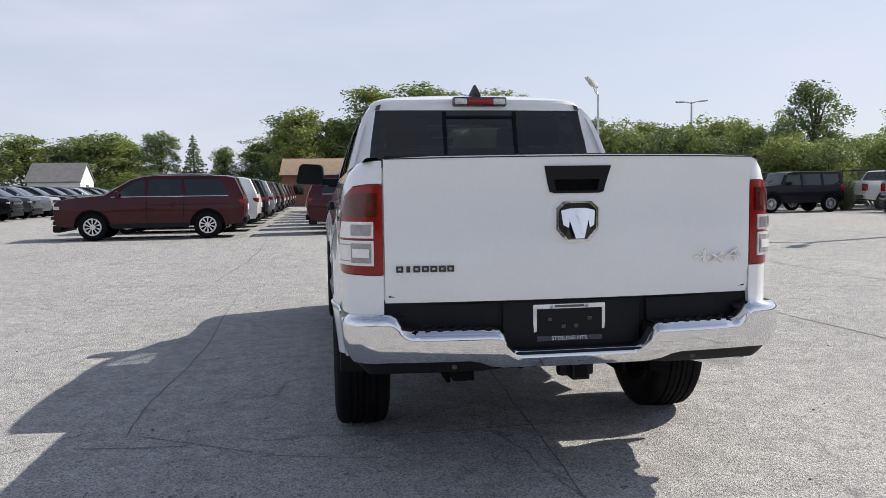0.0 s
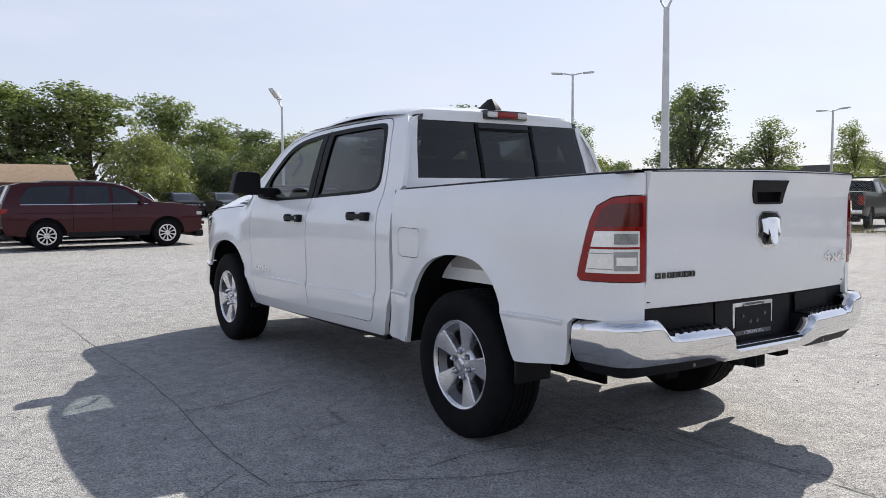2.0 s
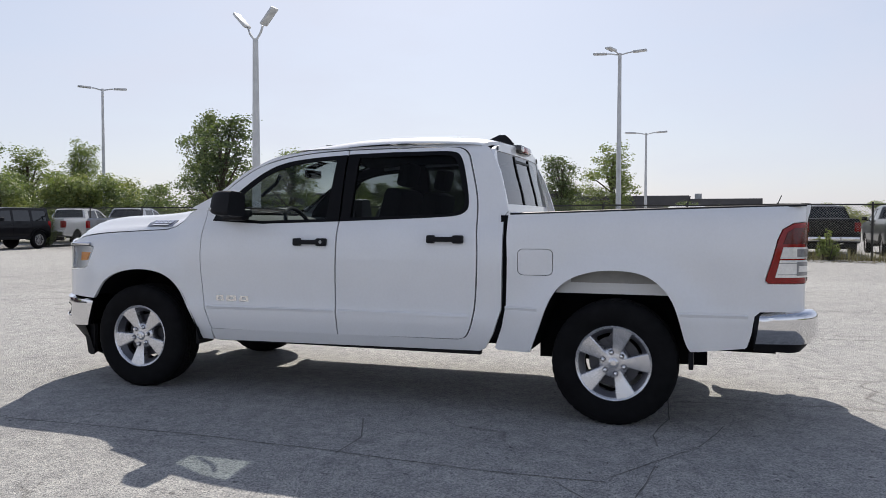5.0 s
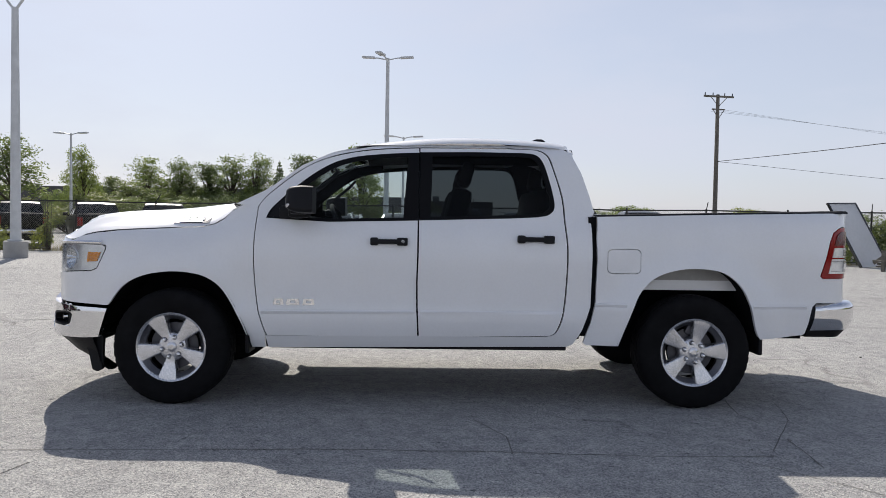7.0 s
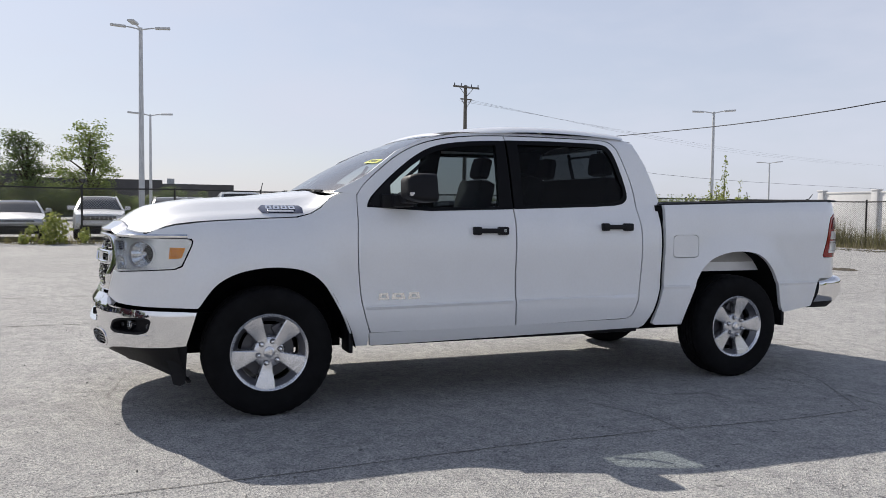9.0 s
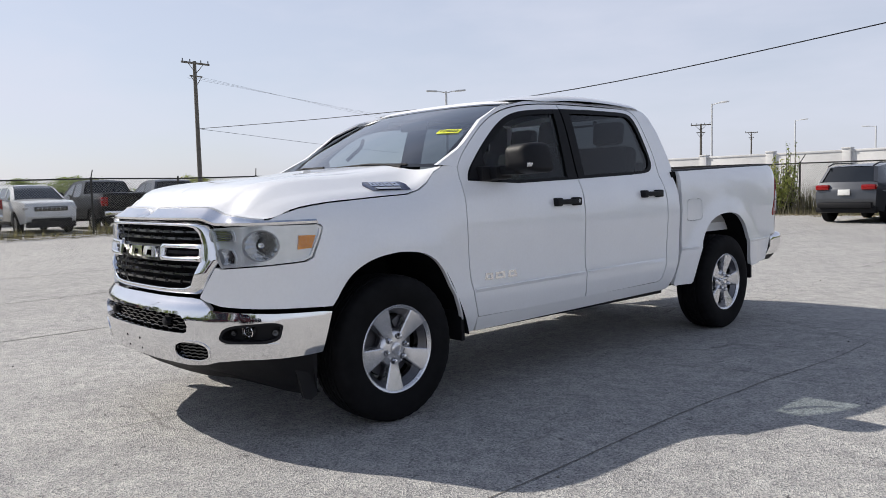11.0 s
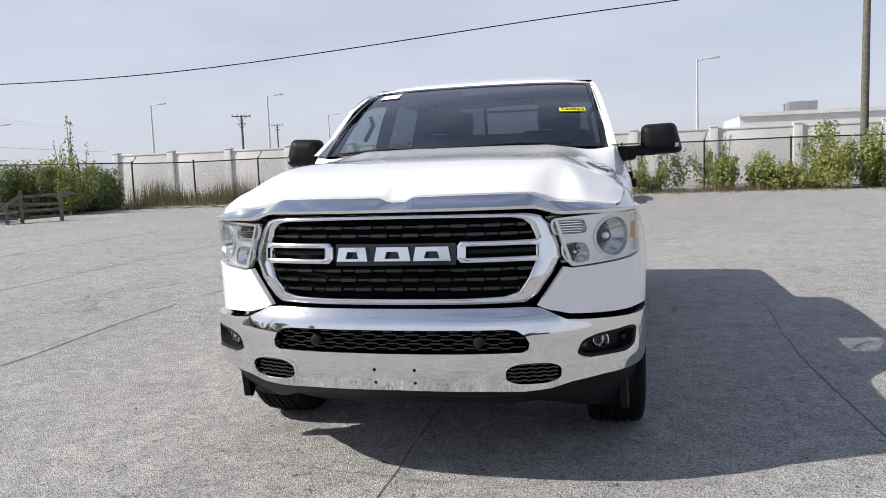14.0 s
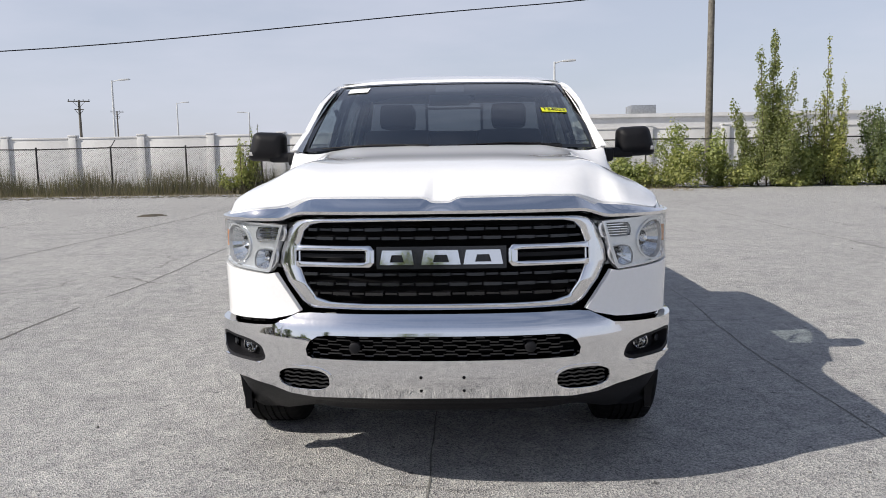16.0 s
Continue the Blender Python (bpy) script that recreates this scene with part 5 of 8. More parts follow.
R = "parked row of cars"
vehicle("suv", -5.75, 19.25, 92, MAROON, "dark red three-row suv parked on the lot", W_SUV)
vehicle("suv", 1.10, 19.95, -90, MAROON, "dark red suv with bright spoked wheels", W_SUV, False)
COLS = [CARWHITE, BLACKP, SILVERP, BLACKP, GREYP, BLACKP, CARWHITE, GREYP, BLACKP, SILVERP, BLACKP, MAROON]
NAMES = {"white_paint": "white", "fleet_white_paint": "white", "black_paint": "black", "silver_paint": "silver", "grey_paint": "dark grey", "maroon_paint": "dark red", "blue_paint": "blue", "slate_paint": "slate blue"}
for _k in range(12):
    _c = COLS[_k]
    vehicle("suv", -5.6 + 0.05 * (_k % 3), 22.6 + 2.95 * _k, 90, _c, NAMES[_c.name] + " suv in the long parked row", W_DARK if _k % 2 else W_SUV, False, R)
    _c = COLS[(_k + 4) % 12]
    if _k < 9:
        vehicle("suv", 1.1 + 0.06 * (_k % 3), 23.2 + 2.95 * _k, -90, _c, NAMES[_c.name] + " suv in the long parked row", W_DARK, False, R)
for _k in range(11):
    _c = [BLACKP, GREYP, BLACKP, GREYP, SILVERP, BLACKP, BLACKP, GREYP, CARWHITE, BLACKP, SILVERP][_k]
    vehicle("suv", -18.6 - 0.05 * (_k % 2), 31.5 + 3.0 * _k, -90, _c, NAMES[_c.name] + " suv nose-out in the far row", W_DARK, False, R)
J = "row of off-road cars"
for _k, _c in enumerate([BLACKP, BLACKP, BLUEP, CARWHITE, BLACKP, BLACKP, CARWHITE, BLUEP, BLACKP, BLACKP]):
    vehicle("jeep", 20.6 - 0.12 * (_k % 2), 29.2 + 2.75 * _k, 90, _c, "boxy " + NAMES[_c.name] + " off-road car in a row before the thicket", W_JEEP, True, J)
for _k, _c in enumerate([CARWHITE, BLACKP, GREYP]):
    vehicle("suv", 9.5 + 3.0 * _k, 52.0, 180, _c, NAMES[_c.name] + " suv far off before the trees", W_DARK, False, R)
F = "vehicles behind the fence"
vehicle("pickup", 28.8, 22.9, -62, BLACKP, "black pickup behind the fence", W_DARK, True, F)
vehicle("pickup", 28.6, 19.6, -62, BLACKP, "black pickup behind the fence", W_DARK, True, F)
vehicle("pickup", 28.5, 16.3, -62, BLACKP, "black pickup behind the fence", W_DARK, True, F)
vehicle("pickup", 28.3, 13.2, -75, BLACKP, "black pickup parked tail to the fence", W_DARK, True, F)
vehicle("sedan", 27.6, 8.4, 95, SILVERP, "silver sedan behind the fence", W_SUV, False, F)
vehicle("compact", 27.9, 5.6, 92, CARWHITE, "white suv behind the fence", W_SUV, False, F)
vehicle("pickup", 28.9, 0.1, -90, SILVERP, "silver pickup parked tail to the fence", W_SUV, False, F)
vehicle("compact", 28.1, 2.9, 90, GREYP, "dark grey suv behind the fence", W_DARK, False, F)
vehicle("suv", 28.4, -2.4, 90, CARWHITE, "white suv behind the fence", W_SUV, False, F)
vehicle("pickup", 28.4, -5.0, -90, BLACKP, "black pickup parked tail to the fence", W_SUV, True, F)
vehicle("pickup", 28.6, -7.9, -92, GREYP, "dark grey pickup parked tail to the fence", W_SUV, True, F)
vehicle("suv", 39.5, -15.5, -60, MAROON, "dark red suv behind the fence", W_DARK, False, F)
vehicle("pickup", 26.2, -14.9, 250, STEELBLUE, "slate-blue pickup behind the fence", W_SUV, False, F)
vehicle("sedan", 41.0, -21.5, -70, MAROON, "dark red sedan behind the fence", W_SUV, False, F)
vehicle("compact", 37.0, -21.0, -62, GREYP, "dark grey suv behind the fence", W_DARK, True, F)
vehicle("sedan", 34.5, -22.6, -60, BLACKP, "black sedan behind the fence", W_DARK, True, F)
vehicle("pickup", 46.0, -17.0, -80, BLACKP, "black pickup far behind the fence", W_DARK, True, F)
vehicle("compact", 45.0, -27.0, -60, CARWHITE, "white suv far behind the fence", W_SUV, False, F)
vehicle("compact", 42.0, -31.0, -60, SILVERP, "silver suv far behind the fence", W_SUV, False, F)
vehicle("compact", 38.0, 6.0, 90, CARWHITE, "white suv far behind the fence", W_SUV, False, F)
vehicle("suv", 38.0, 1.5, 90, BLACKP, "black suv far behind the fence", W_DARK, False, F)
vehicle("compact", 38.2, -3.0, 90, SILVERP, "silver suv far behind the fence", W_SUV, False, F)
vehicle("pickup", 26.8, 27.0, -75, SILVERP, "silver pickup behind the fence", W_SUV, False, F)
vehicle("pickup", 27.2, 31.0, -75, CARWHITE, "white pickup behind the fence", W_DARK, True, F)
vehicle("compact", 3.95, -18.7, 177, GREYP, "dark grey compact suv parked before the fence", W_DARK, True)
vehicle("suv", 0.72, -17.2, 4, BLACKP, "black suv parked nose-out before the fence", W_DARK, True)


# ---- the pickup truck ----
TRUCK = thing("pickup_truck", pose(0.026, 0, 0) @ Matrix.Diagonal((1.016, 1, 1, 1)), "white crew-cab pickup truck with chrome bumpers, parked on asphalt", "pickup truck")
HUB_F, HUB_R, TYRE_R = 3.672, 0.0, 0.403

CAB_W = curve_at([(0.38, 0.90), (0.43, 0.925), (0.48, 0.945), (0.52, 0.955), (0.648, 0.970), (0.664, 0.971), (0.676, 0.962), (0.70, 0.960), (0.80, 0.959), (1.00, 0.966), (1.10, 0.962), (1.20, 0.948), (1.28, 0.918), (1.33, 0.893), (1.50, 0.846), (1.70, 0.785), (1.80, 0.742), (1.84, 0.712), (1.88, 0.66)])
BED_W = curve_at([(0.40, 0.935), (0.60, 0.955), (0.728, 0.971), (0.740, 0.971), (0.752, 0.963), (0.78, 0.962), (0.90, 0.962), (1.05, 0.968), (1.20, 0.962), (1.30, 0.948), (1.36, 0.925), (1.39, 0.90), (1.41, 0.875)])
FEN_Z = curve_at([(0.38, -0.03), (0.50, -0.012), (0.64, 0.008), (0.70, 0.0), (0.95, 0.004), (1.05, -0.002), (1.12, -0.014), (1.18, -0.045), (1.24, -0.092), (1.30, -0.125), (1.40, -0.14)])


def flare(y, z, hub):
    r = math.hypot(y - hub, z - 0.42)
    return 0.030 * smooth01(0.74, 0.55, r)


# the plan line of the nose: from the middle of the grille round the corner and along the flank
NOSE = [(0.0, 4.675), (0.12, 4.674), (0.25, 4.668), (0.38, 4.652), (0.48, 4.628), (0.57, 4.600), (0.66, 4.566), (0.76, 4.518), (0.850, 4.450), (0.910, 4.370), (0.945, 4.275), (0.962, 4.15), (0.966, 4.0), (0.964, 3.85), (0.960, 3.6), (0.958, 3.3), (0.96, 2.9)]
NOSE = spline(NOSE, 6)
NOSE_S = [0.0]
for _a, _b in zip(NOSE, NOSE[1:]):
    NOSE_S.append(NOSE_S[-1] + math.dist(_a, _b))


def nose_at(s):
    s = abs(s)
    x, y = float(np.interp(s, NOSE_S, [p[0] for p in NOSE])), float(np.interp(s, NOSE_S, [p[1] for p in NOSE]))
    e = 0.02
    x0, y0 = np.interp(s - e, NOSE_S, [p[0] for p in NOSE]), np.interp(s - e, NOSE_S, [p[1] for p in NOSE])
    x1, y1 = np.interp(s + e, NOSE_S, [p[0] for p in NOSE]), np.interp(s + e, NOSE_S, [p[1] for p in NOSE])
    d = Vector((float(x1 - x0), float(y1 - y0))).normalized()
    return x, y, -d.y, d.x


def s_of_x(x):
    return math.copysign(float(np.interp(abs(x), [p[0] for p in NOSE], NOSE_S)), x)


def s_of_y(y):
    return float(np.interp(-y, [-p[1] for p in NOSE], NOSE_S))


def nose_place(off, rake=0.0, mid=0.9):
    """Lays (s, z) on the nose line, moved out by off(z), raked back above mid."""
    def place(s, z):
        x, y, nx, ny = nose_at(s)
        o = off(s, z) if callable(off) else off
        y2 = y - rake * max(0, z - mid) * smooth01(0.98, 0.80, x)
        return Vector((math.copysign(x + nx * o, s) if s else 0.0, y2 + ny * o, z))
    return place


def nose_in(s, z):
    _, _, nx, ny = nose_at(s)
    return Vector((-math.copysign(nx, s), -ny, 0))


def side_place(width, side, hub=None, off=0.0):
    def place(y, z):
        return Vector((side * (width(z) + (flare(y, z, hub) if hub is not None else 0) + off), y, z))
    return place


def side_in(side):
    return lambda y, z: Vector((-side, 0, 0))


ARCH_F = spline([(3.135, 0.40), (3.169, 0.519), (3.240, 0.672), (3.335, 0.822), (3.450, 0.900), (3.598, 0.928), (3.745, 0.923), (3.885, 0.890), (3.998, 0.822), (4.085, 0.706)], 5)
ARCH_R = spline([(0.545, 0.44), (0.486, 0.601), (0.407, 0.805), (0.305, 0.920), (0.158, 0.980), (-0.013, 0.996), (-0.180, 0.972), (-0.298, 0.892), (-0.376, 0.768), (-0.437, 0.561), (-0.470, 0.50)], 5)
DOOR_FRONT = spline([(3.095, 1.385), (3.102, 1.246), (3.108, 1.054), (3.098, 0.861), (3.074, 0.668), (3.02, 0.490)], 4)
REAR_EDGE = spline([(1.04, 0.505), (0.992, 0.530), (0.950, 0.635), (0.928, 0.798), (0.918, 1.081), (0.932, 1.282), (0.948, 1.486), (1.015, 1.726), (1.05, 1.795), (1.11, 1.828), (1.20, 1.836)], 4)
RAIL = spline([(1.20, 1.836), (1.907, 1.832), (2.314, 1.808), (2.594, 1.752), (2.80, 1.655), (3.02, 1.478), (3.095, 1.385)], 5)
B_LINE = [(1.967, 1.312), (1.967, 1.068), (1.972, 0.87), (1.969, 0.70), (1.958, 0.492)]
WIN_F = spline([(3.030, 1.315), (2.990, 1.385), (2.826, 1.540), (2.633, 1.680), (2.457, 1.748), (2.22, 1.780), (1.967, 1.795)], 4)
WIN_R = spline([(1.12, 1.345), (1.035, 1.368), (1.000, 1.44), (1.045, 1.648), (1.085, 1.755), (1.14, 1.797), (1.25, 1.806)], 4)


def build_side(side):
    inw = side_in(side)
    gap = 0.0055
    # dark sheets added to put shade in the gaps between panels, seen only through them
    part("inner_shell", panel([(3.13, 0.52), (3.13, 1.24), (3.05, 1.26), (1.0, 1.26), (0.70, 1.26), (0.70, 0.52)], side_place(CAB_W, side, None, -0.030), inw, 0.12, 0.0), UNDER, TRUCK)
    part("inner_shell", panel([(3.08, 1.26), (2.98, 1.345), (2.78, 1.545), (2.58, 1.70), (2.30, 1.77), (2.30, 1.83), (2.62, 1.76), (2.82, 1.67), (3.05, 1.47), (3.13, 1.38), (3.13, 1.26)], side_place(CAB_W, side, None, -0.034), inw, 0.12, 0.0), UNDER, TRUCK)
    # front wing, laid along the nose line
    def fen_off(s, z):
        x, y, nx, ny = nose_at(s)
        o = FEN_Z(z) + flare(y, z, HUB_F) * smooth01(4.35, 4.0, y)
        back = smooth01(3.55, 3.08, y)
        o = o * (1 - back) + (CAB_W(z) - x) * back
        return o
    fen = [(s_of_x(0.565), 0.752), (s_of_x(0.60), 0.735), (s_of_x(0.69), 0.712), (s_of_x(0.80), 0.706), (s_of_y(4.30), 0.698), (s_of_y(4.10), 0.690)]
    fen += [(s_of_y(y), z) for y, z in reversed(ARCH_F)]
    fen += [(s_of_y(3.03), 0.40), (s_of_y(3.03), 0.485)]
    fen += [(s_of_y(y + gap), z) for y, z in reversed(DOOR_FRONT)]
    fen += [(s_of_y(y), z) for y, z in [(3.11, 1.40), (3.20, 1.40), (3.284, 1.352), (3.33, 1.300), (3.39, 1.262), (3.483, 1.236), (3.66, 1.228), (3.861, 1.217), (4.05, 1.206), (4.234, 1.184), (4.34, 1.158), (4.41, 1.128)]]
    fen += [(s_of_y(4.30), 1.112), (s_of_y(4.13), 1.106), (s_of_y(4.122), 1.090), (s_of_y(4.127), 1.064), (s_of_y(4.182), 0.940), (s_of_y(4.222), 0.922), (s_of_x(0.83), 0.906), (s_of_x(0.70), 0.896), (s_of_x(0.668), 0.903)]
    part("front_wing", panel([(side * s, z) for s, z in fen], nose_place(fen_off, 0.06), nose_in, 0.045, 0.025), WHITE, TRUCK)

    place = side_place(CAB_W, side)
    frame_out = [(3.25, 1.405), (3.03, 1.515), (2.80, 1.69), (2.59, 1.783), (2.31, 1.838), (1.90, 1.860), (1.15, 1.868), (0.97, 1.862), (0.895, 1.83), (0.85, 1.775), (0.795, 1.66), (0.745, 1.50), (0.715, 1.38), (0.742, 1.345), (0.738, 1.08), (0.745, 0.715), (0.80, 0.55), (0.86, 0.445), (0.90, 0.425), (3.01, 0.398), (3.026, 0.486)]
    inner = [(1.05, 0.499)] + [(y - 0.011, z + (0.004 if z > 1.7 else 0)) for y, z in REAR_EDGE[1:]] + [(y, z + 0.008) for y, z in RAIL[1:]]
    part("cab_side", panel(frame_out + inner, place, inw, 0.045, 0.03), WHITE, TRUCK)
    # doors
    fd = [(y + gap, z) for y, z in B_LINE] + [(2.4, 0.488), (3.014, 0.490)] + [(y - 0.002, z) for y, z in reversed(DOOR_FRONT[:-1])]
    fd += [(y, z) for y, z in reversed(RAIL[:-1]) if y > 1.975] + [(1.972, 1.831)] + WIN_F[::-1] + [(2.6, 1.293)]
    front = part("front_door", panel(fd, place, inw, 0.045, 0.03), WHITE, TRUCK)
    rd = [(y - gap, z) for y, z in reversed(B_LINE)] + [(1.60, 1.322), (1.30, 1.336)] + WIN_R + [(1.6, 1.803), (1.960, 1.797), (1.960, 1.831)]
    rd += [p for p in reversed(RAIL) if 1.2 < p[0] < 1.955] + REAR_EDGE[::-1] + [(1.5, 0.498)]
    rear = part("rear_door", panel(rd, place, inw, 0.045, 0.03), WHITE, TRUCK)
    # lower crease strip shadow line and handles
    glassin = side_place(CAB_W, side, None, -0.010)
    part("window_pane", panel([(1.93, 1.305)] + [(2.6, 1.285)] + WIN_F, glassin, inw, 0.08, 0.0), CLEAR, front, "lightly tinted door glass")
    part("window_pane", panel([(2.02, 1.305), (1.30, 1.328)] + WIN_R + [(1.6, 1.81), (2.0, 1.80)], glassin, inw, 0.08, 0.0), PRIVACY, rear, "dark privacy glass")
    # black seals round the glass, and the black centre post
    lip = side_place(CAB_W, side, None, 0.0015)
    wf = [(1.967, 1.312)] + WIN_F[0:1] + WIN_F
    inner_f = [(1.967, 1.327), (2.6, 1.309), (2.97, 1.333)] + [(y - 0.026, z - 0.028) for y, z in WIN_F[2:]]
    part("window_seal", panel([(1.967, 1.306), (2.6, 1.287), (3.036, 1.309)] + [(y + 0.003, z + 0.003) for y, z in WIN_F[1:]], lip, inw, 0.05, 0.012, [inner_f]), SEALBLK, front)
    inner_r = [(1.960, 1.330), (1.30, 1.354)] + [(y + 0.028, z + (0.014 if z < 1.5 else -0.026)) for y, z in WIN_R] + [(1.6, 1.777), (1.960, 1.769)]
    part("window_seal", panel([(1.960, 1.307), (1.30, 1.331)] + [(y - 0.003, z + (-0.003 if z < 1.5 else 0.003)) for y, z in WIN_R] + [(1.6, 1.810), (1.960, 1.801)], lip, inw, 0.05, 0.012, [inner_r]), SEALBLK, rear)
    post = side_place(CAB_W, side, None, 0.003)
    part("centre_post", panel([(1.972, 1.31), (2.075, 1.307), (2.06, 1.55), (2.045, 1.788), (1.972, 1.792)], post, inw, 0.06, 0.01), SEALBLK, front)
    part("centre_post", panel([(1.956, 1.31), (1.885, 1.312), (1.875, 1.55), (1.870, 1.797), (1.956, 1.795)], post, inw, 0.06, 0.01), SEALBLK, rear)
    # inside trim of the centre post and the rear pillar
    lining = side_place(CAB_W, side, None, -0.045)
    part("pillar_trim", panel([(1.875, 1.05), (2.075, 1.05), (2.06, 1.50), (2.045, 1.83), (1.88, 1.83), (1.885, 1.50)], lining, inw, 0.12, 0.0), CLOTH, TRUCK)
    part("pillar_trim", panel([(1.10, 1.05), (1.10, 1.345), (1.045, 1.385), (1.03, 1.45), (1.075, 1.65), (1.12, 1.765), (1.18, 1.80), (1.05, 1.84), (0.90, 1.80), (0.80, 1.55), (0.76, 1.36), (0.76, 1.05)], lining, inw, 0.12, 0.0), CLOTH, TRUCK)
    # mirror sail
    part("mirror_sail", panel([(3.02, 1.320), (2.87, 1.313), (2.86, 1.50), (2.97, 1.40)], post, inw, 0.05, 0.02), BLACKPL, front)
    for y0, door in ((2.172, front), (1.142, rear)):
        bm = bmesh.new()
        zc = 1.156 if door is front else 1.185
        x = side * (CAB_W(zc) + 0.030)
        add_box(bm, x, y0, zc, 0.022, 0.25, 0.034, None, 0.009)
        for dy, w in ((-0.095, 0.075), (0.10, 0.055)):
            add_box(bm, side * (CAB_W(zc) + 0.014), y0 + dy, zc, 0.05, w, 0.056, None, 0.012)
        h = part("door_handle", bm, BLACKPL, door, "black plastic pull handle")
        if door is front:
            part("key_lock", lathe(bmesh.new(), [(0, 0), (0, 0.012), (-0.01, 0.013)] if side > 0 else [(0, 0.0), (0, 0.012), (0.01, 0.013)], 16, Matrix.Translation((side * (CAB_W(zc) + 0.041), y0 - 0.10, zc + 0.002))), STEEL, h)
    # chrome maker's mark on the front door, as plain blocks
    for k, (y0, w) in enumerate(((2.935, 0.075), (2.835, 0.095), (2.725, 0.085))):
        bm = panel([(y0 - w / 2, 0.706), (y0 + w / 2, 0.706), (y0 + w / 2 - 0.008, 0.748), (y0 - w / 2 + 0.008, 0.748)], side_place(CAB_W, side, None, 0.006), inw, 0.04, 0.008, [[(y0 - w * 0.22, 0.718), (y0 + w * 0.22, 0.718), (y0 + w * 0.16, 0.736), (y0 - w * 0.16, 0.736)]])
        part("door_badge", bm, CHROME, front, "chrome badge block")

    # sharp lower crease along doors and bed
    def crease(parent, put, y0, y1, z0, tilt=0.0):
        rows = []
        for y in np.linspace(y0, y1, 14):
            z = z0 + tilt * (float(y) - y0)
            rows.append([put(float(y), z + dz) + Vector((side * o, 0, 0)) for dz, o in ((-0.022, -0.0005), (-0.004, 0.004), (0.001, 0.0035), (0.005, -0.001))])
        part("body_crease", grid_sheet(rows if side > 0 else [r[::-1] for r in rows]), WHITE, parent, angle=20)
    crease(front, place, 1.985, 3.055, 0.672, -0.010)
    crease(rear, place, 0.962, 1.948, 0.678, -0.006)
    # sill underside lip
    part("sill", box(side * 0.875, 1.95, 0.410, 0.05, 2.1, 0.035, None, 0.01), BLACKPL, TRUCK)
    # mirror
    mir = part("door_mirror", mirror_shell(side), BLACKPL, front, "large black folding mirror")
    part("mirror_glass", panel([(side * 1.045, 1.357), (side * 1.205, 1.362), (side * 1.212, 1.47), (side * 1.195, 1.508), (side * 1.06, 1.506)], lambda x, z: Vector((x, 2.681 - 0.02 * (abs(x) - 1.0), z)), lambda x, z: Vector((0, 1, 0)), 0.06, 0.004), CHROME, mir, "silvered mirror glass")
    part("turn_signal", box(side * 1.172, 2.822, 1.392, 0.105, 0.05, 0.026, None, 0.008), CLEARLENS, mir)

    # bed side, with the rear corner
    def bed_place(s, z, off=0.0):
        w = BED_W(z) + flare(s, z, HUB_R) + off
        if s > -0.9:
            return Vector((side * w, s, z))
        t = min(1.0, (-0.9 - s) / 0.29) * math.pi / 2
        return Vector((side * (0.80 + (w - 0.80) * math.cos(t)), -0.9 - (0.235 + off) * math.sin(t), z))

    def bed_in(s, z):
        if s > -0.9:
            return Vector((-side, 0, 0))
        t = min(1.0, (-0.9 - s) / 0.29) * math.pi / 2
        return Vector((-side * math.cos(t), math.sin(t), 0))
    tail = [(-1.19, 0.937), (-1.19, 1.306), (-1.11, 1.306), (-1.03, 1.298), (-0.975, 1.262), (-0.952, 1.20), (-0.925, 1.07), (-0.897, 0.955), (-0.91, 0.938)]
    bed = [(0.702, 1.352), (0.708, 1.20), (0.702, 1.05), (0.709, 0.75), (0.739, 0.60), (0.789, 0.455), (0.766, 0.441)] + ARCH_R + [(-0.52, 0.503), (-0.787, 0.532), (-0.80, 0.545), (-0.822, 0.62), (-0.838, 0.735), (-0.87, 0.762), (-1.19, 0.770)]
    bed += [(-1.19, 0.932), (-0.908, 0.934), (-0.892, 0.953), (-0.921, 1.072), (-0.948, 1.203), (-0.971, 1.266), (-1.03, 1.303), (-1.11, 1.311), (-1.19, 1.311), (-1.19, 1.405), (-1.0, 1.403), (-0.18, 1.380)]
    fy, fz, fw, fh = 0.513, 1.04, 0.115, 0.084
    fuel_out = [(fy + fw * c, fz + fh * d) for c, d in rounded(1.0, 1.0, 0.35)]
    part("bed_side", panel(bed, bed_place, bed_in, 0.045, 0.03, [[(fy + (fw + 0.004) * c, fz + (fh + 0.004) * d) for c, d in rounded(1.0, 1.0, 0.35)]] if side < 0 else ()), WHITE, TRUCK)
    if side < 0:
        part("fuel_door", panel(fuel_out, bed_place, bed_in, 0.05, 0.02), WHITE, TRUCK, "white fuel filler door")
    for _y0, _y1 in ((0.495, 0.715), (-0.80, -0.405)):
        crease(TRUCK, bed_place, _y0, _y1, 0.738)
    lamp = part("tail_lamp", panel(tail, lambda s, z: bed_place(s, z, 0.004), bed_in, 0.04, 0.02), REDLENS, TRUCK, "red and clear tail lamp")
    up = [(-1.165, 1.175), (-1.165, 1.275), (-1.03, 1.272), (-0.995, 1.245), (-0.972, 1.175)]
    part("brake_lens", panel(up, lambda s, z: bed_place(s, z, 0.009), bed_in, 0.04, 0.006), DKRED, lamp, "dark red ribbed brake lens")
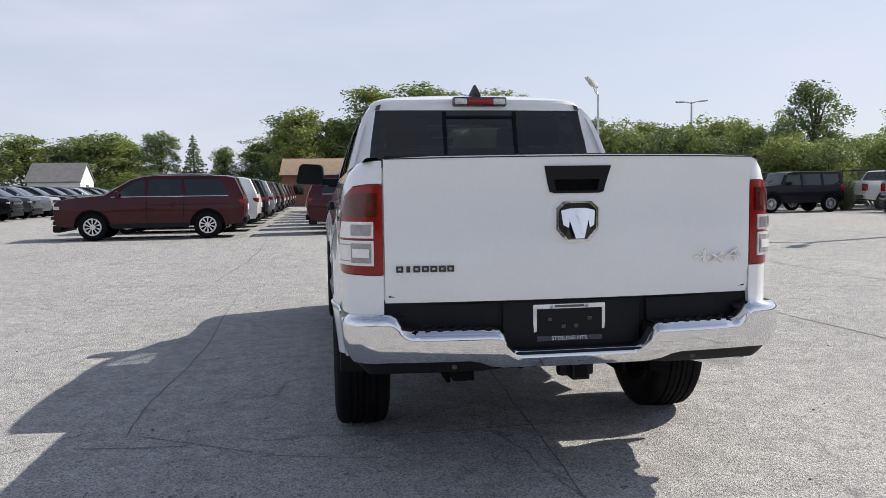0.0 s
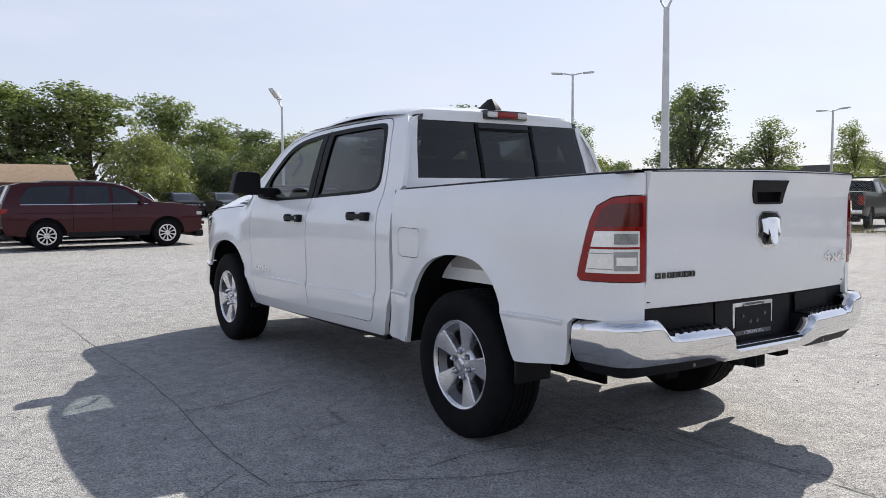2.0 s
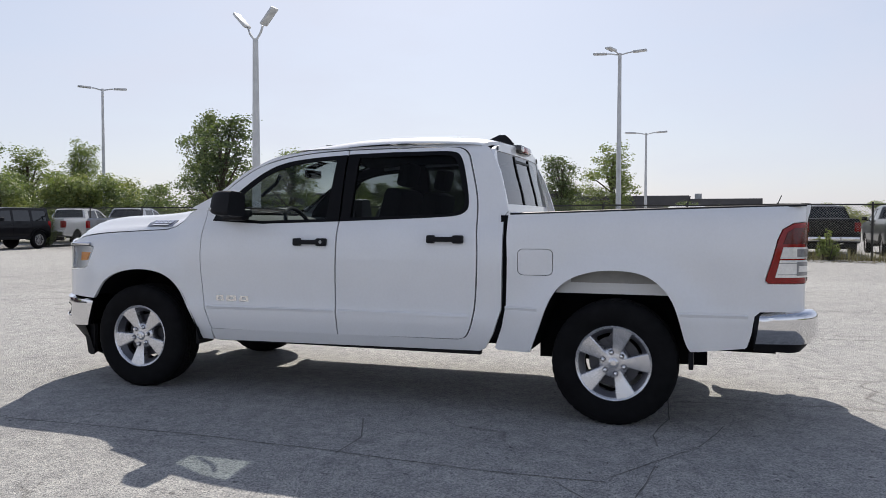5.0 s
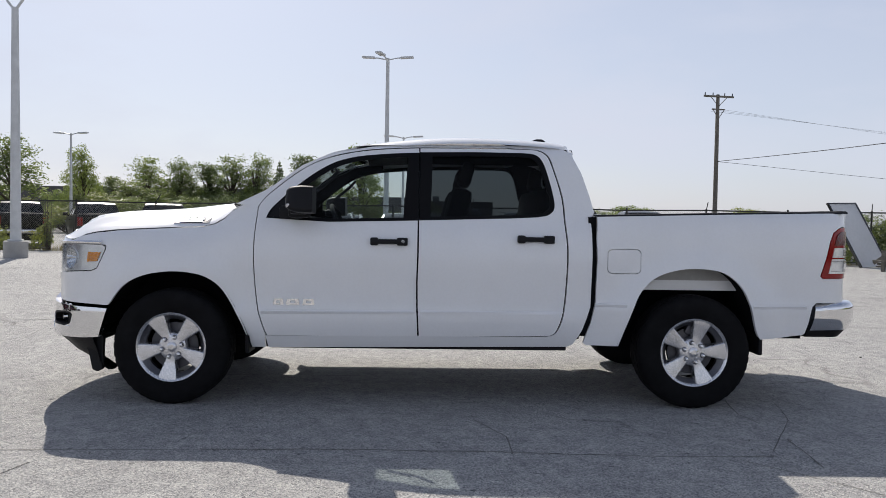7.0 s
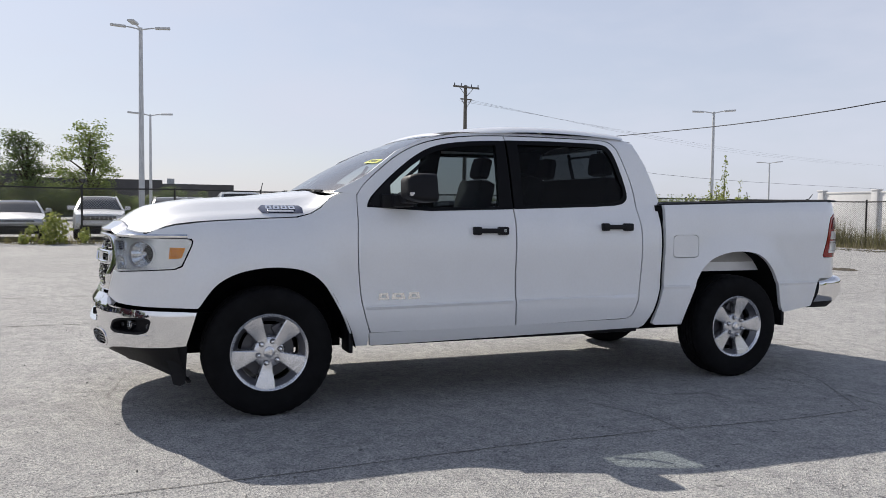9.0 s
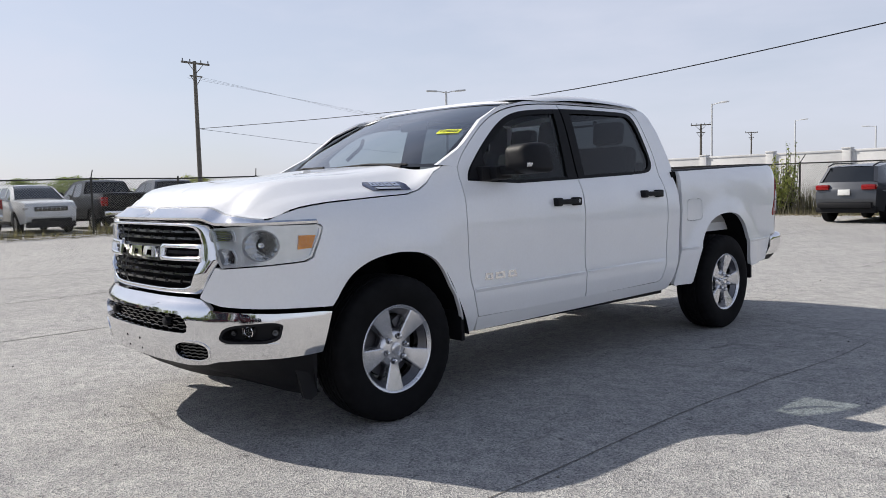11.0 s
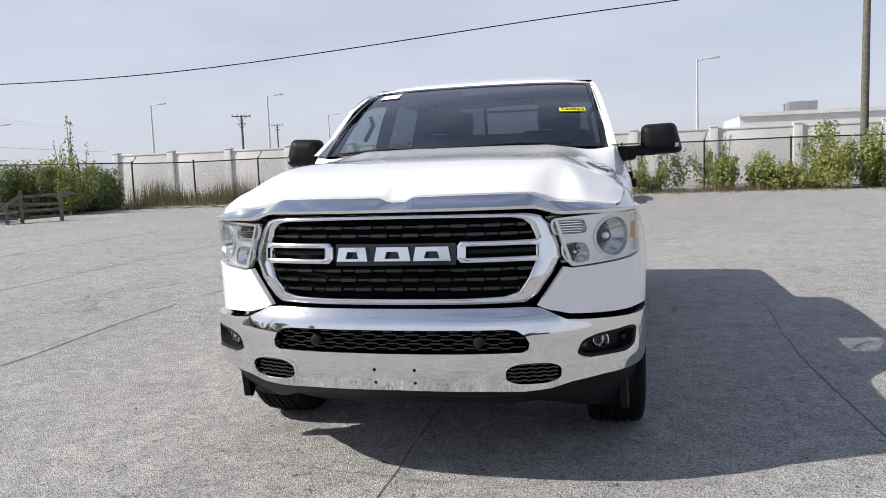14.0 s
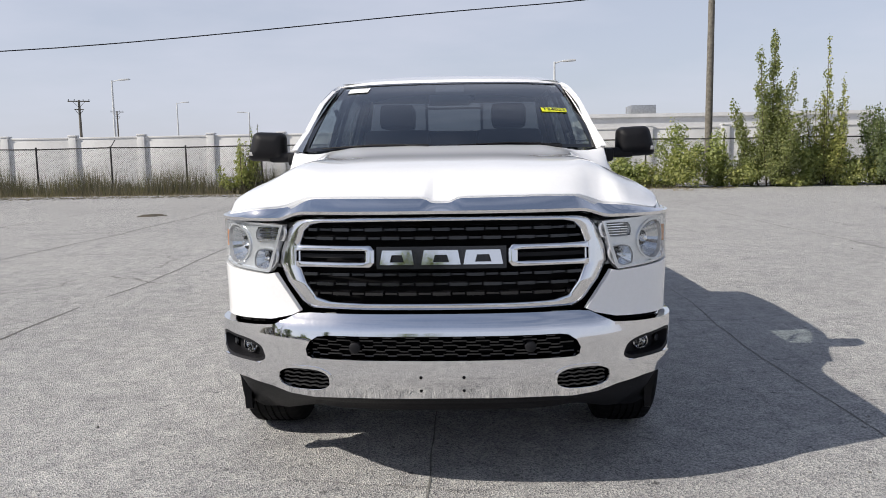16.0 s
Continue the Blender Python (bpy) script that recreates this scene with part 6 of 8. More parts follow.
    for z0, z1 in ((1.088, 1.156), (0.974, 1.078)):
        e0, e1 = -0.905 - (z0 - 0.955) * 0.19 - 0.030, -0.905 - (z1 - 0.955) * 0.19 - 0.030
        q = [(-1.150, z0), (-1.150, z1), (e1, z1), (e0, z0)]
        fr = part("lens_frame", panel(q, lambda s, z: bed_place(s, z, 0.010), bed_in, 0.04, 0.008), LAMPWHITE, lamp, "bright reversing lens frame")
        g = 0.011
        mid = -1.045
        q2 = [(-1.150 + g, z0 + g), (-1.150 + g, z1 - g), (mid, z1 - g), (mid, z0 + g)]
        part("lens_cell", panel(q2, lambda s, z: bed_place(s, z, 0.013), bed_in, 0.04, 0.005), SMOKE, fr)
        if z0 < 1.0:
            zc = (z0 + z1) / 2
            part("lens_cell", panel([(-1.132, zc - 0.018), (-1.132, zc + 0.018), (mid - 0.01, zc + 0.018), (mid - 0.01, zc - 0.018)], lambda s, z: bed_place(s, z, 0.016), bed_in, 0.04, 0.004), LAMPWHITE, fr)
            for dz in (-0.034, 0.034):
                part("lens_rib", panel([(mid + 0.004, zc + dz - 0.002), (mid + 0.004, zc + dz + 0.002), (e0 - 0.012, zc + dz + 0.002), (e0 - 0.012, zc + dz - 0.002)], lambda s, z: bed_place(s, z, 0.013), bed_in, 0.04, 0.004), SMOKE, fr)
    # black cap along the bed rail
    bm = bmesh.new()
    rows = []
    for y in np.linspace(0.705, -1.13, 20):
        z = float(np.interp(y, [-1.13, -0.18, 0.735], [1.407, 1.384, 1.354]))
        rows.append([(side * x, float(y), z + dz) for x, dz in ((0.872, -0.004), (0.866, 0.006), (0.855, 0.011), (0.82, 0.011), (0.80, 0.0), (0.80, -0.04))])
    bm.free()
    part("bed_rail_cap", grid_sheet(rows), BLACKPL, TRUCK)
    part("bed_inner_wall", box(side * 0.79, -0.2, 1.10, 0.03, 1.84, 0.54), WHITE, TRUCK)
    # arch liners
    for hub, arch in ((HUB_F, ARCH_F), (HUB_R, ARCH_R)):
        rows = []
        for y, z in arch:
            r = math.hypot(y - hub, z - 0.40)
            k = 0.012 / r
            rows.append([(side * (w), y + (y - hub) * k, z + (z - 0.40) * k) for w in (0.955 + flare(y, z, hub) * 0.6, 0.90, 0.62, 0.45)])
        part("wheel_arch_liner", grid_sheet(rows), UNDER, TRUCK)
        part("arch_inner_wall", box(side * 0.45, hub, 0.66, 0.02, 1.15, 0.66), UNDER, TRUCK)
    # mud flaps
    part("mud_flap", box(side * 0.855, 3.150, 0.455, 0.19, 0.03, 0.19, None, 0.01), BLACKPL, TRUCK)
    part("mud_flap", box(side * 0.86, -0.475, 0.52, 0.22, 0.03, 0.27, None, 0.01), BLACKPL, TRUCK)
    # pale inner bed wall seen over the rear wheel
    part("arch_brace", box(side * 0.80, 0.0, 0.945, 0.02, 0.60, 0.085), CONCRETE, TRUCK)


def rounded(w, h, r, n=5):
    """A rounded rectangle, half sizes w and h, as a fraction r of its smaller half."""
    r *= min(w, h)
    out = []
    for cx, cy, a in ((w - r, h - r, 0), (-w + r, h - r, 90), (-w + r, -h + r, 180), (w - r, -h + r, 270)):
        out += [(cx + r * math.cos(radians(a + 90 * k / n)), cy + r * math.sin(radians(a + 90 * k / n))) for k in range(n + 1)]
    return out


def mirror_shell(side):
    """A deep, round-cornered mirror head on a stout arm."""
    bm = bmesh.new()
    secs = []
    for d, grow in ((0.0, 1.0), (-0.03, 0.97), (-0.015, 1.0), (0.05, 1.02), (0.095, 0.98), (0.13, 0.88), (0.15, 0.70), (0.158, 0.40)):
        ring = []
        for c, e in rounded(1.0, 1.0, 0.34, 5):
            x = 1.128 + (0.108 - 0.012 * e) * c * grow - 0.02 * (d / 0.19) - 0.010 * e
            z = 1.432 + 0.090 * e * grow + 0.004 * c + 0.05 * max(0, d) * (e < 0)
            ring.append((side * x, 2.70 + d, z))
        secs.append(ring)
    secs = secs[1:]
    vv = [[bm.verts.new(p) for p in r] for r in secs]
    n = len(vv[0])
    for a, b in zip(vv, vv[1:]):
        for i in range(n):
            f = (a[i], a[(i + 1) % n], b[(i + 1) % n], b[i])
            bm.faces.new(f if side > 0 else f[::-1])
    bm.faces.new(vv[-1] if side > 0 else vv[-1][::-1])
    bm.faces.new(vv[0][::-1] if side > 0 else vv[0])
    add_box(bm, side * 0.965, 2.785, 1.366, 0.28, 0.11, 0.062, None, 0.022)
    add_box(bm, side * 0.925, 2.80, 1.352, 0.12, 0.15, 0.085, None, 0.03)
    add_box(bm, side * 0.90, 2.86, 1.350, 0.06, 0.16, 0.09, None, 0.015)
    bmesh.ops.recalc_face_normals(bm, faces=bm.faces)
    return bm


LAMPWHITE = surface("bright_lamp_lens", (0.90, 0.89, 0.87), 0.12, 0.25, 1.0, 0.08, 60)
BOWL = surface("lamp_bowl", (0.74, 0.75, 0.77), 0.13, 0.92, 0.0, 0.08, 25)
LAMPBACK = surface("headlamp_housing", (0.82, 0.83, 0.85), 0.15, 0.65, 0.3, 0.06, 25)
SMOKE = surface("smoked_lens", (0.34, 0.34, 0.35), 0.1, 0.3, 1.0, 0.2, 40)
for _side in (-1, 1):
    build_side(_side)


# bonnet
def hood_z(x, y):
    zc = HOOD_MID(y)
    ze = HOOD_EDGE(y)
    a = abs(x)
    w = 0.06 * smooth01(0.20, 0.50, a) + 0.54 * smooth01(0.50, 0.68, a) + 0.40 * smooth01(0.62, 0.83, a)
    # an inner shoulder that runs in from the windshield and dies out halfway
    run = smooth01(3.35, 4.10, y)
    edge = 0.47 - 0.16 * run
    return zc + (ze - zc) * w - 0.016 * smooth01(edge - 0.035, edge + 0.045, a) * (1 - run) * (1 - smooth01(0.55, 0.75, a))


HOOD_MID = curve_at([(3.30, 1.425), (3.42, 1.414), (3.74, 1.376), (4.00, 1.358), (4.14, 1.346), (4.335, 1.313), (4.46, 1.272), (4.53, 1.240), (4.60, 1.196)])
HOOD_EDGE = curve_at([(3.18, 1.41), (3.284, 1.356), (3.33, 1.304), (3.40, 1.262), (3.483, 1.240), (3.66, 1.232), (3.861, 1.221), (4.05, 1.210), (4.234, 1.188), (4.34, 1.162), (4.42, 1.140)])
HOOD_LIP = curve_at([(0.0, 1.184), (0.035, 1.185), (0.065, 1.200), (0.10, 1.203), (0.54, 1.203), (0.585, 1.192), (0.63, 1.176), (0.70, 1.166), (0.80, 1.160)])


def hood_half(y):
    """Half width of the bonnet: up to the wing's upper edge."""
    z = HOOD_EDGE(y)
    x, yy, nx, ny = nose_at(s_of_y(y))
    back = smooth01(3.55, 3.08, y)
    return (x + nx * FEN_Z(z)) * (1 - back) + CAB_W(z) * back - 0.004


def hood_front(x):
    """The brow's upper edge, to which the bonnet comes forward: y and z."""
    k = (abs(x) / 0.8) ** 3
    a = abs(x) * (1 - k) + hood_half(4.36) * k
    _, y, nx, ny = nose_at(s_of_x(a))
    back = 0.050 * (1 - smooth01(0.62, 0.76, a)) + 0.010
    return y - 0.035 * (1 - smooth01(0.6, 0.9, a)) - ny * back - 0.006, brow_top(a) + 0.007


def brow_top(a):
    out = smooth01(0.60, 0.74, a)
    return (HOOD_LIP(a) - 0.006) * (1 - out) + (1.158 - 0.026 * smooth01(0.7, 0.93, a)) * out


def hood():
    rows = []
    xs = sorted({round(v, 4) for v in (*np.linspace(-0.8, 0.8, 49), *[k * q for k in (-1, 1) for q in (0.035, 0.05, 0.065, 0.56, 0.585, 0.61, 0.645)])})
    vs = [0, 0.012, 0.03, 0.06, 0.1, 0.15, 0.21, 0.28, 0.36, 0.44, 0.52, 0.60, 0.68, 0.76, 0.83, 0.89, 0.94, 0.975, 1.0]
    for v in vs:
        row = []
        for x in xs:
            yf, lip = hood_front(x)
            yr = 3.40 - 0.20 * (abs(x) / 0.8) ** 2.2
            y = yf + (yr - yf) * v
            z = hood_z(x, y)
            near = smooth01(0.22, 0.0, yf - y)
            z = min(z, lip + 0.55 * (yf - y) + 0.02) if near > 0 else z
            z = z * (1 - near**3) + lip * near**3
            k = (abs(x) / 0.8) ** 3
            row.append((x * (1 - k) + math.copysign(hood_half(min(y, 4.40)), x) * k, y, z))
        rows.append(row)
    front = [(x, y - 0.006, z - 0.022) for x, y, z in rows[0]]
    return grid_sheet([front] + rows)


bonnet = part("bonnet", hood(), WHITE, TRUCK, "white bonnet with a raised centre", 40)
for _s in (-1, 1):
    # gutter under the joint of bonnet and wing, and the plate behind the bonnet's lip
    _r = [[(_s * (hood_half(y) + d), float(y), HOOD_EDGE(y) - 0.008 - dz) for d, dz in ((-0.05, 0.012), (-0.012, 0.012), (0.003, 0.012))] for y in np.linspace(3.24, 4.40, 24)]
    part("wing_gutter", grid_sheet(_r if _s < 0 else [q[::-1] for q in _r]), WHITE, TRUCK)


def roof():
    rows = []
    zr = curve_at([(0.80, 1.868), (0.86, 1.893), (0.92, 1.910), (1.0, 1.924), (1.43, 1.944), (1.80, 1.940), (2.10, 1.914), (2.36, 1.867), (2.49, 1.840)])
    for v in np.linspace(0, 1, 22):
        row = []
        for u in np.sin(np.linspace(-math.pi / 2, math.pi / 2, 45)):
            w = 0.715
            y0, y1 = 0.83 + 0.02 * u * u + 0.10 * abs(u) ** 7, 2.49 - 0.07 * u * u
            y = y0 + (y1 - y0) * v
            fore = smooth01(2.0, 2.45, y)
            z = zr(y) - (0.024 * u * u + 0.048 * abs(u) ** 15) * (1 - fore) - (0.006 * u * u + 0.010 * u**6) * fore
            row.append((u * w, float(y), z))
        rows.append(row)
    return grid_sheet([[(x, y - 0.004, z - 0.026) for x, y, z in rows[0]], [(x, y - 0.003, z - 0.009) for x, y, z in rows[0]]] + rows)


part("roof", roof(), WHITE, TRUCK)


def shield_pt(u, v):
    bot = Vector((0.835 * u, 3.37 - 0.20 * abs(u) ** 2.2, 1.402 - 0.010 * u * u))
    top = Vector((0.705 * u, 2.49 - 0.07 * u * u, 1.838 - 0.006 * u * u - 0.010 * u**6))
    p = bot.lerp(top, v)
    return p + Vector((0, 0.035, 0.055)) * (4 * v * (1 - v)) * 0.55


part("windshield", grid_sheet([[shield_pt(u, v) for u in np.linspace(0.985, -0.985, 25)] for v in np.linspace(0.0, 1.0, 13)]), SHIELD, TRUCK, "tinted windshield")
# black border of the windshield
for _u0, _u1, _v0, _v1 in ((-1.0, 1.0, 0.0, 0.035), (-1.0, 1.0, 0.945, 0.976), (-1.0, -0.955, 0.035, 0.945), (0.955, 1.0, 0.035, 0.945)):
    part("windshield_trim", grid_sheet([[shield_pt(u, v) + Vector((0, 0.003, 0.003)) for u in np.linspace(_u0, _u1, 25)] for v in np.linspace(_v0, _v1, 9)]), GLOSSBLK, TRUCK)
part("roof_header", grid_sheet([[shield_pt(u, v) + Vector((0, 0.004, (0.005 + 0.010 * (v - 0.970) / 0.036) * (1 - 0.9 * u**6))) for u in np.linspace(1.0, -1.0, 31)] for v in (0.970, 0.982, 0.994, 1.006)]), WHITE, TRUCK)
part("dark_shade_band", grid_sheet([[shield_pt(u, v) - Vector((0, 0.004, 0.006)) for u in np.linspace(-0.12, 0.12, 7)] for v in np.linspace(0.78, 0.93, 5)]), GLOSSBLK, TRUCK)
# A-pillar skins that close the side of the windshield
for _side in (-1, 1):
    _rows = []
    for v in np.linspace(0, 1, 15):
        a = shield_pt(0.985 * _side, v)
        yz = [(3.25, 1.405), (3.03, 1.515), (2.80, 1.69), (2.59, 1.790), (2.42, 1.83)]
        k = float(v) * 4
        i = min(3, int(k))
        y = yz[i][0] + (yz[i + 1][0] - yz[i][0]) * (k - i)
        z = yz[i][1] + (yz[i + 1][1] - yz[i][1]) * (k - i)
        b = Vector((_side * (CAB_W(z) + 0.001), y, z))
        m = a.lerp(b, 0.5) + Vector((_side * 0.004, 0.0, 0.0))
        _rows.append([a, m, b] if _side < 0 else [b, m, a])
    part("windshield_pillar", grid_sheet(_rows), WHITE, TRUCK)

# cab back: wall, rear window, third brake lamp
def back_pt(x, z):
    lean = 0.095 * smooth01(1.35, 1.86, z)
    return Vector((x, 0.735 + lean + 0.03 * (abs(x) / 0.8) ** 2, z))


back_out = lambda x, z: Vector((0, 1, 0))
RW = [(-0.735, 1.43), (0.735, 1.43), (0.715, 1.60), (0.680, 1.808), (-0.680, 1.808), (-0.715, 1.60)]
part("cab_back", panel([(-0.87, 0.60), (0.87, 0.60), (0.875, 1.38), (0.83, 1.55), (0.765, 1.76), (0.71, 1.822), (0.64, 1.846), (0.57, 1.858), (0.36, 1.870), (-0.36, 1.870), (-0.57, 1.858), (-0.64, 1.846), (-0.71, 1.822), (-0.765, 1.76), (-0.83, 1.55), (-0.875, 1.38)], back_pt, back_out, 0.06, 0.03, [RW]), WHITE, TRUCK)
_rwp = lambda x, z: back_pt(x, z) + Vector((0, 0.006, 0))
_rw = part("rear_window", panel([(-0.235, 1.43), (0.235, 1.43), (0.235, 1.808), (-0.235, 1.808)], _rwp, back_out, 0.09, 0.0), REARPANE, TRUCK, "dark sliding rear window")
for _s in (-1, 1):
    part("side_pane", panel([(_s * x, z) for x, z in ((0.235, 1.43), (0.735, 1.43), (0.715, 1.60), (0.680, 1.808), (0.235, 1.808))], _rwp, back_out, 0.09, 0.0), DARKPANE, _rw, "very dark fixed pane")
for _x in (-0.235, 0.235):
    part("window_post", panel([(_x - 0.012, 1.43), (_x + 0.012, 1.43), (_x + 0.012, 1.80), (_x - 0.012, 1.80)], lambda x, z: back_pt(x, z) - Vector((0, 0.002, 0)), back_out, 0.1, 0.02), SEALBLK, _rw)
part("window_post", panel([(-0.235, 1.755), (0.235, 1.755), (0.235, 1.772), (-0.235, 1.772)], lambda x, z: back_pt(x, z) - Vector((0, 0.003, 0)), back_out, 0.1, 0.02), SEALBLK, _rw)
for _s in (-1, 1):
    part("roof_seam", panel([(_s * 0.655, 1.81), (_s * 0.685, 1.81), (_s * 0.672, 1.838), (_s * 0.644, 1.846)], lambda x, z: back_pt(x, z) + Vector((0, -0.009, 0)), back_out, 0.02, 0.02), GLOSSBLK, TRUCK)
_bl = part("third_brake_lamp", box(0, 0.835, 1.862, 0.36, 0.09, 0.066, None, 0.018), GLOSSBLK, TRUCK, "high centre brake lamp in a black housing")
part("red_lens", box(0, 0.794, 1.862, 0.17, 0.02, 0.042, None, 0.006), REDLENS, _bl)
for _s in (-1, 1):
    part("cargo_lens", box(_s * 0.128, 0.794, 1.862, 0.082, 0.02, 0.040, None, 0.006), CLEARLENS, _bl)
# roof antenna fin
_bm = bmesh.new()
_rings = []
for _z, _y0, _y1, _w in ((1.905, 0.885, 1.225, 0.042), (1.925, 0.895, 1.175, 0.036), (1.950, 0.915, 1.105, 0.026), (1.975, 0.938, 1.050, 0.015), (1.992, 0.962, 1.010, 0.006)):
    _rings.append([_bm.verts.new(p) for p in ((-_w * 0.6, _y0, _z), (_w * 0.6, _y0, _z), (_w, _y0 * 0.7 + _y1 * 0.3, _z), (_w * 0.8, _y0 * 0.35 + _y1 * 0.65, _z), (0, _y1, _z), (-_w * 0.8, _y0 * 0.35 + _y1 * 0.65, _z), (-_w, _y0 * 0.7 + _y1 * 0.3, _z))])
for _a, _b in zip(_rings, _rings[1:]):
    for _i in range(7):
        _bm.faces.new((_a[_i], _a[(_i + 1) % 7], _b[(_i + 1) % 7], _b[_i]))
_bm.faces.new(_rings[-1])
part("antenna_fin", _bm, BLACKPL, TRUCK, "black shark-fin antenna")

# ---- nose: grille, lamps, bumper ----
def mirrored(half):
    """A closed outline from its right half, given from bottom middle to top middle as (x, z)."""
    pts = [(s_of_x(x), z) for x, z in half]
    return pts + [(-s, z) for s, z in reversed(pts) if abs(s) > 1e-6]


def chrome_ring(outer, inner, aspect, base, height, deep=0.05, n=160):
    """A frame lofted between two outlines, with a rounded face and walls going back."""
    def at(loop, ang, c):
        # where a ray from the middle meets the outline, in stretched coordinates
        d = (math.cos(ang) * aspect, math.sin(ang))
        best = 0.0
        for (x0, z0), (x1, z1) in zip(loop, loop[1:] + loop[:1]):
            ex, ez = x1 - x0, z1 - z0
            det = d[0] * ez - d[1] * ex
            if abs(det) > 1e-9:
                k = ((x0 - c[0]) * ez - (z0 - c[1]) * ex) / det
                u = ((x0 - c[0]) * d[1] - (z0 - c[1]) * d[0]) / det
                if k > 0 and -1e-6 <= u <= 1 + 1e-6:
                    best = max(best, k)
        return c[0] + d[0] * best, c[1] + d[1] * best
    c = (sum(p[0] for p in inner) / len(inner), (min(p[1] for p in inner) + max(p[1] for p in inner)) / 2)
    rows = []
    for i in range(n + 1):
        ang = 2 * math.pi * (i % n) / n
        po, pi_ = at(outer, ang, c), at(inner, ang, c)
        row = []
        for t, o in ((0, -deep), (0, -height), (0.04, -0.62 * height), (0.12, -0.30 * height), (0.26, -0.08 * height), (0.5, 0.0), (0.74, -0.08 * height), (0.88, -0.30 * height), (0.96, -0.62 * height), (1, -height), (1, -deep)):
            q = (po[0] + (pi_[0] - po[0]) * t, po[1] + (pi_[1] - po[1]) * t)
            row.append(nose_place((base(*q) if callable(base) else base) + o, 0.14, 0.86)(*q))
        rows.append(row)
    bm = grid_sheet(rows)
    bmesh.ops.remove_doubles(bm, verts=bm.verts, dist=1e-5)
    bmesh.ops.recalc_face_normals(bm, faces=bm.faces)
    return bm


GR_OUT = mirrored([(0, 0.757), (0.30, 0.758), (0.535, 0.762), (0.575, 0.790), (0.640, 0.895), (0.664, 0.940), (0.658, 0.99), (0.625, 1.070), (0.585, 1.112), (0.53, 1.124), (0.30, 1.128), (0, 1.129)])
GR_IN = mirrored([(0, 0.790), (0.30, 0.791), (0.44, 0.796), (0.495, 0.812), (0.528, 0.862), (0.560, 0.935), (0.562, 1.02), (0.54, 1.072), (0.508, 1.098), (0.46, 1.106), (0.20, 1.110), (0, 1.110)])
grille = part("grille", chrome_ring(GR_OUT, GR_IN, 3.3, lambda s, z: 0.018 - 0.30 * max(0, 0.87 - z) - 0.03 * smooth01(0.50, 0.68, abs(s)), 0.016, 0.06, 240), CHROME, TRUCK, "chrome-framed grille with black mesh", 60)
part("grille_backing", panel(GR_OUT, nose_place(-0.075, 0.14, 0.86), nose_in, 0.08, 0.0), UNDER, grille)


def bar_strip(z0, z1, x0, x1, off, thick):
    return panel([(s_of_x(x0), z0), (s_of_x(x1), z0), (s_of_x(x1), z1), (s_of_x(x0), z1)], nose_place(off, 0.14, 0.86), nose_in, 0.04, thick)


for _s in (-1, 1):
    out = [(s_of_x(_s * a), z) for a, z in ((0.272, 0.933), (0.572, 0.933), (0.572, 1.020), (0.272, 1.020), (0.256, 1.002), (0.256, 0.951))]
    cut_out = [(s_of_x(_s * a), z) for a, z in ((0.294, 0.955), (0.566, 0.956), (0.566, 0.997), (0.294, 0.998))]
    bar = chrome_ring(out, cut_out, 5.0, 0.016, 0.009, 0.03)
    part("grille_wing", bar, CHROME, grille, "chrome loop bar", 60)
    part("grille_wing_filler", bar_strip(0.968, 0.983, _s * 0.30, _s * 0.56, -0.01, 0.01) if _s > 0 else bar_strip(0.968, 0.983, -0.56, -0.30, -0.01, 0.01), BLACKPL, grille)
# maker's mark as three plain bright blocks with dark centres
for _x, _w in ((0.168, 0.130), (0.0, 0.150), (-0.160, 0.150)):
    q = [(s_of_x(_x + a * _w / 2), z) for a, z in ((-1, 0.946), (1, 0.946), (0.86, 1.002), (-0.86, 1.002))]
    hole = [(s_of_x(_x + a * _w / 2), z) for a, z in ((-0.42, 0.956), (0.42, 0.956), (0.30, 0.984), (-0.30, 0.984))]
    part("grille_badge", panel(q, nose_place(0.022, 0.14, 0.86), nose_in, 0.03, 0.03, [hole]), CHROME, grille, "plain chrome badge block")


def mesh_rows(zs, lim, off, name, parent, step=0.072, tall=0.011, rake=(0.14, 0.86)):
    """Rows of short wavy bars behind an opening."""
    bm = bmesh.new()
    put = nose_place(off, *rake)
    for r, z in enumerate(zs):
        w = lim(z)
        x = -w + (r % 2) * step / 2
        line = []
        while x < w:
            x1 = min(x + step * 0.62, w)
            up = 0.5 * tall
            for (a, b, dz) in ((x, x1, up), (x1, min(x + step, w), -up)):
                if b - a < 0.004:
                    continue
                lo, hi = z + dz - tall * 0.5, z + dz + tall * 0.5
                p = [put(s_of_x(a), lo), put(s_of_x(b), lo), put(s_of_x(b), hi), put(s_of_x(a), hi)]
                q = [v + Vector((0, -0.028, 0)) for v in p]
                vv = [bm.verts.new(v) for v in p + q]
                for f in ((3, 2, 1, 0), (4, 5, 6, 7), (0, 1, 5, 4), (2, 3, 7, 6), (1, 2, 6, 5), (3, 0, 4, 7)):
                    bm.faces.new([vv[i] for i in f])
            x += step
    bmesh.ops.recalc_face_normals(bm, faces=bm.faces)
    return part(name, bm, MESHBLK, parent, "black wavy mesh bars")


